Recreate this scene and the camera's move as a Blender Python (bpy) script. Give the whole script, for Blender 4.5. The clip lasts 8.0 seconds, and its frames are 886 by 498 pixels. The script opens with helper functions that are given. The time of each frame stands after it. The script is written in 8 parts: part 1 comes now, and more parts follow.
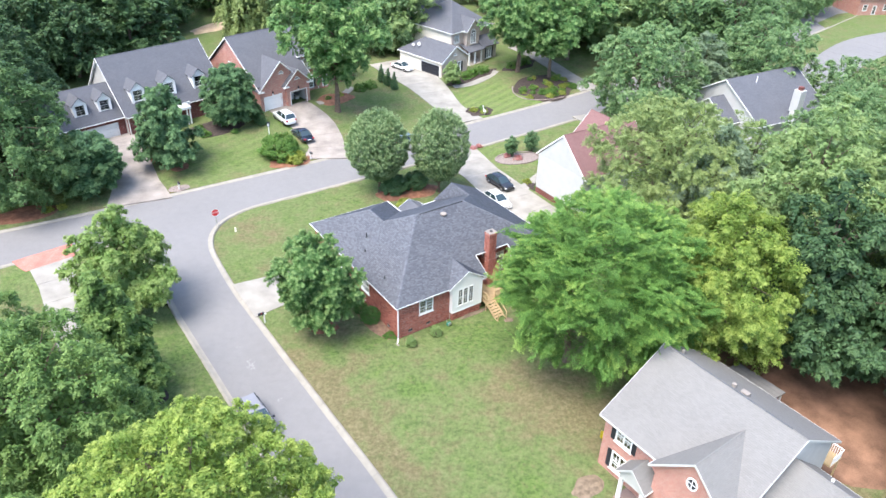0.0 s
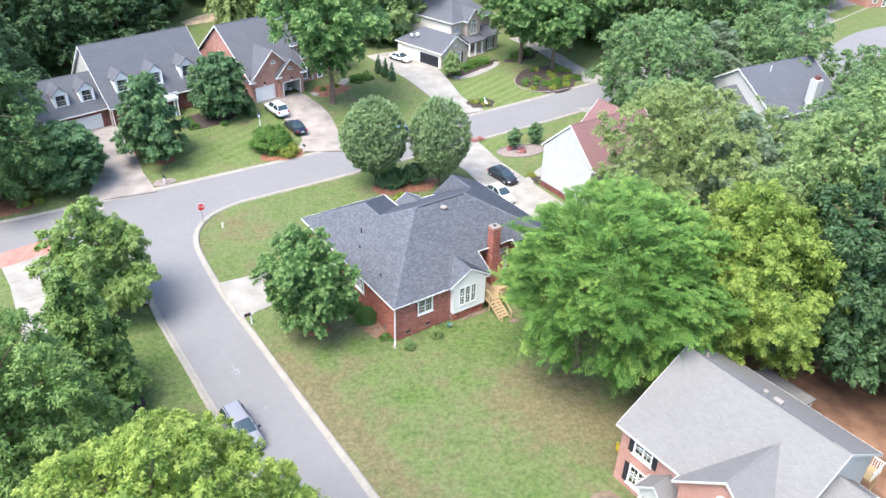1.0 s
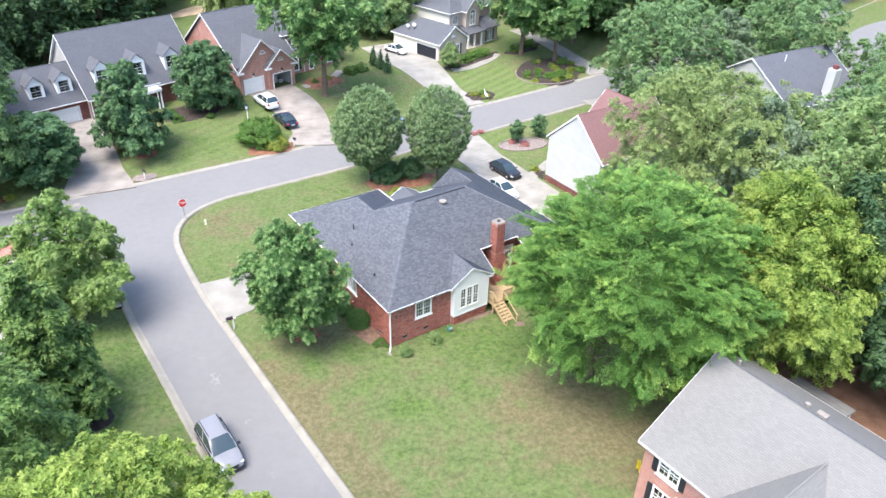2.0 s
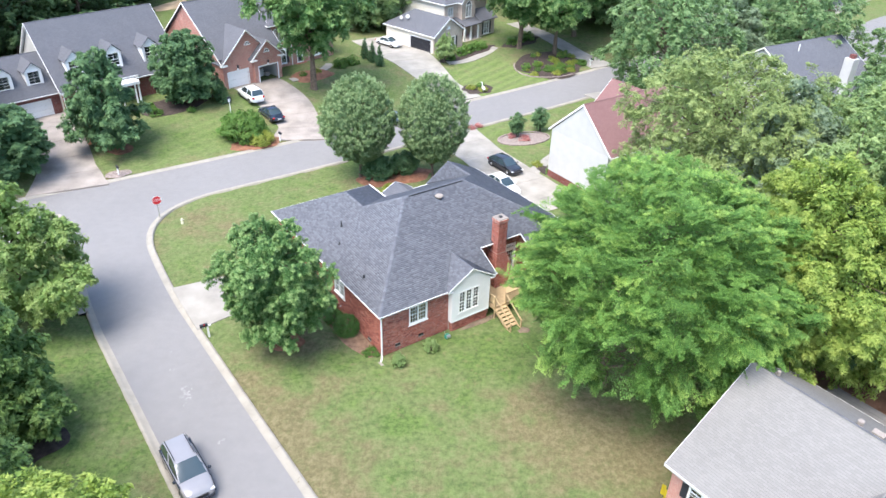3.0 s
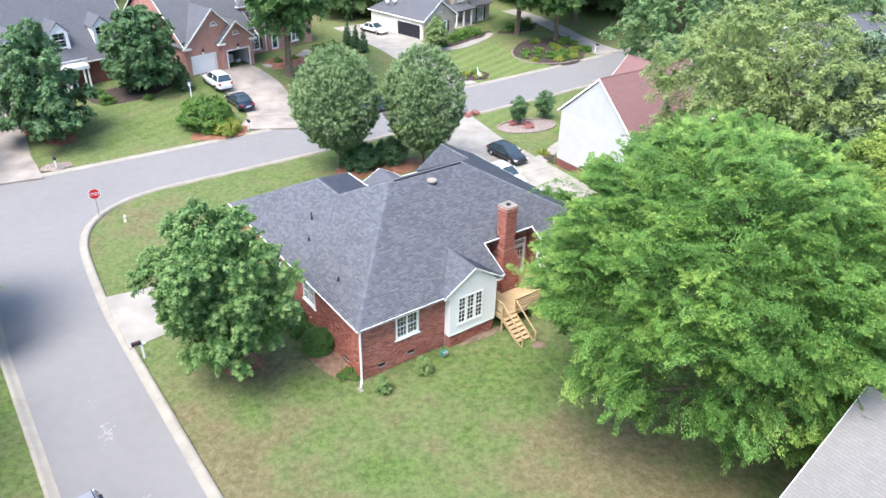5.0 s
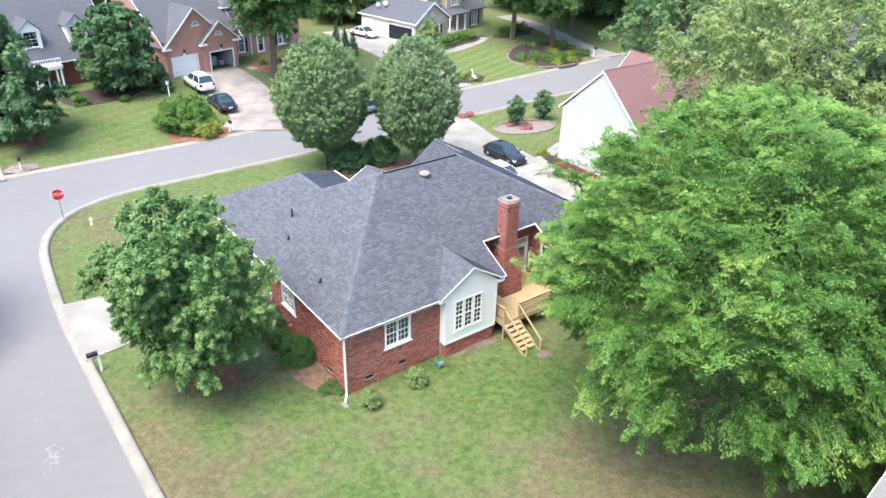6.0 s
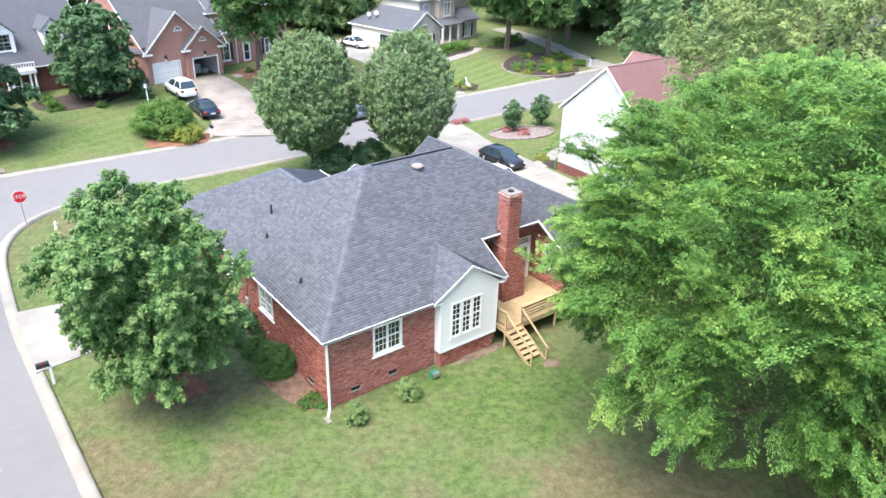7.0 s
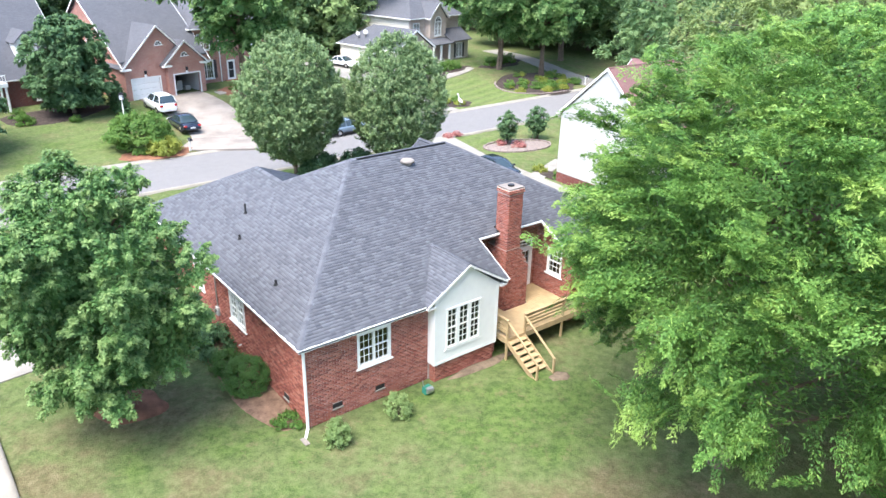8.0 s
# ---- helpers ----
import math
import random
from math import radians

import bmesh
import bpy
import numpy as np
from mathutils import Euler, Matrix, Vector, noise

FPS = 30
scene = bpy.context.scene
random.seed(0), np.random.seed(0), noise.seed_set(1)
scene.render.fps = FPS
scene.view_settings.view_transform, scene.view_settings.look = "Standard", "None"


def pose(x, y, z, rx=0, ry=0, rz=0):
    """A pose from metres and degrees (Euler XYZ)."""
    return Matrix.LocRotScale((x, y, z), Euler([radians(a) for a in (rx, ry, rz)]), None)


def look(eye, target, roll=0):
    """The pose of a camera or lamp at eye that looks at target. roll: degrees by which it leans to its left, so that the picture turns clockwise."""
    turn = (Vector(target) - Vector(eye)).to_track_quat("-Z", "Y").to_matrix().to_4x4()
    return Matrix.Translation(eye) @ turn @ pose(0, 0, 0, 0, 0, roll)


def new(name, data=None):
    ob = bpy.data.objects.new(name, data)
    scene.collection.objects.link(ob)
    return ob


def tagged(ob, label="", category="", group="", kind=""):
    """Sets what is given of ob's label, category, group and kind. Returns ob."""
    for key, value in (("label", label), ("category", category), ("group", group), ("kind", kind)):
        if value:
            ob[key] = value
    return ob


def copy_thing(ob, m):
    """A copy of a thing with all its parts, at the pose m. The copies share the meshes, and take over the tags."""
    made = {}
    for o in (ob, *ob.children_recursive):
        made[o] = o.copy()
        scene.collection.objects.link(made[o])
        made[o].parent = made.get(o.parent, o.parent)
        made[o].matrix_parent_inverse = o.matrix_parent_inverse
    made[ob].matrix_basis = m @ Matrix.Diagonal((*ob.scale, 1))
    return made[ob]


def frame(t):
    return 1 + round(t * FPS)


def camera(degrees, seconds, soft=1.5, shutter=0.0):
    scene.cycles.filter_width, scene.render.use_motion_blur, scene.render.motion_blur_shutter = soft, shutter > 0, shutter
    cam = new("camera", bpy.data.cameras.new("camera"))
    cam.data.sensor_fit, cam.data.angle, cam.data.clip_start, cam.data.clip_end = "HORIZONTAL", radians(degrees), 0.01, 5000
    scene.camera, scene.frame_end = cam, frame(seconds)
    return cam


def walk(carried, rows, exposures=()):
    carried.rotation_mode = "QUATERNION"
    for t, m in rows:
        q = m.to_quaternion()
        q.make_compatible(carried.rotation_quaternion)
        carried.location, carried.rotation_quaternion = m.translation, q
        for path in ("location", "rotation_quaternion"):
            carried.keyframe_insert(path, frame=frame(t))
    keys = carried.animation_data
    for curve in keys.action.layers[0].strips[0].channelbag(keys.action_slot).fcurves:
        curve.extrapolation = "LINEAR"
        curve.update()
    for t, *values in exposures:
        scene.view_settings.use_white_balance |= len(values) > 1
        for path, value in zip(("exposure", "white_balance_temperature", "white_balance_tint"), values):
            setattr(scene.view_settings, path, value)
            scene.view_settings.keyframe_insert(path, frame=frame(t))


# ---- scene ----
cam = camera(63.2, 8.0)
PATH = [
    (0, (0.801, -0.498, 44.276), (0.814, 1.194, 43.210), 1.6),
    (0.5, (0.72, 1.378, 42.783), (0.734, 3.071, 41.718), 1.6),
    (1, (0.717, 3.393, 41.265), (0.733, 5.087, 40.200), 1.6),
    (1.5, (0.61, 5.513, 39.700), (0.629, 7.207, 38.637), 1.6),
    (3, (0.546, 12.17, 34.749), (0.583, 13.873, 33.702), 1.6),
    (3.5, (0.47, 14.435, 33.119), (0.515, 16.141, 32.076), 1.6),
    (4, (0.437, 16.728, 31.427), (0.49, 18.438, 30.391), 1.6),
    (4.5, (0.489, 18.941, 29.761), (0.545, 20.656, 28.733), 1.5),
    (6, (0.662, 24.193, 24.735), (0.74, 25.943, 23.769), 1.4),
    (6.5, (0.612, 25.608, 23.119), (0.702, 27.376, 22.189), 1.5),
    (7, (0.69, 26.923, 21.543), (0.789, 28.707, 20.644), 1.5),
    (7.5, (0.727, 28.243, 19.976), (0.837, 30.047, 19.119), 1.4),
    (8, (0.824, 29.629, 18.319), (0.945, 31.456, 17.513), 1.3),
]
EXPOSURE = [(0, 2.08), (3, 2.05), (5, 2.05), (6, 2.09), (7, 2.17), (8, 2.27)]
walk(cam, [(t, look(eye, target, roll)) for t, eye, target, roll in PATH], EXPOSURE)

# ---- world and sun ----
world = bpy.data.worlds.new("sky")
scene.world = world
world.use_nodes = True
SUN_ELEVATION, SUN_AZIMUTH = 64.0, 220.0  # azimuth clockwise from +y, towards the sun
sky = world.node_tree.nodes.new("ShaderNodeTexSky")
sky.sky_type = "NISHITA"
sky.sun_disc = False
sky.sun_elevation = radians(SUN_ELEVATION)
sky.sun_rotation = radians(SUN_AZIMUTH)
sky.air_density, sky.dust_density, sky.ozone_density = 1.0, 1.5, 1.0
background = world.node_tree.nodes["Background"]
world.node_tree.links.new(sky.outputs[0], background.inputs[0])
background.inputs[1].default_value = 0.138
sun = new("sun", bpy.data.lights.new("sun", "SUN"))
sun.data.energy, sun.data.angle, sun.data.color = 1.7, radians(38), (1.0, 0.96, 0.9)
_az, _el = radians(SUN_AZIMUTH), radians(SUN_ELEVATION)
sun.matrix_world = look((60 * math.sin(_az) * math.cos(_el), 60 * math.cos(_az) * math.cos(_el), 60 * math.sin(_el)), (0, 0, 0))


# ---- materials ----
def material(name, rough=0.8, metal=0.0, spec=0.3):
    m = bpy.data.materials.new(name)
    m.use_nodes = True
    b = m.node_tree.nodes["Principled BSDF"]
    b.inputs["Roughness"].default_value = rough
    b.inputs["Metallic"].default_value = metal
    b.inputs["Specular IOR Level"].default_value = spec
    return m, m.node_tree, b


def node(nt, kind, **inputs):
    n = nt.nodes.new("ShaderNode" + kind)
    for k, v in inputs.items():
        n.inputs[k.replace("_", " ")].default_value = v
    return n


def rgb(c):
    return (*c, 1.0)


def ramp(nt, src, stops):
    r = nt.nodes.new("ShaderNodeValToRGB")
    els = r.color_ramp.elements
    while len(els) < len(stops):
        els.new(0.5)
    for e, (p, c) in zip(els, stops):
        e.position, e.color = p, rgb(c)
    nt.links.new(src, r.inputs[0])
    return r.outputs[0]


def mix(nt, fac, a, b, blend="MIX"):
    m = nt.nodes.new("ShaderNodeMix")
    m.data_type, m.blend_type = "RGBA", blend
    for sock, v in ((m.inputs[0], fac), (m.inputs[6], a), (m.inputs[7], b)):
        if isinstance(v, (int, float)):
            sock.default_value = v
        elif isinstance(v, tuple):
            sock.default_value = rgb(v)
        else:
            nt.links.new(v, sock)
    return m.outputs[2]


def maths(nt, op, a, b=0.0):
    m = nt.nodes.new("ShaderNodeMath")
    m.operation = op
    for sock, v in ((m.inputs[0], a), (m.inputs[1], b)):
        if isinstance(v, (int, float)):
            sock.default_value = v
        else:
            nt.links.new(v, sock)
    return m.outputs[0]


def noise_of(nt, vec, scale, detail=4.0, rough=0.55):
    n = node(nt, "TexNoise", Scale=scale, Detail=detail, Roughness=rough)
    nt.links.new(vec, n.inputs["Vector"])
    return n.outputs["Fac"]


def coords(nt, which="Object"):
    return nt.nodes.new("ShaderNodeTexCoord").outputs[which]


def bump(nt, b, height, strength=0.3, distance=0.02):
    n = node(nt, "Bump", Strength=strength, Distance=distance)
    nt.links.new(height, n.inputs["Height"])
    nt.links.new(n.outputs[0], b.inputs["Normal"])


def world_pos(nt):
    return nt.nodes.new("ShaderNodeNewGeometry").outputs["Position"]


def plain(name, colour, rough=0.6, metal=0.0, vary=0.08, scale=3.0, grain=60.0):
    """A surface of one colour with broad stains and fine grain."""
    m, nt, b = material(name, rough, metal)
    c = world_pos(nt)
    broad, fine = noise_of(nt, c, scale), noise_of(nt, c, grain, 2.0)
    dark = tuple(x * (1 - 2.2 * vary) for x in colour)
    light = tuple(min(1.0, x * (1 + vary)) for x in colour)
    col = ramp(nt, broad, [(0.3, dark), (0.7, light)])
    col = mix(nt, 0.25, col, ramp(nt, fine, [(0.35, dark), (0.65, light)]))
    nt.links.new(col, b.inputs["Base Color"])
    bump(nt, b, fine, 0.12, 0.01)
    return m


def face_coords(nt):
    """Along the wall or eave, and up: chosen by the way the face looks."""
    tc = nt.nodes.new("ShaderNodeTexCoord")
    pos, nrm = nt.nodes.new("ShaderNodeSeparateXYZ"), nt.nodes.new("ShaderNodeSeparateXYZ")
    nt.links.new(tc.outputs["Object"], pos.inputs[0])
    nt.links.new(tc.outputs["Normal"], nrm.inputs[0])
    side = maths(nt, "GREATER_THAN", maths(nt, "ABSOLUTE", nrm.outputs[0]), maths(nt, "ABSOLUTE", nrm.outputs[1]))
    along = nt.nodes.new("ShaderNodeMix")
    nt.links.new(side, along.inputs[0])
    nt.links.new(pos.outputs[0], along.inputs[2])
    nt.links.new(pos.outputs[1], along.inputs[3])
    out = nt.nodes.new("ShaderNodeCombineXYZ")
    nt.links.new(along.outputs[0], out.inputs[0])
    nt.links.new(pos.outputs[2], out.inputs[1])
    return out.outputs[0]


def brickwork(name, c1, c2, mortar, w=0.215, h=0.075, joint=0.012):
    m, nt, b = material(name, 0.9)
    v = face_coords(nt)
    t = nt.nodes.new("ShaderNodeTexBrick")
    nt.links.new(v, t.inputs["Vector"])
    t.inputs["Scale"].default_value = 1.0
    t.inputs["Brick Width"].default_value, t.inputs["Row Height"].default_value = w, h
    t.inputs["Mortar Size"].default_value, t.inputs["Mortar Smooth"].default_value = joint * 0.6, 0.2
    t.inputs["Color1"].default_value, t.inputs["Color2"].default_value, t.inputs["Mortar"].default_value = rgb(c1), rgb(c2), rgb(mortar)
    p = world_pos(nt)
    stain = noise_of(nt, p, 0.8)
    col = mix(nt, 0.5, t.outputs[0], ramp(nt, stain, [(0.3, (0.55, 0.5, 0.5)), (0.7, (1, 1, 1))]), "MULTIPLY")
    nt.links.new(col, b.inputs["Base Color"])
    bump(nt, b, maths(nt, "SUBTRACT", 1.0, t.outputs[1]), 0.6, 0.01)
    return m


def shingled(name, dark, light, row=0.14, wide=0.3):
    m, nt, b = material(name, 0.92)
    t = nt.nodes.new("ShaderNodeTexBrick")
    nt.links.new(face_coords(nt), t.inputs["Vector"])
    t.inputs["Scale"].default_value = 1.0
    t.inputs["Brick Width"].default_value, t.inputs["Row Height"].default_value = wide, row * 0.55
    t.inputs["Mortar Size"].default_value = 0.006
    t.inputs["Color1"].default_value, t.inputs["Color2"].default_value = rgb(dark), rgb(light)
    t.inputs["Mortar"].default_value = rgb(tuple(x * 0.6 for x in dark))
    p = world_pos(nt)
    col = mix(nt, 0.35, t.outputs[0], ramp(nt, noise_of(nt, p, 0.5), [(0.3, dark), (0.7, light)]))
    nt.links.new(mix(nt, 0.3, col, ramp(nt, noise_of(nt, p, 25.0, 2.0), [(0.3, dark), (0.7, light)])), b.inputs["Base Color"])
    bump(nt, b, t.outputs[1], 0.4, -0.01)
    return m


def pieces(name, stops, rough=0.9, grain=40.0, random="Random Per Island", patch=0.35):
    """Many loose pieces, each of its own shade."""
    m, nt, b = material(name, rough)
    if random == "Object":
        r = nt.nodes.new("ShaderNodeObjectInfo").outputs["Random"]
    else:
        r = nt.nodes.new("ShaderNodeNewGeometry").outputs["Random Per Island"]
    p = world_pos(nt)
    fine = noise_of(nt, p, grain, 2.0)
    col = mix(nt, patch, ramp(nt, r, stops), ramp(nt, noise_of(nt, p, 0.7), stops))
    col = mix(nt, 0.2, col, ramp(nt, fine, stops))
    nt.links.new(col, b.inputs["Base Color"])
    bump(nt, b, fine, 0.2, 0.01)
    return m


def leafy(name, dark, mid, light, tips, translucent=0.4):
    """Leaves: tone by leaf and in broad patches, painted lighter towards the outer tips, with light passing through."""
    m, nt, b = material(name, 0.55, spec=0.25)
    r = nt.nodes.new("ShaderNodeNewGeometry").outputs["Random Per Island"]
    p = world_pos(nt)
    c1 = ramp(nt, r, [(0.0, dark), (0.45, mid), (0.85, light), (1.0, tips)])
    c2 = ramp(nt, noise_of(nt, p, 0.45, 3.0), [(0.32, dark), (0.5, mid), (0.68, light)])
    col = mix(nt, 0.5, c1, c2)
    # light on the outer leaves is put into their colour
    tip_light_node = nt.nodes.new("ShaderNodeAttribute")
    tip_light_node.attribute_name = "tip_light"
    col = mix(nt, ramp(nt, tip_light_node.outputs["Fac"], [(0.5, (0, 0, 0)), (1.0, (0.75, 0.75, 0.75))]), col, tips)
    nt.links.new(col, b.inputs["Base Color"])
    tr = nt.nodes.new("ShaderNodeBsdfTranslucent")
    nt.links.new(mix(nt, 0.5, col, light), tr.inputs[0])
    ms = nt.nodes.new("ShaderNodeMixShader")
    ms.inputs[0].default_value = translucent
    nt.links.new(b.outputs[0], ms.inputs[1])
    nt.links.new(tr.outputs[0], ms.inputs[2])
    nt.links.new(ms.outputs[0], nt.nodes["Material Output"].inputs[0])
    return m


# places where the lawn is dry (plus) or lush (minus), or has shade painted in: x, y, radius, weight
# (-8.6, 55.0) and (-5.0, 51.5) also put the maple's shade into the grass colour
DRY_AND_SHADE_SPOTS = [(-12.0, 50.3, 4.2, 0.32), (-9.3, 46.6, 4.4, 0.34), (-6.4, 42.6, 4.8, 0.3), (-3.5, 38.6, 4.6, 0.22), (-1.0, 34.6, 4.4, 0.16), (9.5, 46.5, 7.0, 0.26), (13.5, 43.0, 7.0, 0.26), (6.0, 42.0, 6.5, 0.08), (30.0, 37.0, 8.0, 0.22), (36.0, 40.0, 8.0, 0.22),
             (-22.0, 73.5, 4.0, 0.15), (-18.5, 71.5, 4.0, 0.12), (-17.0, 79.0, 4.0, 0.06), (0.0, 46.5, 5.0, -0.03), (3.0, 53.5, 6.0, -0.18), (-5.0, 51.5, 4.5, -0.16), (-8.6, 55.0, 3.0, 0.24), (8.0, 54.5, 5.0, -0.2), (7.0, 37.5, 4.5, -0.12), (10.5, 34.0, 5.0, -0.14),
             (-26.5, 50.0, 10.0, -0.2), (-20.0, 41.0, 8.0, -0.2), (-24.0, 62.0, 6.0, -0.06), (-28.0, 94.0, 9.0, -0.05), (-26.0, 87.5, 5.0, 0.08), (11.0, 116.0, 10.0, -0.05), (10.0, 96.0, 8.0, -0.06), (-6.2, 50.0, 2.6, 0.3), (-7.6, 51.6, 1.8, 0.14), (4.6, 50.0, 2.2, 0.1), (1.6, 48.2, 1.6, 0.1)]


def spot(nt, p, x, y, r, w, full=0.0):
    """A soft round spot on the ground, w in the middle and nothing past r."""
    far = nt.nodes.new("ShaderNodeVectorMath")
    far.operation = "DISTANCE"
    nt.links.new(p, far.inputs[0])
    far.inputs[1].default_value = (x, y, 0.3)
    near = nt.nodes.new("ShaderNodeMapRange")
    near.interpolation_type = "SMOOTHSTEP"
    nt.links.new(far.outputs["Value"], near.inputs[0])
    for q, value in zip((1, 2, 3, 4), (r * full, r, w, 0.0)):
        near.inputs[q].default_value = value
    return near.outputs[0]


def grass_material():
    m, nt, b = material("lawn_grass", 0.95, spec=0.08)
    p = world_pos(nt)
    patch = noise_of(nt, p, 0.09, 4.0, 0.55)
    wear = noise_of(nt, p, 0.42, 6.0, 0.62)
    tuft = noise_of(nt, p, 3.0, 7.0, 0.72)
    blade = noise_of(nt, p, 16.0, 4.0, 0.75)
    green = ramp(nt, tuft, [(0.38, (0.076, 0.106, 0.038)), (0.5, (0.116, 0.151, 0.056)), (0.62, (0.16, 0.196, 0.08))])
    dry = ramp(nt, tuft, [(0.34, (0.1, 0.076, 0.044)), (0.5, (0.162, 0.122, 0.073)), (0.66, (0.232, 0.183, 0.114))])
    k = maths(nt, "MULTIPLY", maths(nt, "ADD", maths(nt, "MULTIPLY", patch, 0.7), maths(nt, "MULTIPLY", wear, 1.3)), 0.5)
    k = maths(nt, "ADD", maths(nt, "MULTIPLY", k, 1.6), -0.3)
    for x, y, r, w in DRY_AND_SHADE_SPOTS:
        k = maths(nt, "ADD", k, spot(nt, p, x, y, r, w))
    # lush where k is low, straw-brown where it is high
    lush = ramp(nt, tuft, [(0.38, (0.036, 0.076, 0.016)), (0.5, (0.078, 0.138, 0.03)), (0.62, (0.128, 0.194, 0.05))])
    col = mix(nt, ramp(nt, k, [(0.3, (1, 1, 1)), (0.42, (0.3, 0.3, 0.3)), (0.53, (0, 0, 0))]), green, lush)
    col = mix(nt, ramp(nt, k, [(0.51, (0, 0, 0)), (0.61, (0.45, 0.45, 0.45)), (0.74, (0.95, 0.95, 0.95))]), col, dry)
    col = mix(nt, 0.3, col, ramp(nt, blade, [(0.36, (0.035, 0.055, 0.016)), (0.64, (0.225, 0.25, 0.12))]))
    weeds = noise_of(nt, p, 1.1, 9.0, 0.78)
    col = mix(nt, ramp(nt, weeds, [(0.52, (0, 0, 0)), (0.6, (0.5, 0.5, 0.5))]), col, mix(nt, 0.6, col, (0.042, 0.088, 0.022)))
    thatch = noise_of(nt, p, 1.9, 9.0, 0.8)
    col = mix(nt, ramp(nt, thatch, [(0.54, (0, 0, 0)), (0.64, (0.55, 0.55, 0.55))]), col, (0.2, 0.165, 0.095))
    # mowing stripes on two front lawns
    turned = node(nt, "Mapping")
    turned.inputs["Rotation"].default_value = (0, 0, radians(38))
    nt.links.new(p, turned.inputs[0])
    wave = node(nt, "TexWave", Scale=0.2, Distortion=0.6)
    nt.links.new(turned.outputs[0], wave.inputs["Vector"])
    for x, y, r, w in ((12.0, 116.5, 11.0, 0.32), (-28.0, 93.5, 12.0, 0.14), (11.0, 97.0, 8.0, 0.2)):
        col = mix(nt, maths(nt, "MULTIPLY", spot(nt, p, x, y, r, w, 0.6), wave.outputs["Fac"]), col, (0.2, 0.26, 0.08))
    nt.links.new(col, b.inputs["Base Color"])
    bump(nt, b, maths(nt, "ADD", tuft, blade), 0.8, 0.07)
    return m


def asphalt_material():
    m, nt, b = material("asphalt", 0.85, spec=0.35)
    p = world_pos(nt)
    broad, mid, fine = noise_of(nt, p, 0.12, 5.0), noise_of(nt, p, 1.3, 5.0, 0.65), noise_of(nt, p, 40.0, 3.0)
    col = ramp(nt, broad, [(0.3, (0.153, 0.145, 0.144)), (0.7, (0.184, 0.175, 0.173))])
    col = mix(nt, 0.3, col, ramp(nt, mid, [(0.3, (0.128, 0.124, 0.124)), (0.7, (0.22, 0.209, 0.206))]))
    col = mix(nt, 0.25, col, ramp(nt, fine, [(0.3, (0.11, 0.11, 0.11)), (0.7, (0.33, 0.33, 0.33))]))
    nt.links.new(col, b.inputs["Base Color"])
    bump(nt, b, fine, 0.3, 0.01)
    return m


def glass_material():
    m, nt, b = material("window_glass", 0.04, spec=0.5)
    b.inputs["Transmission Weight"].default_value = 1.0
    b.inputs["Base Color"].default_value = (0.6, 0.68, 0.66, 1)
    b.inputs["IOR"].default_value = 1.45
    return m


def car_paint(name, colour, metal=0.3):
    m, nt, b = material(name, 0.25, metal, 0.5)
    p = coords(nt)
    col = ramp(nt, noise_of(nt, p, 2.0), [(0.3, tuple(x * 0.92 for x in colour)), (0.7, colour)])
    nt.links.new(col, b.inputs["Base Color"])
    b.inputs["Coat Weight"].default_value = 0.6
    b.inputs["Coat Roughness"].default_value = 0.05
    return m


GRASS, ASPHALT, GLASS = grass_material(), asphalt_material(), glass_material()
CONCRETE = plain("concrete", (0.292, 0.273, 0.243), 0.9, vary=0.14, scale=0.5, grain=18.0)
OLD_CONCRETE = plain("weathered_concrete", (0.302, 0.266, 0.238), 0.9, vary=0.2, scale=0.4, grain=14.0)
KERB = plain("kerb_concrete", (0.285, 0.263, 0.226), 0.9, vary=0.1, scale=1.0, grain=18.0)
WHITE = plain("white_paint", (0.8, 0.8, 0.79), 0.5, vary=0.02)
SIDING = plain("white_siding", (0.47, 0.465, 0.45), 0.6, vary=0.04, scale=1.2)
BRICK = brickwork("red_brick", (0.42, 0.135, 0.095), (0.27, 0.078, 0.06), (0.4, 0.3, 0.25))
BRICK_PINK = brickwork("pink_brick", (0.5, 0.25, 0.2), (0.41, 0.19, 0.15), (0.5, 0.4, 0.35))
BRICK_DARK = brickwork("dark_red_brick", (0.23, 0.07, 0.06), (0.16, 0.05, 0.045), (0.25, 0.19, 0.17))
BRICK_BEIGE = brickwork("beige_brick", (0.58, 0.49, 0.42), (0.52, 0.43, 0.36), (0.6, 0.53, 0.47))
SHINGLE = pieces("charcoal_shingle", [(0.0, (0.08, 0.085, 0.1)), (0.5, (0.107, 0.112, 0.131)), (1.0, (0.14, 0.146, 0.168))], patch=0.03)
BRICK_STOPS = [(0.0, (0.11, 0.042, 0.036)), (0.25, (0.24, 0.08, 0.06)), (0.7, (0.38, 0.135, 0.1)), (1.0, (0.48, 0.22, 0.17))]
BRICK_LOOSE = pieces("fired_brick", BRICK_STOPS, patch=0.15)
BRICK_SINGLE = pieces("fired_brick_single", BRICK_STOPS, random="Object", patch=0.15)
MORTAR = plain("pale_mortar", (0.52, 0.43, 0.375), 0.95, vary=0.12, scale=2.0, grain=30.0)
SHINGLE_FAR = shingled("slate_shingle", (0.083, 0.086, 0.099), (0.122, 0.125, 0.142))
SHINGLE_GREY = shingled("pale_grey_shingle", (0.158, 0.152, 0.146), (0.205, 0.198, 0.19))
SHINGLE_RED = shingled("faded_red_shingle", (0.165, 0.088, 0.086), (0.21, 0.118, 0.113))
DARK = plain("black_plastic", (0.02, 0.02, 0.022), 0.5)
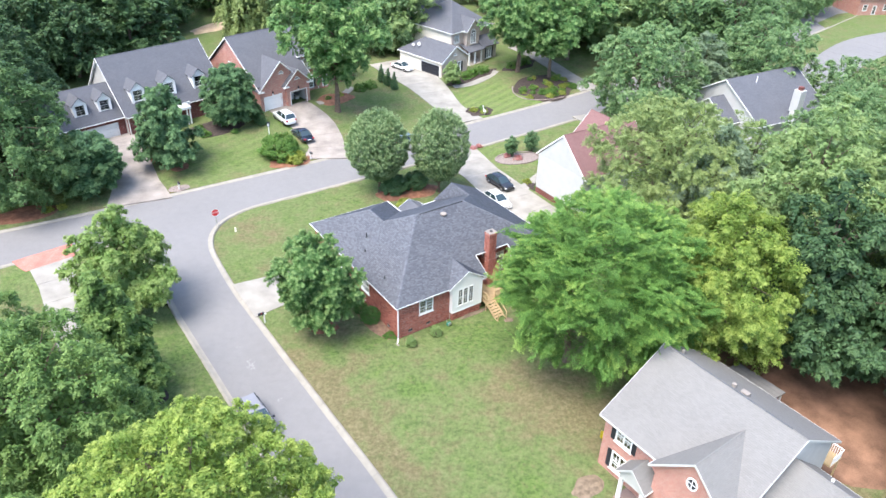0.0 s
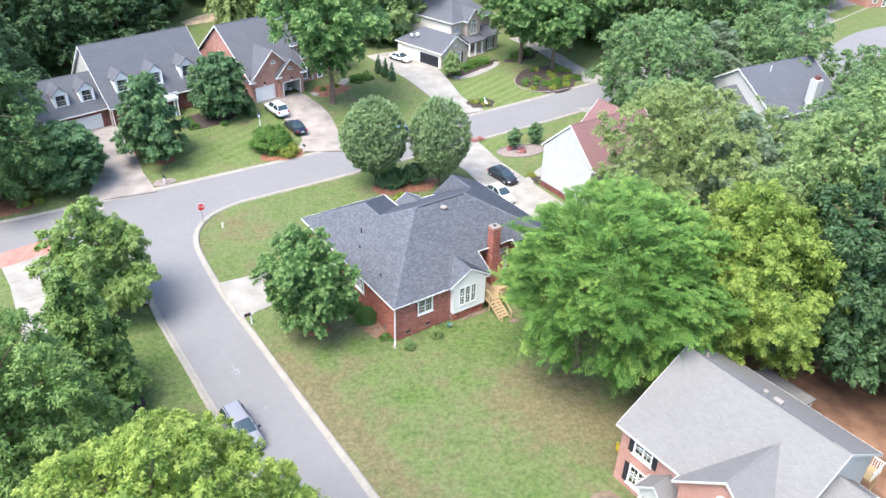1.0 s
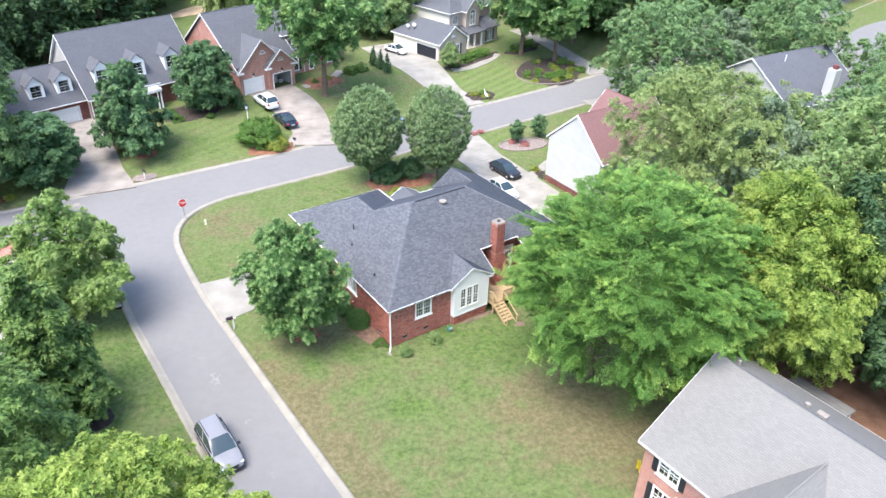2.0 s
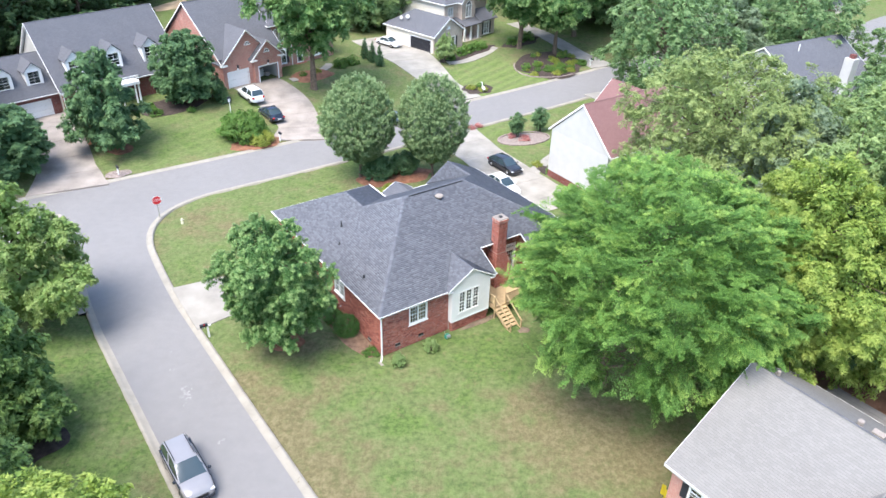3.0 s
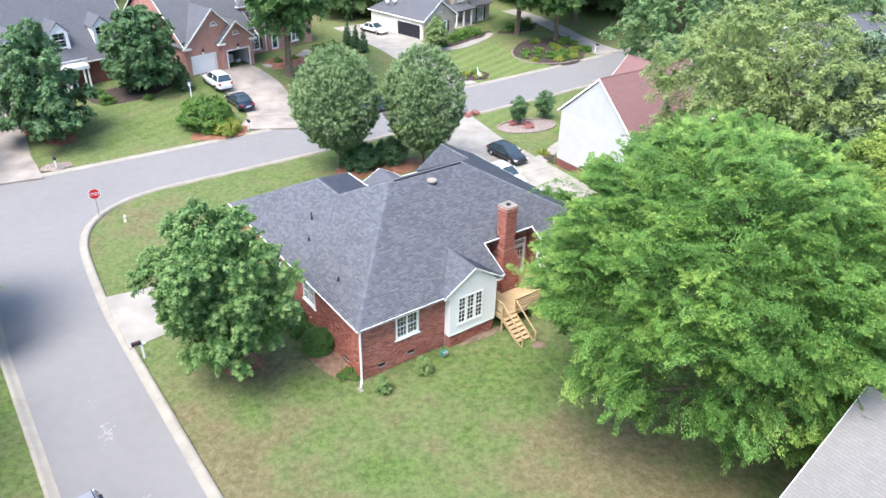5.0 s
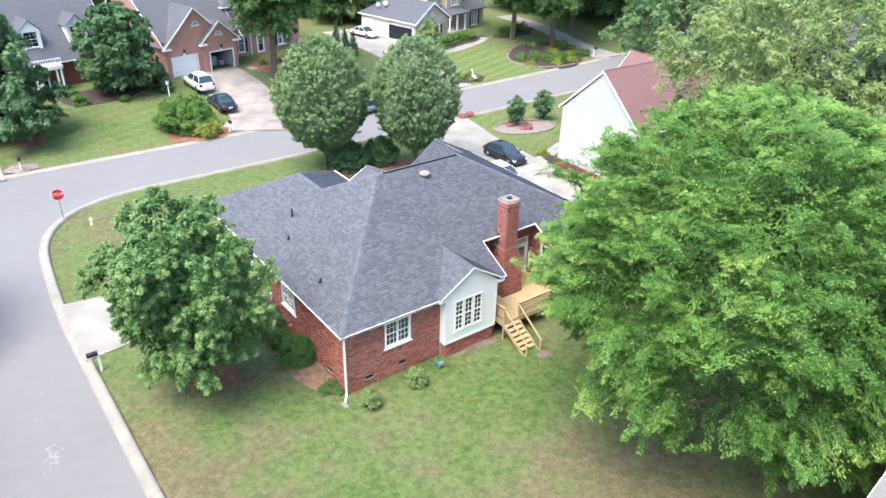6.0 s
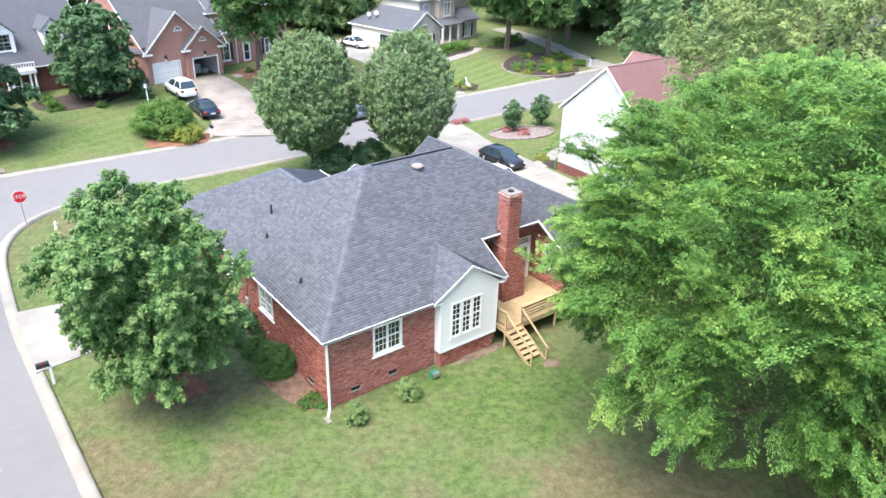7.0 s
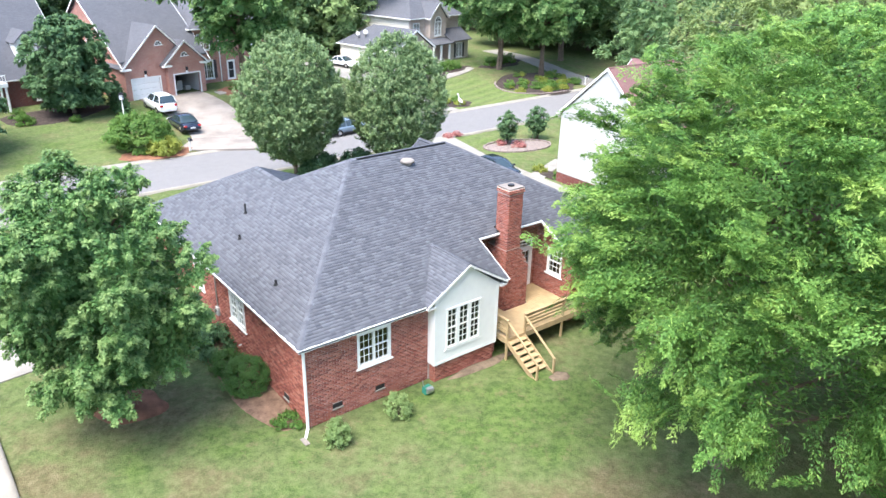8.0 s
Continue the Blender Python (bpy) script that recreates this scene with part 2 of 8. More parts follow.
RUBBER = plain("tyre_rubber", (0.025, 0.025, 0.025), 0.9)
STEEL = plain("galvanised_steel", (0.5, 0.5, 0.5), 0.4, 0.9)
CHROME = plain("bright_rim", (0.6, 0.6, 0.62), 0.25, 0.9)
LUMBER = plain("new_deck_lumber", (0.45, 0.328, 0.182), 0.75, vary=0.12, scale=2.0, grain=25.0)
BARK = plain("bark", (0.16, 0.12, 0.09), 0.95, vary=0.25, scale=4.0, grain=30.0)
MULCH = plain("dark_mulch", (0.06, 0.045, 0.038), 0.95, vary=0.3, scale=3.0, grain=22.0)
STRAW = plain("pine_straw", (0.240, 0.112, 0.068), 0.95, vary=0.25, scale=2.0, grain=20.0)
DIRT = plain("bare_earth", (0.235, 0.132, 0.086), 0.95, vary=0.25, scale=0.6, grain=12.0)
GRAVEL = plain("river_gravel", (0.27, 0.22, 0.2), 0.9, vary=0.3, scale=6.0, grain=30.0)
STUCCO = plain("cream_siding", (0.78, 0.73, 0.62), 0.7, vary=0.05)
PAVER = brickwork("paver_apron", (0.5, 0.2, 0.16), (0.42, 0.16, 0.13), (0.45, 0.3, 0.25), 0.25, 0.12)
BLACK_PAINT = plain("black_paint", (0.025, 0.027, 0.035), 0.5)
LEAF_MAPLE = leafy("maple_leaf", (0.03, 0.088, 0.027), (0.074, 0.176, 0.05), (0.155, 0.29, 0.088), (0.32, 0.44, 0.165), 0.28)
LEAF_BIG = leafy("zelkova_leaf", (0.024, 0.072, 0.014), (0.078, 0.184, 0.038), (0.18, 0.332, 0.074), (0.4, 0.555, 0.13), 0.26)
LEAF_YELLOW = leafy("yellow_green_leaf", (0.08, 0.15, 0.03), (0.155, 0.248, 0.05), (0.285, 0.38, 0.074), (0.46, 0.53, 0.135))
LEAF_OAK = leafy("pale_oak_leaf", (0.105, 0.165, 0.05), (0.185, 0.258, 0.088), (0.285, 0.36, 0.132), (0.4, 0.465, 0.19), 0.32)
LEAF_GREY = leafy("grey_green_leaf", (0.11, 0.175, 0.1), (0.175, 0.25, 0.15), (0.26, 0.335, 0.2), (0.34, 0.42, 0.26))
LEAF_PEAR = leafy("pear_leaf", (0.06, 0.122, 0.05), (0.128, 0.212, 0.088), (0.235, 0.345, 0.15), (0.42, 0.53, 0.26), 0.3)
LEAF_DARK = leafy("dark_evergreen_leaf", (0.04, 0.1, 0.044), (0.072, 0.155, 0.067), (0.118, 0.215, 0.09), (0.18, 0.285, 0.12), 0.25)
LEAF_WOOD = leafy("woodland_leaf", (0.110, 0.187, 0.064), (0.189, 0.288, 0.104), (0.281, 0.385, 0.151), (0.396, 0.490, 0.209))
LEAF_BOX = leafy("boxwood_leaf", (0.03, 0.085, 0.02), (0.066, 0.155, 0.036), (0.115, 0.225, 0.055), (0.185, 0.31, 0.085), 0.2)
LEAF_ROUND = leafy("mid_green_leaf", (0.075, 0.155, 0.06), (0.14, 0.245, 0.1), (0.225, 0.345, 0.145), (0.33, 0.44, 0.2))
LEAF_DEEP = leafy("forest_leaf", (0.035, 0.085, 0.03), (0.07, 0.14, 0.05), (0.115, 0.2, 0.072), (0.17, 0.265, 0.1), 0.3)
LEAF_SHRUB = leafy("shrub_leaf", (0.05, 0.125, 0.025), (0.095, 0.2, 0.042), (0.17, 0.285, 0.065), (0.28, 0.37, 0.1))
LEAF_CONIFER = leafy("conifer_needle", (0.045, 0.1, 0.026), (0.086, 0.165, 0.042), (0.14, 0.232, 0.06), (0.22, 0.315, 0.09), 0.25)
# deep green darkened further: the woods' shade is put into the leaf colour
LEAF_SHADE = leafy("shaded_deep_green_leaf", (0.022, 0.055, 0.022), (0.042, 0.09, 0.036), (0.072, 0.135, 0.052), (0.11, 0.185, 0.072), 0.25)
LEAF_FRESH = leafy("fresh_maple_leaf", (0.1, 0.185, 0.05), (0.17, 0.28, 0.075), (0.26, 0.37, 0.11), (0.38, 0.46, 0.17))
LEAF_LIME = leafy("lime_shrub_leaf", (0.12, 0.17, 0.03), (0.22, 0.27, 0.05), (0.35, 0.38, 0.08), (0.45, 0.46, 0.12))
PETAL = leafy("pink_petal", (0.3, 0.1, 0.09), (0.42, 0.17, 0.16), (0.5, 0.27, 0.25), (0.56, 0.4, 0.34))


# ---- building helpers ----
def part(name, bm, mat, parent=None, label="", smooth=False):
    me = bpy.data.meshes.new(name)
    bm.normal_update()
    bm.to_mesh(me)
    bm.free()
    me.materials.append(mat)
    if smooth:
        me.shade_smooth()
    ob = new(name, me)
    ob.parent = parent
    return tagged(ob, label)


def array_part(name, verts, faces, mat, parent=None, label="", tip_light=None):
    """A mesh from numpy arrays of corners and of quads or triangles."""
    me = bpy.data.meshes.new(name)
    n, k = faces.shape
    me.vertices.add(len(verts))
    me.vertices.foreach_set("co", np.ascontiguousarray(verts, dtype=np.float32).ravel())
    me.loops.add(n * k)
    me.loops.foreach_set("vertex_index", np.ascontiguousarray(faces, dtype=np.int32).ravel())
    me.polygons.add(n)
    me.polygons.foreach_set("loop_start", np.arange(0, n * k, k, dtype=np.int32))
    me.update(calc_edges=True)
    me.materials.append(mat)
    if tip_light is not None:
        me.attributes.new("tip_light", "FLOAT", "FACE").data.foreach_set("value", np.ascontiguousarray(tip_light, dtype=np.float32))
    ob = new(name, me)
    ob.parent = parent
    return tagged(ob, label)


def thing(name, m, label, category, group=""):
    ob = new(name)
    ob.empty_display_size = 0.3
    ob.matrix_basis = m
    return tagged(ob, label, category, group)


def box(bm, x0, x1, y0, y1, z0, z1, bevel=0.0):
    vs = [bm.verts.new((x, y, z)) for z in (z0, z1) for x, y in ((x0, y0), (x1, y0), (x1, y1), (x0, y1))]
    fs = [bm.faces.new([vs[i] for i in f]) for f in ((3, 2, 1, 0), (4, 5, 6, 7), (0, 1, 5, 4), (1, 2, 6, 5), (2, 3, 7, 6), (3, 0, 4, 7))]
    if bevel:
        bmesh.ops.bevel(bm, geom=list({e for f in fs for e in f.edges}), offset=bevel, segments=1, affect="EDGES")
    return bm


def boxes(*rows, bevel=0.0):
    bm = bmesh.new()
    for r in rows:
        box(bm, *r, bevel=bevel)
    return bm


def slab(bm, pts, drop):
    """A plate under a flat polygon of 3D points, thick by the vector drop."""
    d = Vector(drop)
    top = [bm.verts.new(p) for p in pts]
    low = [bm.verts.new(Vector(p) + d) for p in pts]
    bm.faces.new(top)
    bm.faces.new(low[::-1])
    n = len(pts)
    for i in range(n):
        bm.faces.new((top[i], low[i], low[(i + 1) % n], top[(i + 1) % n]))
    bmesh.ops.recalc_face_normals(bm, faces=bm.faces[:])
    return bm


def bar(bm, a, b, r, r2=None, sides=6):
    """A round bar from a to b."""
    a, b = Vector(a), Vector(b)
    q = (b - a).to_track_quat("Z", "Y")
    rings = []
    for p, rad in ((a, r), (b, r if r2 is None else r2)):
        rings.append([bm.verts.new(p + q @ Vector((rad * math.cos(k * math.tau / sides), rad * math.sin(k * math.tau / sides), 0))) for k in range(sides)])
    for k in range(sides):
        bm.faces.new((rings[0][k], rings[0][(k + 1) % sides], rings[1][(k + 1) % sides], rings[1][k]))
    bm.faces.new(rings[0][::-1])
    bm.faces.new(rings[1])
    return bm


def beam(bm, a, b, w, h):
    """A square-cut bar from a to b, w wide and h high."""
    a, b = Vector(a), Vector(b)
    d = (b - a).normalized()
    s = d.cross(Vector((0, 0, 1)))
    s = s.normalized() * w / 2 if s.length > 1e-4 else Vector((w / 2, 0, 0))
    u = s.cross(d).normalized() * h / 2
    vs = [bm.verts.new(p + i * s + j * u) for p in (a, b) for i, j in ((-1, -1), (1, -1), (1, 1), (-1, 1))]
    for f in ((3, 2, 1, 0), (4, 5, 6, 7), (0, 1, 5, 4), (1, 2, 6, 5), (2, 3, 7, 6), (3, 0, 4, 7)):
        bm.faces.new([vs[i] for i in f])
    return bm


def wall(parent, axis, at, a0, a1, z0, z1, mat, openings=(), thick=0.25, inward=1, gable=None, name="wall"):
    """An upright wall in the house's frame: along 'u' at v = at, or along 'v' at u = at, with openings (a0, a1, z0, z1) cut through.
    gable: (a, z) of a peak on top."""
    bm = bmesh.new()
    A = sorted({a0, a1, *[x for o in openings for x in o[:2]]})
    Z = sorted({z0, z1, *[x for o in openings for x in o[2:]]})
    lo, hi = sorted((at, at + inward * thick))

    def put(p0, p1, q0, q1):
        if axis == "u":
            box(bm, p0, p1, lo, hi, q0, q1)
        else:
            box(bm, lo, hi, p0, p1, q0, q1)

    for i in range(len(A) - 1):
        run = None
        for j in range(len(Z) - 1):
            ca, cz = (A[i] + A[i + 1]) / 2, (Z[j] + Z[j + 1]) / 2
            if any(o[0] < ca < o[1] and o[2] < cz < o[3] for o in openings):
                if run is not None:
                    put(A[i], A[i + 1], run, Z[j])
                run = None
            elif run is None:
                run = Z[j]
        if run is not None:
            put(A[i], A[i + 1], run, z1)
    if gable:
        ga, gz = gable
        tri = [(a0, z1), (a1, z1), (ga, gz)]
        pts = [(a, at, z) if axis == "u" else (at, a, z) for a, z in tri]
        slab(bm, pts, (0, inward * thick, 0) if axis == "u" else (inward * thick, 0, 0))
    bmesh.ops.remove_doubles(bm, verts=bm.verts[:], dist=0.001)
    return part(name, bm, mat, parent)


def window(parent, axis, at, a0, a1, z0, z1, out, cols=3, rows=4, leaves=1, casing=0.1, mat=None, sill=True, name="window", glass=None, panes=False):
    """A sash window in a wall: casing and bars as one mesh, the pane under it. out: +1 or -1, the way outside along the other axis."""
    mat = mat or WHITE
    bm = bmesh.new()

    def put(b, p0, p1, q0, q1, d0, d1):
        lo, hi = sorted((at + out * d0, at + out * d1))
        if axis == "u":
            box(b, p0, p1, lo, hi, q0, q1)
        else:
            box(b, lo, hi, p0, p1, q0, q1)

    c = casing
    put(bm, a0 - c * 0.4, a0 + c, z0, z1, -0.1, 0.03)
    put(bm, a1 - c, a1 + c * 0.4, z0, z1, -0.1, 0.03)
    put(bm, a0 - c * 0.4, a1 + c * 0.4, z1 - c, z1 + c * 0.4, -0.1, 0.035)
    put(bm, a0 - c * 0.4, a1 + c * 0.4, z0 - c * 0.4, z0 + c, -0.1, 0.035)
    w = (a1 - a0 - 2 * c) / leaves
    ob = part(name, bm, mat, parent, "white-painted window with divided panes")

    def bar_of(kind, *span):
        g = bmesh.new()
        put(g, *span)
        part(kind, g, mat, ob)

    for k in range(leaves):
        l0 = a0 + c + k * w
        l1 = l0 + w
        if k:
            bar_of("mullion", l0 - 0.05, l0 + 0.05, z0 + c, z1 - c, -0.1, 0.025)
        zm = (z0 + z1) / 2
        bar_of("meeting_rail", l0, l1, zm - 0.025, zm + 0.025, -0.07, 0.0)
        for i in range(1, cols):
            x = l0 + (l1 - l0) * i / cols
            bar_of("glazing_bar", x - 0.009, x + 0.009, z0 + c, z1 - c, -0.065, -0.02)
        for j in range(1, rows):
            z = z0 + c + (z1 - z0 - 2 * c) * j / rows
            bar_of("glazing_bar", l0, l1, z - 0.009, z + 0.009, -0.064, -0.021)
    for k in range(leaves if panes else 0):
        l0 = a0 + c + k * w
        for i in range(cols):
            for j in range(rows):
                g = bmesh.new()
                hz = (z1 - z0 - 2 * c) / rows
                put(g, l0 + w * i / cols + 0.004, l0 + w * (i + 1) / cols - 0.004, z0 + c + hz * j + 0.004, z0 + c + hz * (j + 1) - 0.004, -0.052, -0.046)
                part("pane", g, glass or GLASS, ob).visible_shadow = False
    g = bmesh.new()
    put(g, a0 + 0.02, a1 - 0.02, z0 + 0.02, z1 - 0.02, -0.052, -0.046)
    if panes:
        g.free()
    else:
        part("pane", g, glass or GLASS, ob, "clear glass").visible_shadow = False
    if sill:
        s = bmesh.new()
        put(s, a0 - 0.12, a1 + 0.12, z0 - c * 0.4 - 0.07, z0 - c * 0.4 - 0.005, -0.05, 0.09)
        part("sill", s, mat, ob)
    return ob


def gable_roof(parent, axis, a0, a1, b0, b1, ze, zr, mat, over=0.3, thick=0.16, trim=None, name="roof"):
    """Two slopes with a ridge along axis from a0 to a1; eaves at b0 and b1 (outer edges), at ze; ridge at zr."""
    bm = bmesh.new()
    c = (b0 + b1) / 2
    P = (lambda a, b, z: (a, b, z)) if axis == "u" else (lambda a, b, z: (b, a, z))
    for e in (b0, b1):
        slab(bm, [P(a0, e, ze), P(a1, e, ze), P(a1, c, zr), P(a0, c, zr)], (0, 0, -thick))
    ob = part(name, bm, mat, parent)
    if trim:
        for a, s in ((a0, -1), (a1, 1)):
            for e in (b0, b1):
                t = bmesh.new()
                slab(t, [P(a, e, ze + 0.015), P(a + s * 0.035, e, ze + 0.015), P(a + s * 0.035, c, zr + 0.015), P(a, c, zr + 0.015)], (0, 0, -0.2))
                part("rake_board", t, trim, ob, "white rake board")
        for a, s in ((a0, 1), (a1, -1)):
            for e in (b0, b1):
                t = bmesh.new()
                q = a + s * 0.29
                slab(t, [P(a, e, ze - thick - 0.004), P(q, e, ze - thick - 0.004), P(q, c, zr - thick - 0.004), P(a, c, zr - thick - 0.004)], (0, 0, -0.02))
                part("soffit", t, trim, ob)
        for e, s in ((b0, -1), (b1, 1)):
            t = bmesh.new()
            slab(t, [P(a0, e, ze - 0.03), P(a1, e, ze - 0.03), P(a1, e + s * 0.07, ze - 0.03), P(a0, e + s * 0.07, ze - 0.03)], (0, 0, -0.12))
            part("gutter", t, trim, ob, "white gutter")
    r = bmesh.new()
    bar(r, P(a0, c, zr - 0.03), P(a1, c, zr - 0.03), 0.07, sides=6)
    part("ridge_cap", r, mat, ob)
    return ob


def hip_roof(parent, u0, u1, v0, v1, ze, slope, mat, trim=None, thick=0.16, name="roof"):
    """Four slopes over a rectangle, of one pitch."""
    half = min(u1 - u0, v1 - v0) / 2
    zr = ze + half * slope
    if u1 - u0 >= v1 - v0:
        r0, r1 = (u0 + half, v0 + half, zr), (u1 - half, v0 + half, zr)
    else:
        r0, r1 = (u0 + half, v0 + half, zr), (u0 + half, v1 - half, zr)
    a, b, c, d = (u0, v0, ze), (u1, v0, ze), (u1, v1, ze), (u0, v1, ze)
    faces = [[a, b, r1, r0], [b, c, r1], [c, d, r0, r1], [d, a, r0]] if u1 - u0 >= v1 - v0 else [[a, b, r0], [b, c, r1, r0], [c, d, r1], [d, a, r0, r1]]
    bm = bmesh.new()
    for f in faces:
        slab(bm, f, (0, 0, -thick))
    ob = part(name, bm, mat, parent)
    if trim:
        for q in ((u0 - 0.08, u1 + 0.08, v0 - 0.08, v0), (u0 - 0.08, u1 + 0.08, v1, v1 + 0.08), (u0 - 0.08, u0, v0, v1), (u1, u1 + 0.08, v0, v1)):
            part("gutter", boxes((*q, ze - 0.14, ze - 0.01)), trim, ob, "white gutter")
    return ob


def smoothstep(x):
    x = np.clip(x, 0, 1)
    return x * x * (3 - 2 * x)


# ---- ground, roads, kerbs ----
MAIN_ROAD = [(-260, -25), (-150, 22), (-100, 43), (-60, 61.5), (-48, 67.6), (-37, 74.2), (-24.4, 82.2), (-11.6, 90.7), (-2.5, 97.1), (6.7, 103.7), (15.5, 110.0), (28.8, 120.2), (46, 134.8), (76, 162), (140, 225)]
SIDE_ROAD = [(95, -110), (48, -44), (20, -4), (7.3, 15.2), (-4.8, 33.3), (-11.4, 42.5), (-19.1, 53.4), (-23.9, 60.1), (-33.2, 76.6)]
MAIN_HALF, SIDE_HALF = 4.2, 3.32


def smooth_line(pts, step=1.0):
    """An even, rounded line through a few way points."""
    p = np.array(pts, float)
    for _ in range(3):
        q = np.empty((2 * len(p) - 2, 2))
        q[0::2], q[1::2] = p[:-1] * 0.75 + p[1:] * 0.25, p[:-1] * 0.25 + p[1:] * 0.75
        p = np.vstack([p[:1], q, p[-1:]])
    d = np.r_[0, np.cumsum(np.linalg.norm(np.diff(p, axis=0), axis=1))]
    s = np.arange(0, d[-1], step)
    return np.c_[np.interp(s, d, p[:, 0]), np.interp(s, d, p[:, 1])]


def normals_of(line):
    t = np.gradient(line, axis=0)
    t /= np.linalg.norm(t, axis=1)[:, None]
    return np.c_[-t[:, 1], t[:, 0]]


MAIN_LINE, SIDE_LINE = smooth_line(MAIN_ROAD), smooth_line(SIDE_ROAD)


def off_line(line, x, y):
    """Distance from a line, and the side of it (plus: left of its way)."""
    x, y = np.atleast_1d(x).astype(float), np.atleast_1d(y).astype(float)
    n = normals_of(line)
    best, side = np.full(x.shape, 1e9), np.zeros(x.shape)
    for i in range(0, len(line), 2):
        dx, dy = x - line[i, 0], y - line[i, 1]
        d = np.hypot(dx, dy)
        near = d < best
        best = np.where(near, d, best)
        side = np.where(near, dx * n[i, 0] + dy * n[i, 1], side)
    return best, side


def terrain(x, y):
    """The lie of the lawns: the lots beyond the main road rise gently."""
    d, side = off_line(MAIN_LINE, x, y)
    return 0.12 + np.where(side > 0, 1.25 * smoothstep((d - 7) / 15), 0.0)


def ground_z(x, y):
    return float(terrain(x, y)[0])


def build_ground():
    def axis(fine0, fine1, far):
        mid = np.arange(fine0, fine1 + 0.01, 0.9)
        out = np.array([3, 8, 16, 30, 60, 120, 260, 600, 1500, 3500])
        return np.r_[(fine0 - out)[::-1], mid, fine1 + out]
    xs, ys = axis(-75, 70, 0), axis(-10, 160, 0)
    X, Y = np.meshgrid(xs, ys)
    x, y = X.ravel(), Y.ravel()
    dm, _ = off_line(MAIN_LINE, x, y)
    ds, _ = off_line(SIDE_LINE, x, y)
    z = terrain(x, y)
    dip = np.minimum(dm - MAIN_HALF, ds - SIDE_HALF)
    corner = np.hypot(x + 30.5, y - 71.5) < 9
    z = np.where((dip < 0.5) | corner & (dip < 3.0), -0.06, z)
    nx, ny = len(xs), len(ys)
    i = np.arange(nx * ny).reshape(ny, nx)
    faces = np.stack([i[:-1, :-1], i[:-1, 1:], i[1:, 1:], i[1:, :-1]], -1).reshape(-1, 4)
    g = array_part("ground", np.c_[x, y, z], faces, GRASS)
    g.data.shade_smooth()
    tagged(g, "mown lawn, green with dry brown patches", "lawn", kind="structure")


def corner_path(line_a, line_b, radius):
    """Goes along line_a, rounds the corner where it meets line_b, and goes on along line_b."""
    d = np.linalg.norm(line_a[:, None] - line_b[None], axis=2)
    i, j = np.unravel_index(d.argmin(), d.shape)
    ia, jb = max(i - radius, 0), min(j + radius, len(line_b) - 1)
    p0, p1, p2 = line_a[ia], (line_a[i] + line_b[j]) / 2, line_b[jb]
    t = np.linspace(0, 1, 14)[1:-1, None]
    arc = (1 - t) ** 2 * p0 + 2 * t * (1 - t) * p1 + t ** 2 * p2
    return np.vstack([line_a[: ia + 1], arc, line_b[jb:]])


def ribbon(name, path, profile, mat, label, category, closed_ends=True):
    """Sweeps a cross-section of (offset, height) along a path on the ground; plus offsets lie left of its way."""
    n = normals_of(path)
    rows = [np.c_[path + n * o, np.full(len(path), h)] for o, h in profile]
    v = np.stack(rows, 1).reshape(-1, 3)
    k = len(profile)
    i = np.arange(len(path) - 1)[:, None] * k + np.arange(k - 1)[None]
    f = np.stack([i, i + 1, i + 1 + k, i + k], -1).reshape(-1, 4)
    root = tagged(new(name), label, category, kind="structure")
    rest = []
    grid = f.reshape(len(path) - 1, k - 1, 4)
    for i0 in range(0, len(path) - 1, 3):
        i1 = min(i0 + 3, len(path) - 1)
        if not (abs(path[i0, 0]) < 50 and 20 < path[i0, 1] < 125):
            rest.append(grid[i0:i1].reshape(-1, 4))
            continue
        rows3 = np.stack([q[i0:i1 + 1] for q in rows], 1).copy()
        along = rows3[-1] - rows3[-2] if len(rows3) > 1 else 0
        rows3[-1] = rows3[-1] - along / (np.linalg.norm(along, axis=1)[:, None] + 1e-9) * 0.022
        j = np.arange(i1 - i0)[:, None] * k + np.arange(k - 1)[None]
        g = np.stack([j, j + 1, j + 1 + k, j + k], -1).reshape(-1, 4)
        array_part("kerb_length", rows3.reshape(-1, 3), g[:, ::-1], mat, root)
    if rest:
        array_part("far_lengths", v, np.vstack(rest)[:, ::-1], mat, root)
    return root


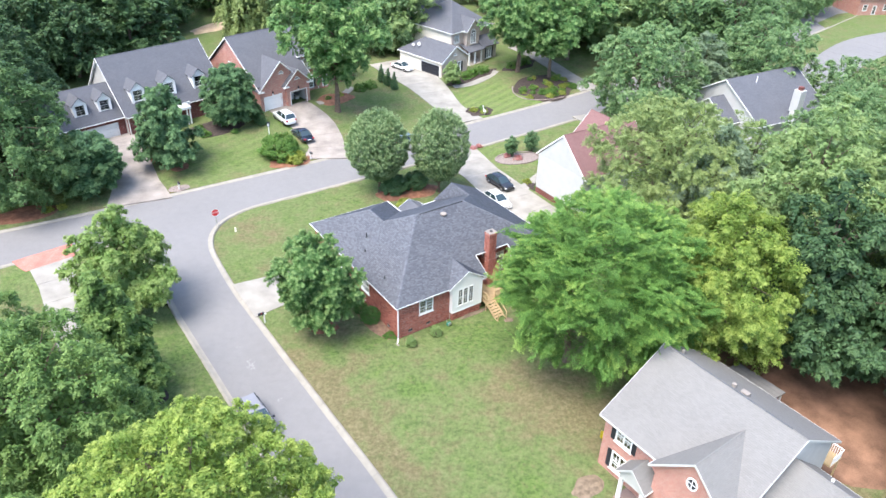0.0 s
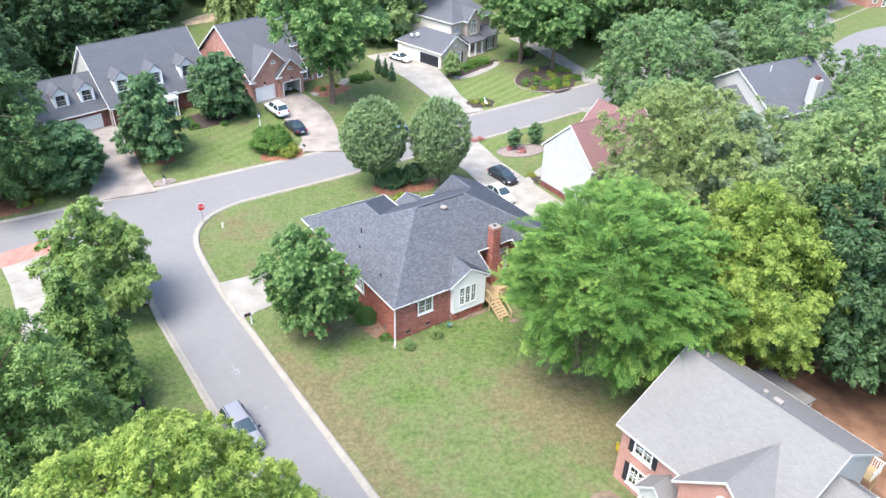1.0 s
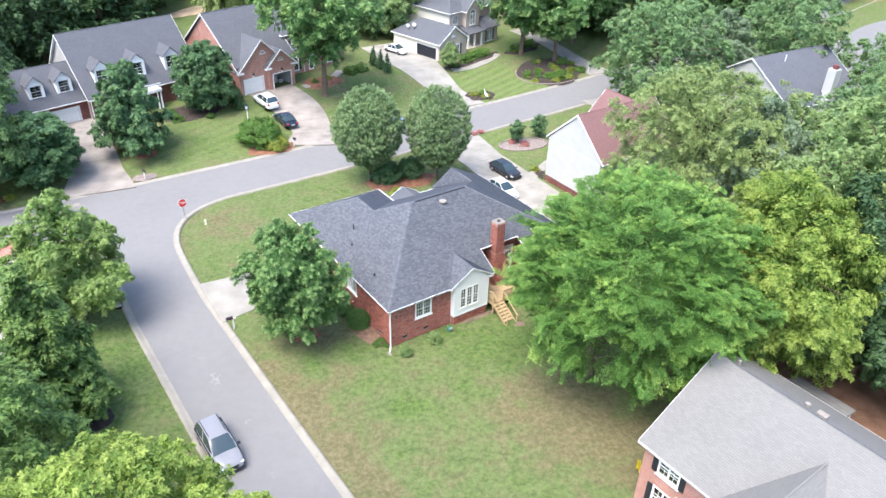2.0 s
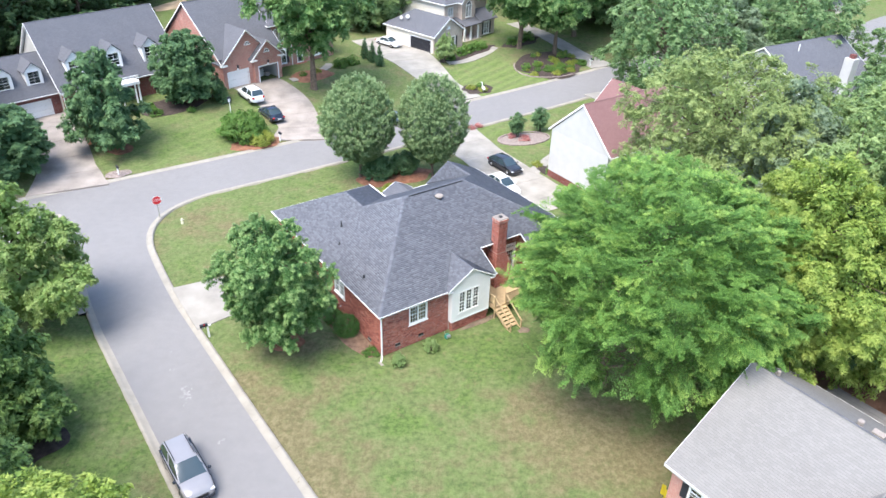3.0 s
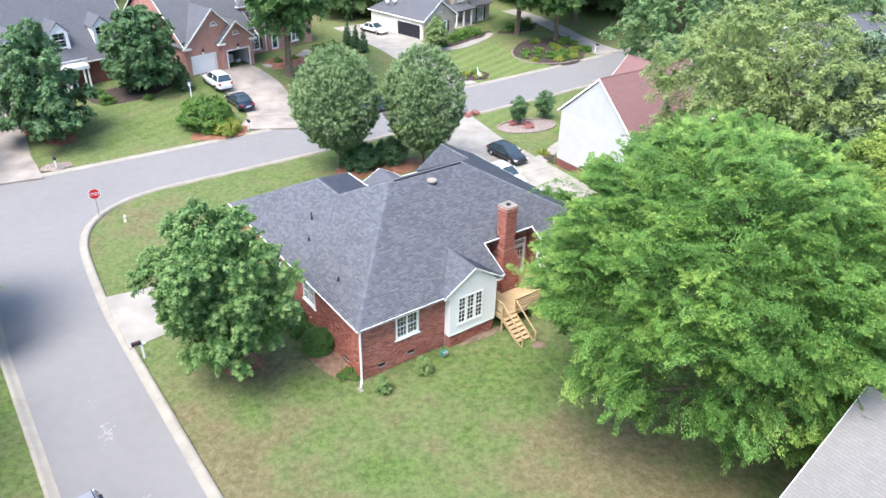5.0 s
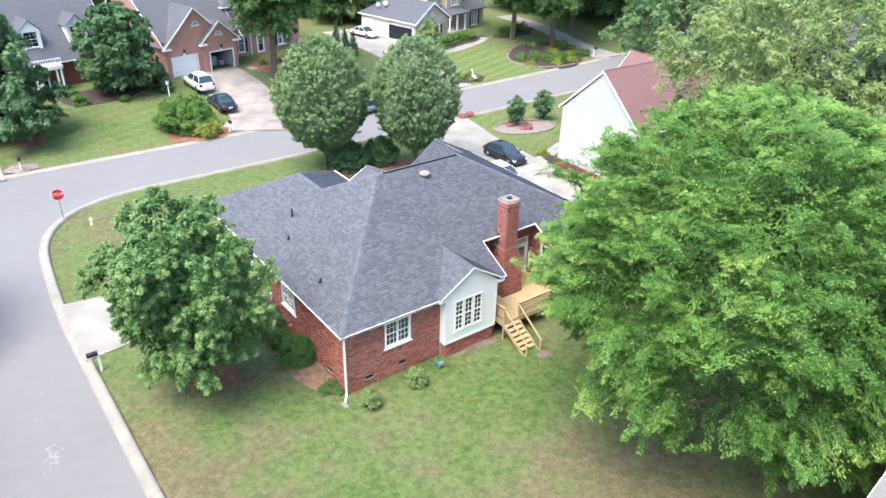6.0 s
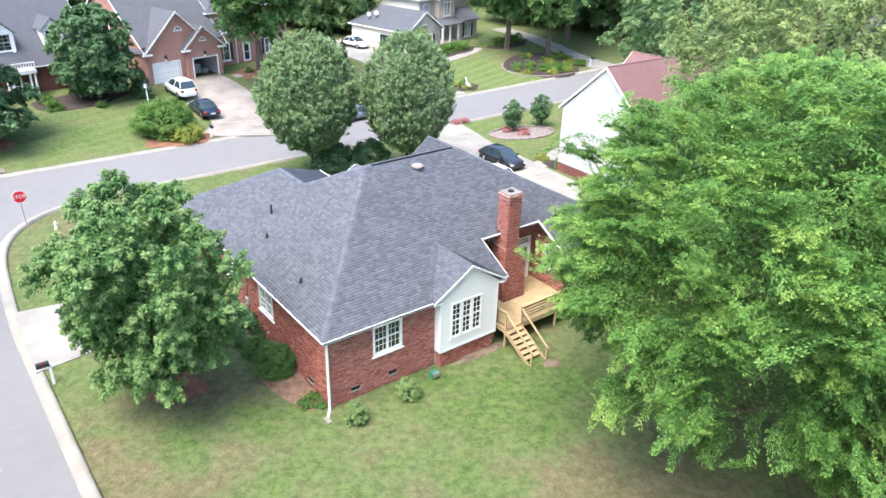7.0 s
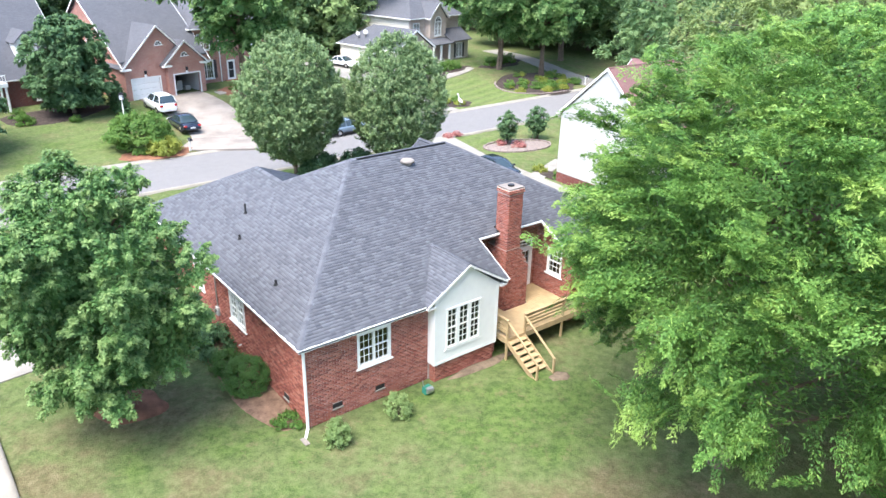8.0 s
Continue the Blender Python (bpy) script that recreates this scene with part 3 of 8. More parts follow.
def build_roads():
    nm, ns = normals_of(MAIN_LINE), normals_of(SIDE_LINE)
    far = MAIN_LINE + nm * MAIN_HALF
    near = MAIN_LINE - nm * MAIN_HALF
    left, right = SIDE_LINE + ns * SIDE_HALF, SIDE_LINE - ns * SIDE_HALF
    right_path = corner_path(right, near, 8)
    left_path = corner_path(left, near[::-1], 7)
    outline = np.vstack([far, right_path[::-1], left_path])
    bm = bmesh.new()
    f = bm.faces.new([bm.verts.new((x, y, 0.0)) for x, y in outline])
    bmesh.ops.triangulate(bm, faces=[f])
    bmesh.ops.recalc_face_normals(bm, faces=bm.faces[:])
    for face in bm.faces:
        if face.normal.z < 0:
            face.normal_flip()
    tagged(part("road", bm, ASPHALT), "light grey worn asphalt road", "road", kind="structure")
    # rolled kerbs: gutter pan, lip, back
    prof = [(-0.5, 0.02), (-0.26, 0.015), (-0.12, 0.12), (0.1, 0.14), (0.14, -0.1)]
    ribbon("kerb", far, [(-o, h) for o, h in prof][::-1] and [(o + 0.0, h) for o, h in prof], KERB, "pale concrete rolled kerb", "kerb")
    ribbon("kerb", right_path, [(-o, h) for o, h in prof][::-1], KERB, "pale concrete rolled kerb at the corner lot", "kerb")
    ribbon("kerb", left_path, prof, KERB, "pale concrete rolled kerb", "kerb")
    return far, right_path, left_path


build_ground()
FAR_KERB, RIGHT_KERB, LEFT_KERB = build_roads()


def drive(name, way, widths, mat, label, step=1.2, joints=True, lift=0.05):
    """A concrete drive along way points, of changing width; slabs with open joints, lying on the ground."""
    p = np.array(way, float)
    d = np.r_[0, np.cumsum(np.linalg.norm(np.diff(p, axis=0), axis=1))]
    line = smooth_line(way, 0.5)
    s = np.linspace(0, d[-1], len(line))
    half = np.interp(s, d, widths) / 2
    n = normals_of(line)
    root = tagged(new(name), label, "driveway", kind="structure")
    per = max(2, round(4.0 / 0.5))
    for k in range(0, len(line) - 1, per):
        e = min(k + per, len(line) - 1)
        bm = bmesh.new()
        rows = []
        for i in range(k, e + 1):
            shift = 0.02 if i == k else (-0.02 if i == e else 0.0)
            t = (line[min(i + 1, len(line) - 1)] - line[max(i - 1, 0)])
            t = t / np.linalg.norm(t) * shift
            row = []
            for q in np.linspace(-1, 1, 5):
                xy = line[i] + n[i] * half[i] * q + t
                row.append((xy[0], xy[1], max(ground_z(*xy) + lift, 0.14)))
            rows.append(row)
        top = [[bm.verts.new(v) for v in r] for r in rows]
        for a, b in zip(top, top[1:]):
            for j in range(4):
                bm.faces.new((a[j], b[j], b[j + 1], a[j + 1]))
        bm.normal_update()
        if bm.faces and sum(f.normal.z for f in bm.faces) < 0:
            bmesh.ops.reverse_faces(bm, faces=bm.faces[:])
        ext = bmesh.ops.extrude_face_region(bm, geom=bm.faces[:])
        bmesh.ops.translate(bm, vec=(0, 0, -0.16), verts=[g for g in ext["geom"] if isinstance(g, bmesh.types.BMVert)])
        bmesh.ops.recalc_face_normals(bm, faces=bm.faces[:])
        part("slab", bm, mat, root)
    return root


def patch(name, cx, cy, rx, ry, turn, mat, label, category, lift=0.045, rough=0.12, seed=0, n=40):
    """A low bed of earth with an uneven round outline."""
    rng = np.random.default_rng(seed + 5)
    ph, am = rng.uniform(0, 6.3, 5), rng.uniform(0.3, 1.0, 5)
    bm = bmesh.new()
    c, s = math.cos(radians(turn)), math.sin(radians(turn))
    rings = []
    for q, h in ((0.45, lift + 0.05), (0.85, lift + 0.03), (1.0, lift - 0.06)):
        ring = []
        for k in range(n):
            a = math.tau * k / n
            w = q * (1 + rough * sum(am[i] * math.sin((i + 2) * a + ph[i]) for i in range(5)) / 2)
            x, y = rx * w * math.cos(a), ry * w * math.sin(a)
            X, Y = cx + x * c - y * s, cy + x * s + y * c
            ring.append(bm.verts.new((X, Y, ground_z(X, Y) + h)))
        rings.append(ring)
    bm.faces.new(rings[0])
    for a, b in zip(rings, rings[1:]):
        for k in range(n):
            bm.faces.new((a[k], b[k], b[(k + 1) % n], a[(k + 1) % n]))
    return tagged(part(name, bm, mat, smooth=True), label, category, kind="structure")


drive("driveway", [(-19.0, 58.75), (-15.2, 61.3), (-11.0, 64.2), (-4.6, 68.6)], [6.6, 5.4, 5.2, 5.2], CONCRETE, "pale concrete driveway beside the brick house")
drive("driveway", [(2.6, 96.4), (6.4, 89.8), (9.3, 84.5), (14.0, 76.5)], [7.4, 5.6, 6.0, 6.4], CONCRETE, "pale concrete driveway with two parked cars")
drive("driveway", [(-36.8, 78.8), (-39.0, 83.8), (-44.0, 92.4), (-47.3, 97.6)], [7.8, 5.8, 5.6, 6.0], OLD_CONCRETE, "stained brown-grey concrete driveway")
drive("driveway", [(-15.3, 93.0), (-15.8, 97.5), (-18.6, 103.5), (-22.6, 108.2), (-24.2, 110.0)], [7.0, 5.2, 6.6, 7.0, 7.0], OLD_CONCRETE, "curved pale concrete driveway")
drive("driveway", [(5.2, 108.2), (2.0, 113.6), (-1.0, 119.5), (-5.0, 127.0), (-9.5, 134.0)], [5.4, 4.8, 6.4, 8.4, 8.4], CONCRETE, "long pale concrete driveway")
drive("driveway", [(27.6, 124.6), (24.5, 131.0), (19.0, 139.5), (15.0, 146.0)], [4.6, 3.4, 3.2, 3.2], CONCRETE, "narrow pale concrete driveway")
drive("driveway", [(-41.5, 65.0), (-39.0, 61.2), (-36.5, 57.4), (-31, 49)], [4.4, 3.6, 3.6, 3.6], CONCRETE, "white concrete driveway")
drive("driveway", [(-43.3, 66.9), (-42.0, 65.4), (-41.3, 64.6)], [6.2, 5.6, 5.0], PAVER, "red brick paver apron", lift=0.06)
drive("driveway", [(24.5, 112.4), (26.5, 108.0), (27.5, 104.5)], [5.0, 3.6, 3.4], CONCRETE, "pale concrete driveway of the white house")
drive("walkway", [(-19.4, 111.2), (-17.2, 112.8), (-15.3, 116.4), (-14.8, 119.5)], [1.4, 1.3, 1.3, 1.3], CONCRETE, "pale concrete front walk", lift=0.066)
drive("walkway", [(2.8, 121.6), (6.2, 123.4), (9.4, 127.6), (10.8, 130.6)], [1.3, 1.3, 1.3, 1.3], CONCRETE, "pale concrete front walk", lift=0.066)
drive("walkway", [(11.8, 85.0), (13.4, 87.6), (15.2, 90.2)], [1.4, 1.2, 1.2], CONCRETE, "concrete walk beside the white house", lift=0.066)
drive("far_road", [(62, 122), (71, 131), (82, 146), (97, 160), (125, 172)], [7, 8, 9, 11, 11], ASPHALT, "grey asphalt road end beyond the trees")


# ---- trees and shrubs ----
def leaf_cloud(centres, radii, per, size, rng, up=0.45, out=None, droop=0.0, aspect=1.7):
    """Leaves as small bent quads round each centre; returns corners and faces."""
    n = len(centres) * per
    c = np.repeat(centres, per, 0)
    r = np.repeat(radii, per)[:, None]
    d = rng.normal(size=(n, 3))
    d /= np.linalg.norm(d, axis=1)[:, None]
    q = rng.uniform(0.35, 1.0, (n, 1)) ** 0.6
    pos = c + d * q * r * np.array([1.0, 1.0, 0.72])
    pos[:, 2] -= droop * (rng.uniform(0, 1, n) ** 2) * r[:, 0] * 2
    nrm = d * 0.8 + rng.normal(size=(n, 3)) * 0.55 + np.array([0, 0, up * 1.6])
    if out is not None:
        nrm += np.repeat(out, per, 0) * 0.5
    nrm /= np.linalg.norm(nrm, axis=1)[:, None]
    a = np.cross(nrm, rng.normal(size=(n, 3)))
    if droop:
        a = a * (1 - 0.6 * min(droop, 1)) + np.array([0, 0, -1.0]) * droop
        a -= nrm * (a * nrm).sum(1)[:, None]
    a /= np.linalg.norm(a, axis=1)[:, None] + 1e-9
    b = np.cross(nrm, a)
    s = size * rng.uniform(0.6, 1.3, (n, 1))
    a, b = a * s * aspect / 2, b * s / 2
    bend = nrm * s * 0.12
    v = np.stack([pos - a * 0.75 + b, pos - a * 0.75 - b, pos + a + bend], 1).reshape(-1, 3)
    return v, np.arange(3 * n).reshape(n, 3)


def lobed_crown(shape, radius, low, high, count, lobe, tufts, per, size, rng, spray, droop=0.3, width=0.3, uneven=0.25, shell=0.4, aspect=1.8, rise=0.35):
    """A crown of rounded lobes, each set with tufts of leaves that run outwards; larger leaves fill the inside. Returns corners, faces and lobe centres."""
    zs = high - low
    scale = np.array([max(0.2, radius - lobe * 0.55)] * 2 + [max(0.5, zs - lobe * 1.1)])
    pool = crown_points(shape, count * 6, rng, uneven, shell * 0.35) * scale
    keep, gap = [0], np.linalg.norm(pool - pool[0], axis=1)
    while len(keep) < count:
        keep.append(int(gap.argmax()))
        gap = np.minimum(gap, np.linalg.norm(pool - pool[keep[-1]], axis=1))
    c = pool[keep]
    c += rng.normal(size=c.shape) * lobe * 0.15
    p = c / scale
    c = c + np.array([0, 0, low + lobe * 0.45])
    out = p * np.array([1, 1, 0]) + np.array([0, 0, 0.25])
    lr = lobe * rng.uniform(0.7, 1.25, count)
    k = count * tufts
    d = rng.normal(size=(k, 3))
    d /= np.linalg.norm(d, axis=1)[:, None]
    d += np.repeat(out, tufts, 0) * 0.55 + np.array([0, 0, rise])
    d /= np.linalg.norm(d, axis=1)[:, None]
    C = np.repeat(c, tufts, 0) + d * np.repeat(lr, tufts)[:, None] * rng.uniform(0.65, 1.0, (k, 1)) * np.array([1, 1, 0.85])
    C[:, 2] = np.maximum(C[:, 2], low * 0.8)
    n = k * per
    L = np.repeat(spray * rng.uniform(0.5, 1.4, k), per)[:, None]
    D = np.repeat(d, per, 0)
    t = rng.uniform(0, 1, (n, 1)) ** 0.8
    side = rng.normal(size=(n, 3))
    side -= D * (side * D).sum(1)[:, None]
    w = side * width * (1.05 - 0.75 * t)
    pos = np.repeat(C, per, 0) + (D * (t - 0.55) + w) * L
    pos[:, 2] -= droop * t[:, 0] ** 2 * L[:, 0]
    nrm = D * 0.55 + side * 0.25 + np.array([0, 0, 0.75]) + rng.normal(size=(n, 3)) * 0.45
    s = size * rng.uniform(0.6, 1.35, (n, 1))
    a = D * 0.9 + side * 0.8 + rng.normal(size=(n, 3)) * 0.35 - np.array([0, 0, 1.0]) * droop * t
    fill = max(1, n // 9)
    j = rng.integers(count, size=fill)
    fd = rng.normal(size=(fill, 3))
    fd /= np.linalg.norm(fd, axis=1)[:, None]
    core = c[j] * np.array([1, 1, 0]) * rng.uniform(0.4, 0.88, (fill, 1)) + c[j] * np.array([0, 0, 1])
    core[:, 2] = low + (core[:, 2] - low) * rng.uniform(0.75, 0.97, fill)
    pos = np.vstack([pos, core + fd * lr[j][:, None] * 0.5])
    nrm = np.vstack([nrm, fd * 0.4 + c[j] * np.array([1, 1, 0]) / radius + np.array([0, 0, 0.6])])
    a = np.vstack([a, rng.normal(size=(fill, 3))])
    s = np.vstack([s, np.minimum(0.55, size * rng.uniform(1.4, 2.0, (fill, 1)))])
    nrm /= np.linalg.norm(nrm, axis=1)[:, None]
    a -= nrm * (a * nrm).sum(1)[:, None]
    a /= np.linalg.norm(a, axis=1)[:, None] + 1e-9
    bb = np.cross(nrm, a) * s / 2
    bend = nrm * s * 0.12
    a = a * s * aspect / 2
    v = np.stack([pos - a * 0.75 + bb, pos - a * 0.75 - bb, pos + a + bend], 1).reshape(-1, 3)
    # the painted light rises along each tuft; inside leaves get none
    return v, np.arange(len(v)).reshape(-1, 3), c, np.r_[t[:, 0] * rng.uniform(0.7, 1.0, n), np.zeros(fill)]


def fan_crown(radius, low, high, heads, fans, per, size, rng, reach=1.5, width=0.42, uneven=0.12, lift=(0.0, 0.0)):
    """A domed crown of layered boughs: each ends in flat fans of leaves that reach outwards and bow down at the tip.
    Returns corners, faces, bough ends and the light put into each leaf's colour.
    """
    k = np.arange(heads) + 0.5
    up = 1 - k / heads * 1.72
    az = k * 2.399963 + rng.normal(size=heads) * 0.12
    flat = np.sqrt(np.maximum(0.0, 1 - np.abs(up) ** 2.4))
    axis = np.c_[np.cos(az) * flat, np.sin(az) * flat, up]
    off = Vector(rng.uniform(-40, 40, 3))
    swell = np.array([1 + uneven * 2 * noise.noise(off + Vector(q) * 2.3) for q in axis]) * (rng.uniform(0.9, 1.02, heads) + 0.1 * rng.uniform(0, 1, heads) ** 3)
    mid, half = low + (high - low) * 0.42, (high - low)
    c = axis * swell[:, None] * np.array([radius, radius, 0.0])
    c[:, 2] = mid + np.where(up > 0, up * half * 0.58, up * half * 0.55) * swell
    c[:, 2] += np.where(up < 0, np.minimum(1.0, -up * 2.5), 0.0) * np.maximum(-0.8, c[:, 0] * lift[0] + c[:, 1] * lift[1])
    n = heads * fans
    A = np.repeat(axis, fans, 0)
    out = A * np.array([1, 1, 0]) + rng.normal(size=(n, 3)) * np.array([0.55, 0.55, 0.0])
    out /= np.linalg.norm(out, axis=1)[:, None] + 1e-6
    pitch = 0.55 * A[:, 2] + rng.normal(size=n) * 0.22
    d = out * np.cos(pitch)[:, None]
    d[:, 2] = np.sin(pitch)
    L = reach * rng.uniform(0.55, 1.25, n) * np.repeat(rng.uniform(0.8, 1.2, heads), fans)
    root = np.repeat(c, fans, 0) + rng.normal(size=(n, 3)) * np.array([0.42, 0.42, 0.2]) - d * L[:, None] * 0.75
    flatways = np.cross(np.array([0, 0, 1.0]), d)
    flatways /= np.linalg.norm(flatways, axis=1)[:, None] + 1e-6
    roll = rng.normal(size=n) * 0.45
    top = np.cross(d, flatways)
    side = flatways * np.cos(roll)[:, None] + top * np.sin(roll)[:, None]
    top = np.cross(d, side)
    # leaves along the twigs of each fan
    m = n * per
    R = lambda q: np.repeat(q, per, 0)
    t = rng.uniform(0, 1, m) ** 0.75
    twig = np.round(rng.uniform(-3, 3, m)) / 3
    y = twig * width * (0.35 + 0.65 * np.minimum(1, t * 1.8)) * (1 - 0.55 * t) + rng.normal(size=m) * 0.035
    bow = 0.14 * t - (0.24 + 0.4 * np.maximum(0, -R(A)[:, 2])) * t ** 2.4
    LL = R(L)
    pos = R(root) + (R(d) * t[:, None] + R(side) * y[:, None]) * LL[:, None]
    pos[:, 2] += bow * LL + rng.normal(size=m) * 0.03
    nrm = R(top) * 1.0 + rng.normal(size=(m, 3)) * 0.42 + np.array([0, 0, 0.3])
    a = R(d) * 1.0 + R(side) * np.sign(y)[:, None] * 0.45 + rng.normal(size=(m, 3)) * 0.3 - np.array([0, 0, 0.35]) * t[:, None]
    s = size * rng.uniform(0.65, 1.3, (m, 1))
    # painted light: stronger towards the tips and on the upper boughs
    leaf_light = t * (0.5 + 0.45 * R(np.repeat(rng.uniform(0, 1, heads) ** 1.6, fans)) + 0.12 * R(np.maximum(0, A[:, 2])))
    # a dark, leafy inside that gets none of the painted tip light
    fill = m // 8
    j = rng.integers(heads, size=fill)
    inner = c[j] * np.array([1, 1, 0]) * rng.uniform(0.55, 0.86, (fill, 1))
    inner[:, 2] = mid + (c[j, 2] - mid) * rng.uniform(0.6, 0.88, fill)
    pos = np.vstack([pos, inner + rng.normal(size=(fill, 3)) * 0.5])
    nrm = np.vstack([nrm, axis[j] + rng.normal(size=(fill, 3)) * 0.4])
    a = np.vstack([a, rng.normal(size=(fill, 3))])
    s = np.vstack([s, size * rng.uniform(1.3, 2.0, (fill, 1))])
    nrm /= np.linalg.norm(nrm, axis=1)[:, None]
    a -= nrm * (a * nrm).sum(1)[:, None]
    a /= np.linalg.norm(a, axis=1)[:, None] + 1e-9
    b = np.cross(nrm, a) * s * 0.5
    bend = nrm * s * 0.15
    v = np.stack([pos - a * s * 0.7 + b, pos - a * s * 0.7 - b, pos + a * s * 1.5 - bend], 1).reshape(-1, 3)
    return v, np.arange(len(v)).reshape(-1, 3), c, np.r_[leaf_light, np.zeros(fill)]


def crown_points(shape, count, rng, lobes=0.22, shell=0.45):
    """Clump centres in a crown of height 1 and radius 1 with an uneven outline. shape(h): radius at the height h of the crown."""
    pts = []
    off = Vector(rng.uniform(-50, 50, 3))
    while len(pts) < count:
        h = rng.uniform(0.0, 1.0)
        rad = shape(h)
        if rng.uniform() > rad * 0.9 + 0.15:
            continue
        a = rng.uniform(0, math.tau)
        bulge = 1 + lobes * 2 * noise.noise(off + Vector((math.cos(a) * 1.6, math.sin(a) * 1.6, h * 3.2)))
        q = (1 - shell * rng.uniform() ** 1.6) * bulge
        pts.append((rad * q * math.cos(a), rad * q * math.sin(a), h))
    return np.array(pts)


def round_shape(h):
    return math.sqrt(max(0.0, 1 - (2 * h - 1) ** 2)) ** 0.8


def egg_shape(h):
    return max(0.0, math.sin(math.pi * min(1.0, (h * 0.94 + 0.1)) ** 0.75)) ** 0.7


def cone_shape(h):
    return max(0.02, (1 - h) ** 0.75 * min(1.0, 0.65 + 3 * h))


def broad_shape(h):
    return math.sqrt(max(0.0, 1 - h ** 6.5)) * (0.77 + 0.23 * min(1.0, 1.9 * h))


def oval_shape(h):
    return max(0.02, 1 - abs(2 * h - 0.98) ** 2.2) ** 0.6


def spire_shape(h):
    return max(0.05, min(1.0, 0.6 + 2.2 * h) * (1 - max(0.0, h - 0.25) / 0.78) ** 0.6)


def full_shape(h):
    return max(0.0, 1 - abs(2 * h - 0.95) ** 2.6 / 1.15) ** 0.5


def dome_shape(h):
    return math.sqrt(max(0.0, 1 - h ** 3.0)) * (0.72 + 0.28 * min(1.0, 3 * h))


def tree(name, m, height, radius, base, leaf, shape, label, seed, lobes=30, lobe=1.5, tufts=10, per=60, size=0.2, spray=0.9, droop=0.25, width=0.3, trunk=0.22, uneven=0.25, shell=0.4, category="tree", stems=1, aspect=1.8, rise=0.35, shift=(0.0, 0.0), fans=0, lift=(0.0, 0.0)):
    """A tapered trunk with limbs, and a crown of leafy lobes from the height base to the top."""
    rng = np.random.default_rng(seed)
    root = thing(name, m, label, category)
    if fans:
        v, f, c, tip_light = fan_crown(radius, base, height, lobes, fans, per, size, rng, spray, width, uneven, lift)
    else:
        v, f, c, tip_light = lobed_crown(shape, radius, base, height, lobes, lobe, tufts, per, size, rng, spray, droop, width, uneven, shell, aspect, rise)
    v += np.array([shift[0], shift[1], 0])
    c = c + np.array([shift[0], shift[1], 0])
    array_part("crown", v, f, leaf, root, tip_light=tip_light)
    clumps = len(c)
    bm = bmesh.new()
    top = base + (height - base) * 0.62
    for k in range(stems):
        lean = Vector((rng.uniform(-0.4, 0.4), rng.uniform(-0.4, 0.4), 0)) * (0.5 if stems == 1 else 2.0)
        p, r = Vector((rng.uniform(-0.25, 0.25) * (stems > 1), rng.uniform(-0.25, 0.25) * (stems > 1), -0.2)), trunk
        bar(bm, p, p + Vector((0, 0, 0.6)) + lean * 0.02, r * 1.5, r, 8)
        p = p + Vector((0, 0, 0.6))
        for s in range(5):
            q = p + Vector((rng.uniform(-0.12, 0.12), rng.uniform(-0.12, 0.12), (top - 0.4) / 5)) + lean * 0.2
            bar(bm, p, q, r, r * 0.8, 8)
            p, r = q, r * 0.8
    for k in rng.choice(clumps, min(clumps, 42), replace=False):
        e = Vector(c[k])
        z0 = max(0.8, min(top, e.z - rng.uniform(0.15, 0.35) * radius - 0.6))
        s = Vector((0, 0, z0))
        if fans:
            e = Vector((0, 0, e.z * 0.85)).lerp(e, 0.6)
        mid = s.lerp(e, 0.5) + Vector((0, 0, (0.02 if fans else 0.12) * radius))
        w = min(0.12, trunk * 0.3)
        bar(bm, s, mid, w, w * 0.55, 5)
        bar(bm, mid, e, w * 0.55, 0.012, 5)
    part("trunk", bm, BARK, root, "grey-brown bark")
    return root


def at(x, y, turn=0.0, scale=1.0, z=None, sz=None):
    zz = ground_z(x, y) if z is None else z
    return Matrix.LocRotScale((x, y, zz), Euler((0, 0, radians(turn))), (scale, scale, sz or scale))


def shrub(m, rx, rz, leaf, label, seed, clumps=40, per=45, size=0.09, name="shrub", clump=0.28, category="shrub", sy=None):
    """A low rounded bush of leaves on a few stems."""
    rng = np.random.default_rng(seed)
    root = thing(name, m, label, category)
    pts = crown_points(dome_shape, clumps, rng, 0.15, 0.4)
    c = pts * np.array([rx * 0.85, (sy or rx) * 0.85, rz * 0.85]) + np.array([0, 0, 0.06])
    v, f = leaf_cloud(c, clump * rng.uniform(0.7, 1.2, clumps), per, size, rng, 0.4, pts)
    v[:, 2] = np.maximum(v[:, 2], 0.01)
    array_part("foliage", v, f, leaf, root)
    bm = bmesh.new()
    for k in range(5):
        e = c[rng.integers(clumps)]
        bar(bm, (0, 0, -0.1), (e[0] * 0.6, e[1] * 0.6, e[2] * 0.7), 0.025, 0.01, 5)
    part("stems", bm, BARK, root)
    return root


maple = tree("maple_tree", at(-10.3, 54.8), 10.65, 3.5, 1.7, LEAF_MAPLE, full_shape, "full green maple tree on the lawn beside the driveway", 3, lobes=84, lobe=0.82, tufts=14, per=185, size=0.085, spray=0.8, droop=0.15, aspect=1.5, uneven=0.32, shell=0.55, shift=(-0.05, -0.9), width=0.22)
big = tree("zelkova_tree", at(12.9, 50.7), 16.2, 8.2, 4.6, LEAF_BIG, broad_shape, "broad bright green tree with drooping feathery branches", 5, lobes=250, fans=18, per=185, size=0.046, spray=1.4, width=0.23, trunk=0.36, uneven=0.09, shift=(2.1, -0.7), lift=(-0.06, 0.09))
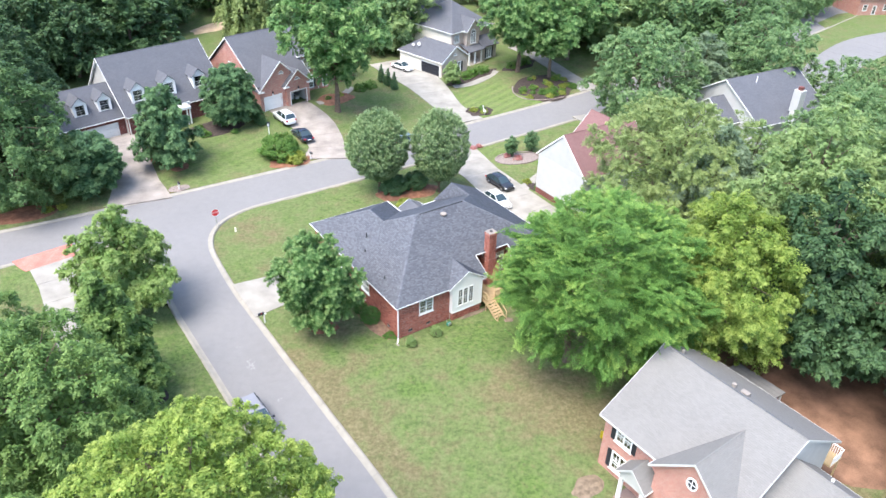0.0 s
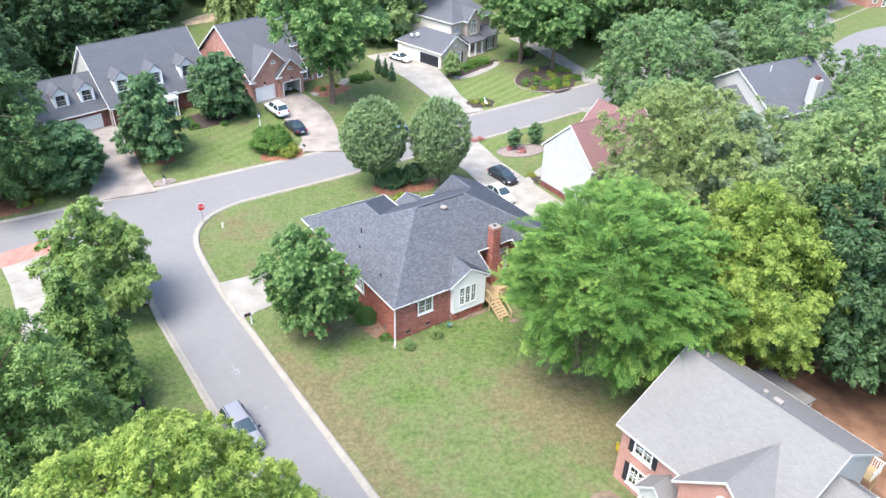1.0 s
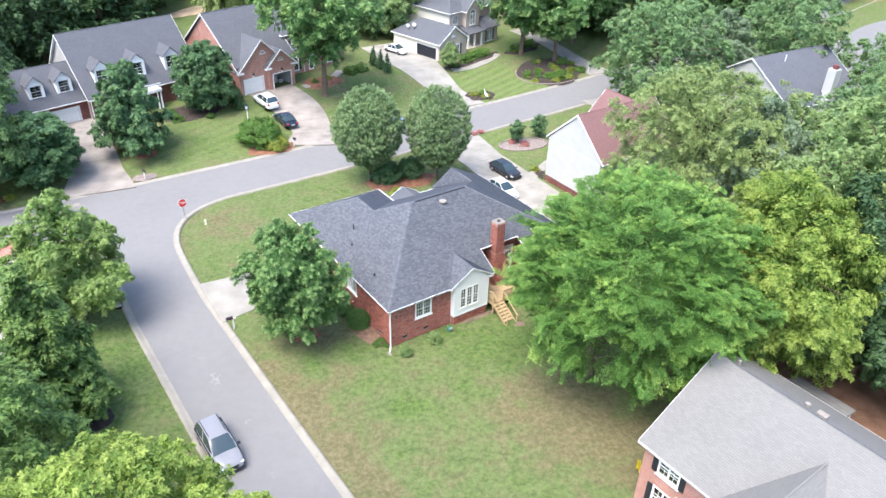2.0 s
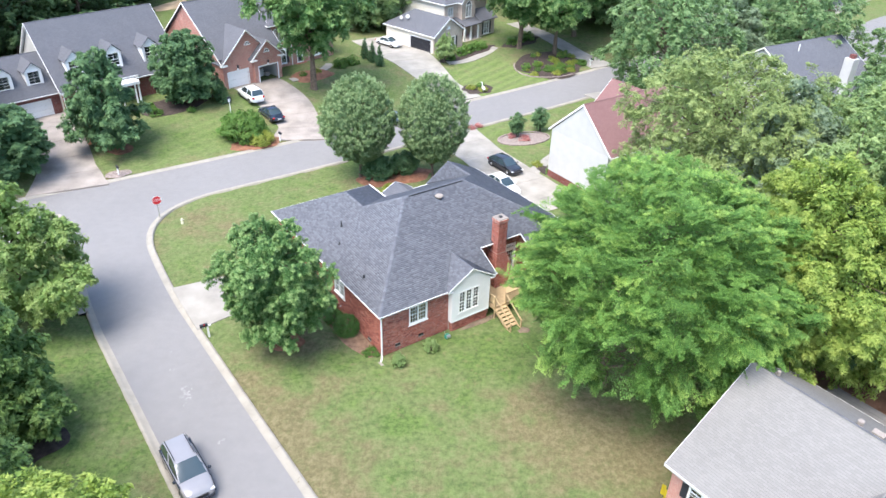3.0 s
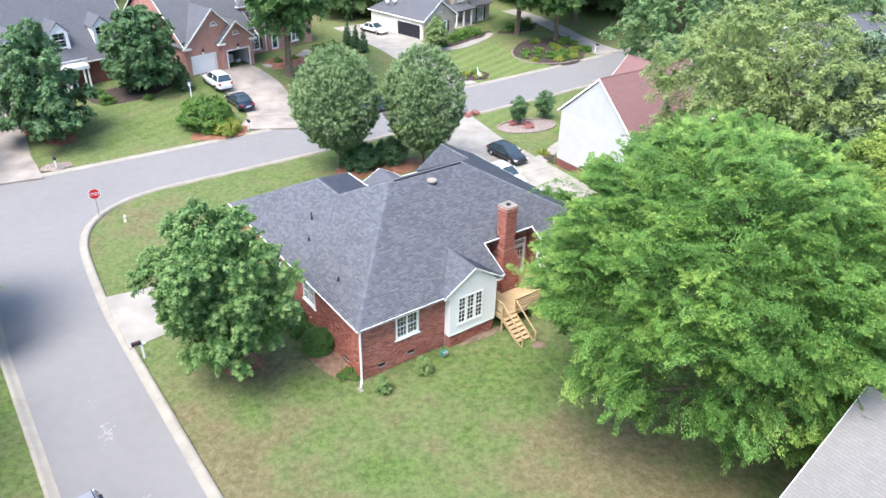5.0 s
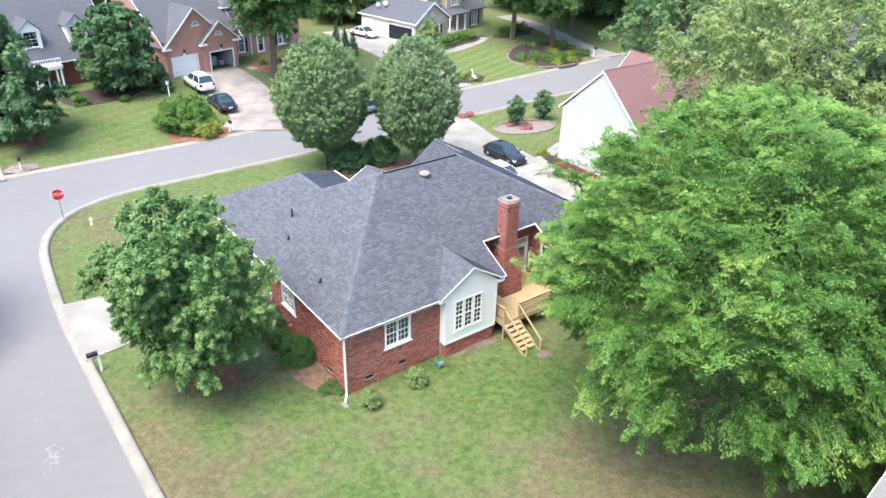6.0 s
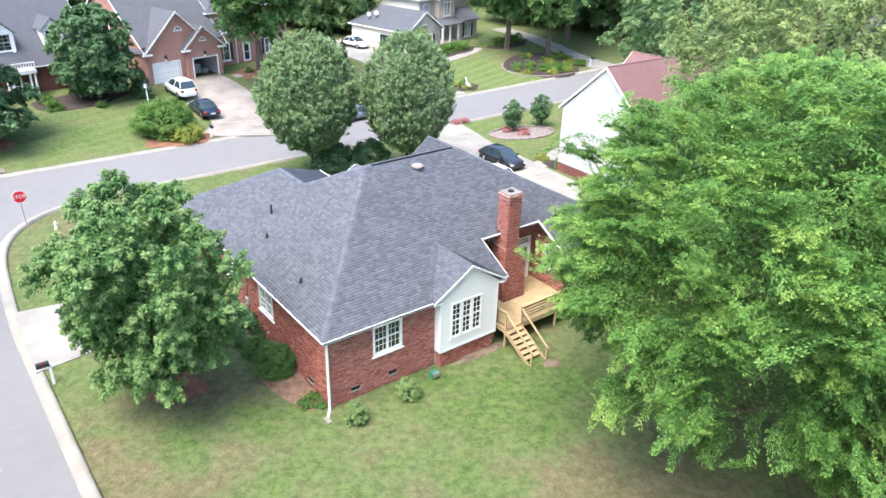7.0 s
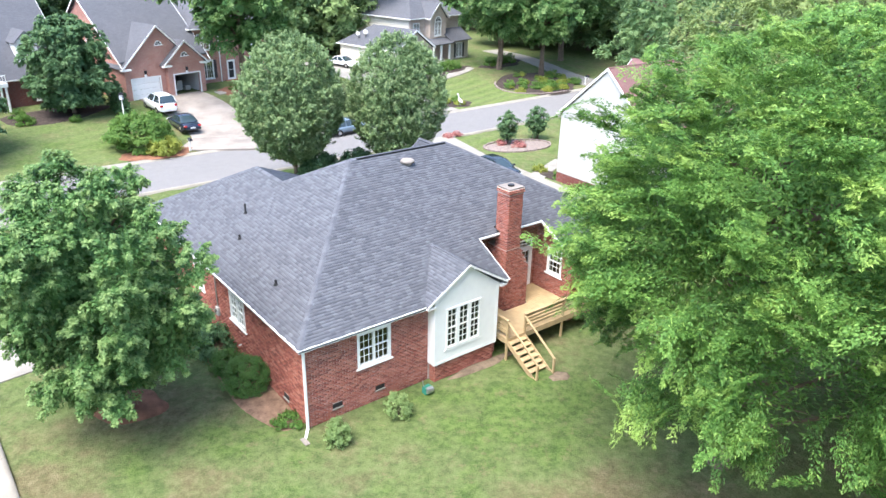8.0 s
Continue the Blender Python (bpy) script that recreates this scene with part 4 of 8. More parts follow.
yellow = tree("yellow_green_tree", at(25.4, 51.5), 17.8, 6.9, 3.0, LEAF_YELLOW, egg_shape, "tall yellow-green tree at the yard's edge", 7, lobes=110, lobe=1.25, tufts=12, per=130, size=0.115, spray=1.05, trunk=0.32, uneven=0.35)
oak = tree("oak_tree", at(25.3, 69.8), 18.6, 7.6, 2.0, LEAF_OAK, round_shape, "pale green oak tree behind the house", 9, lobes=130, lobe=1.4, tufts=11, per=120, size=0.105, spray=1.2, droop=0.3, width=0.22, trunk=0.35, uneven=0.35)
grey = tree("grey_green_tree", at(28.8, 65.6), 17.6, 5.0, 4.0, LEAF_GREY, egg_shape, "grey-green tree behind the yard", 11, lobes=70, lobe=1.15, tufts=12, per=110, size=0.13, spray=0.9, trunk=0.3)
pear = tree("pear_tree", at(-7.1, 83.1), 11.4, 3.85, 1.9, LEAF_PEAR, oval_shape, "dense egg-shaped ornamental pear tree", 13, lobes=330, lobe=0.4, tufts=6, per=80, size=0.07, spray=0.55, droop=-0.35, trunk=0.16, uneven=0.04, shell=0.25, rise=0.5, width=0.22)
tagged(pear, group="pear trees")
copy_thing(pear, at(0.7, 83.5, 130, 0.92, sz=1.01))
tree("evergreen_tree", at(-25.6, 45.0), 12.8, 3.9, 0.6, LEAF_CONIFER, cone_shape, "dark green conical evergreen tree", 15, lobes=60, lobe=0.9, tufts=10, per=80, size=0.17, spray=0.9, trunk=0.22, uneven=0.2)
corner = tree("young_maple_tree", at(-29.5, 56.5), 11.9, 4.2, 1.2, LEAF_FRESH, egg_shape, "light green maple tree at the street corner", 17, lobes=34, lobe=1.35, tufts=13, per=85, size=0.18, spray=0.95, droop=0.2, trunk=0.18, uneven=0.4)
tree("evergreen_tree", at(-36.0, 88.9), 11.9, 4.1, 0.7, LEAF_DARK, spire_shape, "dark green evergreen tree in front of the house", 19, lobes=50, lobe=0.95, tufts=10, per=70, size=0.2, spray=0.9, trunk=0.2, uneven=0.25)
dense = tree("evergreen_tree", at(-30.9, 101.5), 9.4, 3.6, 0.4, LEAF_DARK, full_shape, "rounded dense dark evergreen tree beside the house", 21, lobes=50, lobe=0.95, tufts=10, per=70, size=0.2, spray=0.8, trunk=0.2, uneven=0.1)
tall = tree("oak_tree", at(-15.8, 108.5), 21.5, 7.0, 5.6, LEAF_MAPLE, round_shape, "tall green tree with twin trunks in the front yard", 23, lobes=48, lobe=1.8, tufts=12, per=75, size=0.25, spray=1.4, droop=0.35, trunk=0.3, uneven=0.32, stems=2)
tree("yellow_green_tree", at(-11.4, 23.4), 18.7, 6.7, 4.0, LEAF_YELLOW, dome_shape, "broad yellow-green tree beside the street", 25, lobes=190, lobe=1.05, tufts=10, per=115, size=0.1, spray=0.75, trunk=0.3, uneven=0.2, rise=0.5)
wood = tree("woodland_tree", at(-50.6, 77.6), 20.5, 7.2, 1.4, LEAF_DEEP, egg_shape, "tall dense green tree beside the driveway", 27, lobes=60, lobe=1.6, tufts=11, per=75, size=0.19, spray=1.2, trunk=0.35, uneven=0.3)
strip = tree("woodland_tree", at(36.5, 61.0, 100), 20.8, 7.0, 3.0, LEAF_WOOD, egg_shape, "dense green tree in the wooded strip beside the yard", 30, lobes=64, lobe=1.6, tufts=11, per=58, size=0.21, spray=1.2, trunk=0.35, uneven=0.3)
tagged(strip, group="trees of the wooded strip")
wide = tree("woodland_tree", at(31.5, 106.5), 16.5, 8.0, 0.8, LEAF_ROUND, round_shape, "broad rounded green tree by the road", 29, lobes=80, lobe=1.55, tufts=10, per=42, size=0.23, spray=1.1, trunk=0.35, uneven=0.2)


# this tree's leaf colour carries the strip's shade
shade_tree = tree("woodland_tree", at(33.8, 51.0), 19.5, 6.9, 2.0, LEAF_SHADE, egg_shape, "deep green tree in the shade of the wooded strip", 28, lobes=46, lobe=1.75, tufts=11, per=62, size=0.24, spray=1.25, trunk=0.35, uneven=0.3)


def copies(src, rows, label="", category="", group=""):
    for x, y, turn, s, sz in rows:
        ob = copy_thing(src, at(x, y, turn, s, sz=sz))
        if label:
            tagged(ob, label, category)
        tagged(ob, group=group)


copies(strip, [(44, 57, 300, 1.1, 0.95), (30.5, 58.5, 10, 0.7, 0.85), (50, 66, 77, 1.2, 0.95), (42, 70, 20, 1.0, 0.9), (35, 72, 140, 0.8, 0.72), (55, 48, 150, 1.1, 0.95), (60, 58, 250, 1.1, 0.95)], "dense green tree in the wooded strip beside the yard", "tree", "trees of the wooded strip")
street_tree = tree("street_tree", at(-24.6, 33.0, 90), 16.4, 5.8, 1.2, LEAF_CONIFER, round_shape, "leafy green tree beside the street", 34, lobes=110, lobe=1.15, tufts=10, per=80, size=0.13, spray=1.1, trunk=0.3, uneven=0.25, droop=0.3)
tagged(street_tree, group="trees beside the street")
copies(street_tree, [(-34.5, 38, 200, 1.05, 0.9), (-25, 21, 30, 1.0, 0.9)])
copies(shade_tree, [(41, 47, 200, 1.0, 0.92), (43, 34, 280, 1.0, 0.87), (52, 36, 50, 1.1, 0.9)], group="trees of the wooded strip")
copies(dense, [(-44.0, 81.0, 60, 1.2, 0.85)], "low dark green tree beside the driveway", "tree")
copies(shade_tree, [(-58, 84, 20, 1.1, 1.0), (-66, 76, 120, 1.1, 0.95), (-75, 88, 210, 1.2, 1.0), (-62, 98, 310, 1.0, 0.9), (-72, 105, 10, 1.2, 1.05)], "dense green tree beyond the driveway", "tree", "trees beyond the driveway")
copies(wide, [(24, 149, 60, 0.8, 0.75), (17.5, 152, 10, 0.7, 0.75)], "rounded green tree behind the mulched bed", "tree")
copies(wide, [(92, 186, 20, 0.9, 0.8), (84, 176, 80, 0.8, 0.7), (72, 160, 140, 0.8, 0.75)], "rounded green tree beyond the far road", "tree")
copies(grey, [(43.8, 117.5, 30, 1.1, 0.72)], "grey-green spreading tree behind the road", "tree")
copies(wide, [(55, 118, 70, 1.0, 0.92), (66, 108, 110, 0.75, 0.72), (60, 96, 200, 0.8, 0.7), (50, 84, 20, 0.8, 0.75), (58, 76, 260, 1.0, 0.85)], "rounded green tree among the houses", "tree", "trees among the houses")
copies(tall, [(14.8, 130.5, 45, 0.85, 0.78), (20.5, 129.5, 160, 0.85, 0.76), (25, 139, 250, 1.0, 0.85)], "tall green tree standing in a mulched bed", "tree", "trees in the mulched bed")
willow = tree("willow_tree", at(-39, 148), 13.0, 5.0, 1.0, LEAF_OAK, dome_shape, "weeping willow behind the houses", 37, lobes=40, lobe=1.1, tufts=8, per=50, size=0.3, spray=3.2, droop=1.3, width=0.1, trunk=0.3)
rng_far = np.random.default_rng(77)
def scatter(*blocks):
    return [(rng_far.uniform(a, b), rng_far.uniform(c, d), rng_far.uniform(0, 360), rng_far.uniform(0.85, 1.25), rng_far.uniform(0.8, 1.05)) for a, b, c, d, count in blocks for k in range(count)]


mid_rows = scatter((-100, -56, 114, 140, 14), (-66, -57, 135, 160, 4), (-20, -7, 140, 160, 6), (-34, -20, 146, 170, 5), (28, 56, 136, 150, 6), (74, 90, 84, 108, 4), (-95, -62, 66, 100, 7))
far_rows = [q for q in scatter((-130, 130, 178, 235, 52), (-60, -22, 165, 180, 6), (118, 150, 110, 170, 8), (-140, -95, 70, 150, 10), (15, 50, 158, 178, 6)) if not (74 < q[0] < 118 and q[1] < 205)]
dark_rows = [q for q in mid_rows if q[0] < -55]
mid_rows = [q for q in mid_rows if q[0] >= -55]
KINDS = ((LEAF_ROUND, egg_shape), (LEAF_WOOD, round_shape), (LEAF_DEEP, dome_shape))
# LEAF_SHADE brings painted shade to the woods on the left
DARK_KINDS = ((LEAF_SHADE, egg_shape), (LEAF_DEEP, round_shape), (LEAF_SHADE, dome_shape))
for rows, kinds, size, per, tufts, lobes in ((dark_rows, DARK_KINDS, 0.4, 24, 10, 34), (mid_rows, KINDS, 0.36, 30, 10, 36), (far_rows, KINDS, 0.7, 16, 8, 30)):
    for k, (leaf, shape) in enumerate(kinds):
        kind = tree("woodland_tree", at(*rows[k][:3]), 18.0, 6.8, 1.0, leaf, shape, "woodland tree behind the houses", 60 + k, lobes=lobes, lobe=1.9, tufts=tufts, per=per, size=size, spray=1.5, trunk=0.3, uneven=0.35)
        tagged(kind, group="woodland trees")
        copies(kind, rows[3 + k::3])


# ---- the brick house ----
def frame_at(x, y, turn, z=0.0):
    return pose(x, y, z, 0, 0, turn)


def plane_of(p, q, r):
    """The height over the plan of the plane through three points."""
    n = (Vector(q) - Vector(p)).cross(Vector(r) - Vector(p))
    return lambda u, v: p[2] - (n.x * (u - p[0]) + n.y * (v - p[1])) / n.z


def main_roof_planes():
    """Slopes of the main roof: corners in the house's plan, and the height at each, from the eave height and the ridges."""
    E, K, KL = 4.05, 0.54, 0.597
    front = lambda u, v: E + K * (v + 0.4)
    left = lambda u, v: E + KL * (u + 0.4)
    back = lambda u, v: E + K * (15.2 - v)
    right = lambda u, v: E + K * (20.2 - u)
    wing_z, east_z = left(4.3, 0), right(15.9, 0)
    wing_r = lambda u, v: E + (wing_z - E) * (9.4 - u) / 5.1
    wing_b = lambda u, v: E + (wing_z - E) * (18.1 - v) / 5.1
    east_l = plane_of((14.2, 15.5, E), (15.9, 10.9, east_z), (15.9, 14.4, east_z))
    east_b = plane_of((14.2, 15.5, E), (20.2, 15.5, E), (15.9, 14.4, east_z))
    return [
        (front, [(-0.4, -0.4), (10.12, -0.4), (10.12, 1.8), (14.25, 1.8), (14.25, -0.4), (20.2, -0.4), (12.4, 7.4), (6.65, 7.4)], (1, 0)),
        (left, [(-0.4, 18.1), (-0.4, -0.4), (6.65, 7.4), (4.3, 10.0), (4.3, 13.0)], (0, -1)),
        (back, [(14.2, 15.2), (9.4, 15.2), (4.3, 10.0), (6.65, 7.4), (12.4, 7.4), (15.9, 10.9)], (-1, 0)),
        (right, [(20.2, -0.4), (20.2, 15.5), (15.9, 14.4), (15.9, 10.9), (12.4, 7.4)], (0, 1)),
        (wing_r, [(9.4, 15.2), (9.4, 18.1), (4.3, 13.0), (4.3, 10.0)], (0, 1)),
        (wing_b, [(9.4, 18.1), (-0.4, 18.1), (4.3, 13.0)], (-1, 0)),
        (east_l, [(14.2, 15.5), (15.9, 10.9), (15.9, 14.4)], (0, -1)),
        (east_b, [(20.2, 15.5), (14.2, 15.5), (15.9, 14.4)], (-1, 0)),
    ]


def shingles_on(poly3, along, rng, row=0.15, tab=0.25):
    """Rows of overlapping tabs on a flat slope: returns corners and quads. along: the eave's way."""
    p = np.array(poly3, float)
    e = np.array([*along, 0.0])
    e /= np.linalg.norm(e)
    n = np.cross(p[1] - p[0], p[2] - p[0])
    n /= np.linalg.norm(n)
    if n[2] < 0:
        n = -n
    d = np.cross(n, e)
    if d[2] < 0:
        d = -d
    o = p[np.argmin(p @ d)]
    S, T = (p - o) @ e, (p - o) @ d
    V = []
    t = 0.0
    while t < T.max() - 0.02:
        t1 = min(t + row, T.max())
        tm = (t + t1) / 2
        xs = []
        for i in range(len(p)):
            j = (i + 1) % len(p)
            if (T[i] - tm) * (T[j] - tm) < 0:
                xs.append(S[i] + (S[j] - S[i]) * (tm - T[i]) / (T[j] - T[i]))
        xs.sort()
        for a, b in zip(xs[::2], xs[1::2]):
            s = a
            first = rng.uniform(0.08, tab)
            while s < b - 0.01:
                s1 = min(s + (first if s == a else tab * rng.uniform(0.6, 1.35)), b)
                low = t - rng.choice([0.0, 0.0, 0.02])
                h = rng.uniform(0.014, 0.026)
                q = [o + e * x + d * y + n * z for x, y, z in ((s + 0.003, low, h), (s1 - 0.003, low, h), (s1 - 0.003, t1 + 0.01, 0.006), (s + 0.003, t1 + 0.01, 0.006), (s + 0.003, low, 0.0), (s1 - 0.003, low, 0.0))]
                V.extend(q)
                s = s1
        t = t1
    V = np.array(V)
    k = np.arange(0, len(V), 6)[:, None]
    F = np.vstack([k + np.array([[0, 1, 2, 3]]), k + np.array([[4, 5, 1, 0]])])
    return V, F


def brick_rows(a0, a1, z0, z1, openings=(), top=None, w=0.25, h=0.088, joint=0.024):
    """Running bond over a wall: (start, end, foot, whole) for each brick, cut at the edges and the openings."""
    out = []
    row, z = 0, z0
    while z + h <= z1 + 0.001:
        s = a0 - (w / 2 if row % 2 else 0)
        while s < a1:
            b0, b1 = max(s, a0), min(s + w - joint, a1)
            spans = [(b0, b1)]
            for o in openings:
                if o[2] - 0.02 < z + h / 2 < o[3] + 0.02:
                    spans = [q for p0, p1 in spans for q in ((p0, min(p1, o[0])), (max(p0, o[1]), p1)) if q[1] - q[0] > 0.02]
            if top:
                spans = [q for q in spans if z + h < top((q[0] + q[1]) / 2)]
            out += [(p0, p1, z, abs(p1 - p0 - w + joint) < 1e-6) for p0, p1 in spans if p1 - p0 > 0.02]
            s += w
        row, z = row + 1, z + h
    return out


def lay_bricks(parent, axis, at, out, rows, singles=0, proud=0.02, w=0.25, h=0.088, joint=0.024):
    """Bricks proud of their mortar: the first ones each an object, the others one joined part."""
    V, count, shared = [], 0, None
    hh = h - joint
    P = (lambda a, d, z: (a, at + out * d, z)) if axis == "u" else (lambda a, d, z: (at + out * d, a, z))
    rng = np.random.default_rng(9)
    for a0, a1, z, whole in rows:
        d = proud + rng.uniform(-0.003, 0.003)
        if whole and count < singles:
            if shared is None:
                bm = bmesh.new()
                lo, hi = sorted((0, out * proud))
                box(bm, 0, w - joint, lo, hi, 0, hh) if axis == "u" else box(bm, lo, hi, 0, w - joint, 0, hh)
                first = part("brick", bm, BRICK_SINGLE, parent)
                shared = first.data
                first.location = P(a0, 0.0, z)
            else:
                ob = new("brick", shared)
                ob.parent, ob.location = parent, P(a0, 0.0, z)
            count += 1
            continue
        V.append([P(a0, d, z), P(a1, d, z), P(a1, d, z + hh), P(a0, d, z + hh), P(a0, 0, z), P(a1, 0, z), P(a1, 0, z + hh), P(a0, 0, z + hh)])
    V = np.array(V).reshape(-1, 3)
    k = np.arange(0, len(V), 8)[:, None]
    F = np.vstack([k + np.array([f]) for f in ([0, 1, 2, 3], [4, 5, 1, 0], [2, 6, 7, 3], [0, 3, 7, 4], [5, 6, 2, 1])])
    ob = array_part("bricks", V, F, BRICK_LOOSE, parent)
    tagged(ob, kind="stuff")


def main_house():
    H = thing("brick_house", frame_at(-2.8, 53.25, 34.5), "single-storey red brick house with a charcoal shingle hip roof", "house")
    Z0, E = -0.3, 3.92
    # walls
    front_wall = wall(H, "u", 0.0, 0.0, 9.8, Z0, E, MORTAR, FRONT_OPS := [(2.35, 3.9, 2.05, 3.6), (1.1, 1.55, 0.58, 0.78), (3.15, 3.6, 0.64, 0.84)])
    side_wall = wall(H, "v", 0.0, 0.25, 17.45, Z0, E, MORTAR, SIDE_OPS := [(5.6, 7.2, 1.9, 3.3), (1.6, 2.05, 0.5, 0.7), (10.5, 11.6, 1.9, 3.3)])
    recess_wall = wall(H, "v", 9.8, 0.25, 2.6, Z0, E, MORTAR, inward=-1)
    porch_wall = wall(H, "u", 2.6, 9.8, 14.8, Z0, 5.5, MORTAR, [(13.5, 14.5, 1.35, 3.95)])
    porch_side = wall(H, "v", 14.8, 0.25, 2.6, Z0, E, MORTAR, PORCH_OPS := [(0.7, 1.65, 2.35, 3.72)])
    east_wall = wall(H, "u", 0.0, 14.8, 19.8, Z0, E, MORTAR)
    wall(H, "v", 19.8, 0.25, 15.0, Z0, E, BRICK, inward=-1)
    wall(H, "u", 17.7, 0.0, 9.0, Z0, E, BRICK, inward=-1)
    wall(H, "v", 9.0, 14.8, 17.45, Z0, E, BRICK, inward=-1)
    wall(H, "u", 14.8, 9.0, 14.6, Z0, E, BRICK, inward=-1)
    wall(H, "u", 15.25, 14.6, 19.8, Z0, E, BRICK, inward=-1)
    # the side walls of the porch rise under the cut roof
    b = bmesh.new()
    slab(b, [(9.8, 0.25, 3.9), (9.8, 2.6, 3.9), (9.8, 2.6, 5.4), (9.8, 0.25, 4.1)], (-0.25, 0, 0))
    slab(b, [(14.8, 0.25, 3.9), (14.8, 2.6, 3.9), (14.8, 2.6, 5.4), (14.8, 0.25, 4.1)], (0.25, 0, 0))
    part("wall", b, MORTAR, H)
    part("floor", boxes((0.25, 10.05, 0.25, 14.5, 0.9, 1.0), (10.05, 20.1, 2.9, 14.5, 0.9, 1.0)), LUMBER, H)
    # roof deck under the shingles
    bm = bmesh.new()
    rng = np.random.default_rng(4)
    VV, FF, n0 = [], [], 0
    planes = main_roof_planes()
    for z, plan, along in planes:
        pts = [(u, v, z(u, v)) for u, v in plan]
        slab(bm, pts, (0, 0, -0.14))
        V, F = shingles_on(pts, along, rng)
        VV.append(V), FF.append(F + n0)
        n0 += len(V)
    roof = part("roof", bm, SHINGLE_FAR, H, "charcoal asphalt shingles")
    array_part("shingles", np.vstack(VV), np.vstack(FF), SHINGLE, roof)
    # caps along ridges and hips
    caps = bmesh.new()
    z = lambda u, v, f: (u, v, f(u, v) + 0.01)
    fr, le, ri = planes[0][0], planes[1][0], planes[3][0]
    R0, W0, X0 = fr(0, 7.4), le(4.3, 0), ri(15.9, 0)
    lines = [((-0.4, -0.4, 4.05), (6.65, 7.4, R0)), ((6.65, 7.4, R0), (12.4, 7.4, R0)), ((20.2, -0.4, 4.05), (12.4, 7.4, R0)),
             ((6.65, 7.4, R0), (4.3, 10.0, W0)), ((4.3, 10.0, W0), (4.3, 13.0, W0)), ((4.3, 13.0, W0), (-0.4, 18.1, 4.05)), ((4.3, 13.0, W0), (9.4, 18.1, 4.05)),
             ((12.4, 7.4, R0), (15.9, 10.9, X0)), ((15.9, 10.9, X0), (15.9, 14.4, X0)), ((15.9, 14.4, X0), (14.2, 15.5, 4.05)), ((15.9, 14.4, X0), (20.2, 15.5, 4.05))]
    for a, b2 in lines:
        a, b2 = Vector(a), Vector(b2)
        L = (b2 - a).length
        k = int(L / 0.2)
        for i in range(k):
            p, q = a.lerp(b2, i / k), a.lerp(b2, (i + 1.1) / k)
            d = (b2 - a).normalized()
            s = d.cross(Vector((0, 0, 1))).normalized() * 0.15
            up = Vector((0, 0, 0.035 + 0.006 * (i % 2)))
            vs = [caps.verts.new(x) for x in (p + s - up * 1.2, p + up, p - s - up * 1.2, q + s - up * 1.2, q + up * 0.7, q - s - up * 1.2)]
            caps.faces.new((vs[0], vs[1], vs[4], vs[3]))
            caps.faces.new((vs[1], vs[2], vs[5], vs[4]))
    part("ridge_cap", caps, SHINGLE, roof)
    # ridge vent along the main ridge
    part("ridge_vent", boxes((6.95, 12.3, 7.24, 7.33, R0 - 0.05, R0 + 0.02)), DARK, roof, "dark ridge vent")
    # fascia and gutters
    gutters = ((-0.46, 5.45, -0.45, -0.4, 4.0, 4.05), (9.85, 10.16, -0.45, -0.4, 4.0, 4.05), (14.15, 20.3, -0.45, -0.4, 4.0, 4.05), (-0.46, -0.4, -0.4, 18.2, 3.99, 4.05),
               (-0.4, 9.46, 18.1, 18.16, 3.98, 4.05), (9.4, 9.5, 15.3, 18.1, 3.94, 4.07), (9.5, 14.2, 15.2, 15.28, 3.95, 4.07), (14.2, 20.26, 15.5, 15.56, 3.98, 4.05), (20.2, 20.26, -0.4, 15.5, 3.98, 4.05),
               (10.12, 14.25, 1.74, 1.8, 5.15, 5.23))
    for q in gutters:
        part("gutter", boxes(q), WHITE, roof, "white gutter and fascia")
    for u in (10.12, 14.215):
        rk = bmesh.new()
        slab(rk, [(u, -0.4, 4.07), (u + 0.035, -0.4, 4.07), (u + 0.035, 1.8, 5.26), (u, 1.8, 5.26)], (0, 0, -0.13))
        part("rake_board", rk, WHITE, roof, "white rake board")
    part("soffit", boxes((-0.4, 10.1, -0.4, 0.0, 3.88, 3.9), (-0.4, 0.0, 0.0, 18.1, 3.88, 3.9), (14.27, 20.2, -0.4, 0.0, 3.88, 3.9)), WHITE, H)
    # windows and doors
    window(H, "u", 0.0, 2.35, 3.9, 2.05, 3.6, -1, 3, 4, 2, 0.09, panes=True)
    window(H, "v", 0.0, 5.6, 7.2, 1.9, 3.3, -1, 3, 4, 2, 0.09, panes=True)
    window(H, "v", 0.0, 10.5, 11.6, 1.9, 3.3, -1, 3, 4, 1, 0.09)
    window(H, "v", 14.8, 0.7, 1.65, 2.35, 3.72, -1, 3, 4, 1, 0.09, panes=True)
    window(H, "u", 2.6, 13.5, 14.5, 3.5, 3.95, -1, 3, 1, 1, 0.08, sill=False)
    window(H, "u", 2.6, 13.5, 14.5, 1.35, 3.45, -1, 3, 5, 1, 0.14, sill=False, name="glazed_door", panes=True)
    rw = boxes((2.2, 4.05, -0.05, -0.004, 1.9, 2.0))
    part("window_ledge", rw, BRICK_PINK, H, "brick sill course")
    for u, zz in ((1.1, 0.58), (3.15, 0.64)):
        cv = part("crawl_vent", boxes((u, u + 0.45, -0.02, 0.05, zz, zz + 0.2)), DARK, H, "dark crawl-space vent")
        part("vent_sill", boxes((u - 0.03, u + 0.48, -0.07, -0.02, zz - 0.06, zz - 0.004)), CONCRETE, cv)
    cv = part("crawl_vent", boxes((-0.02, 0.05, 1.6, 2.05, 0.5, 0.7)), DARK, H, "dark crawl-space vent")
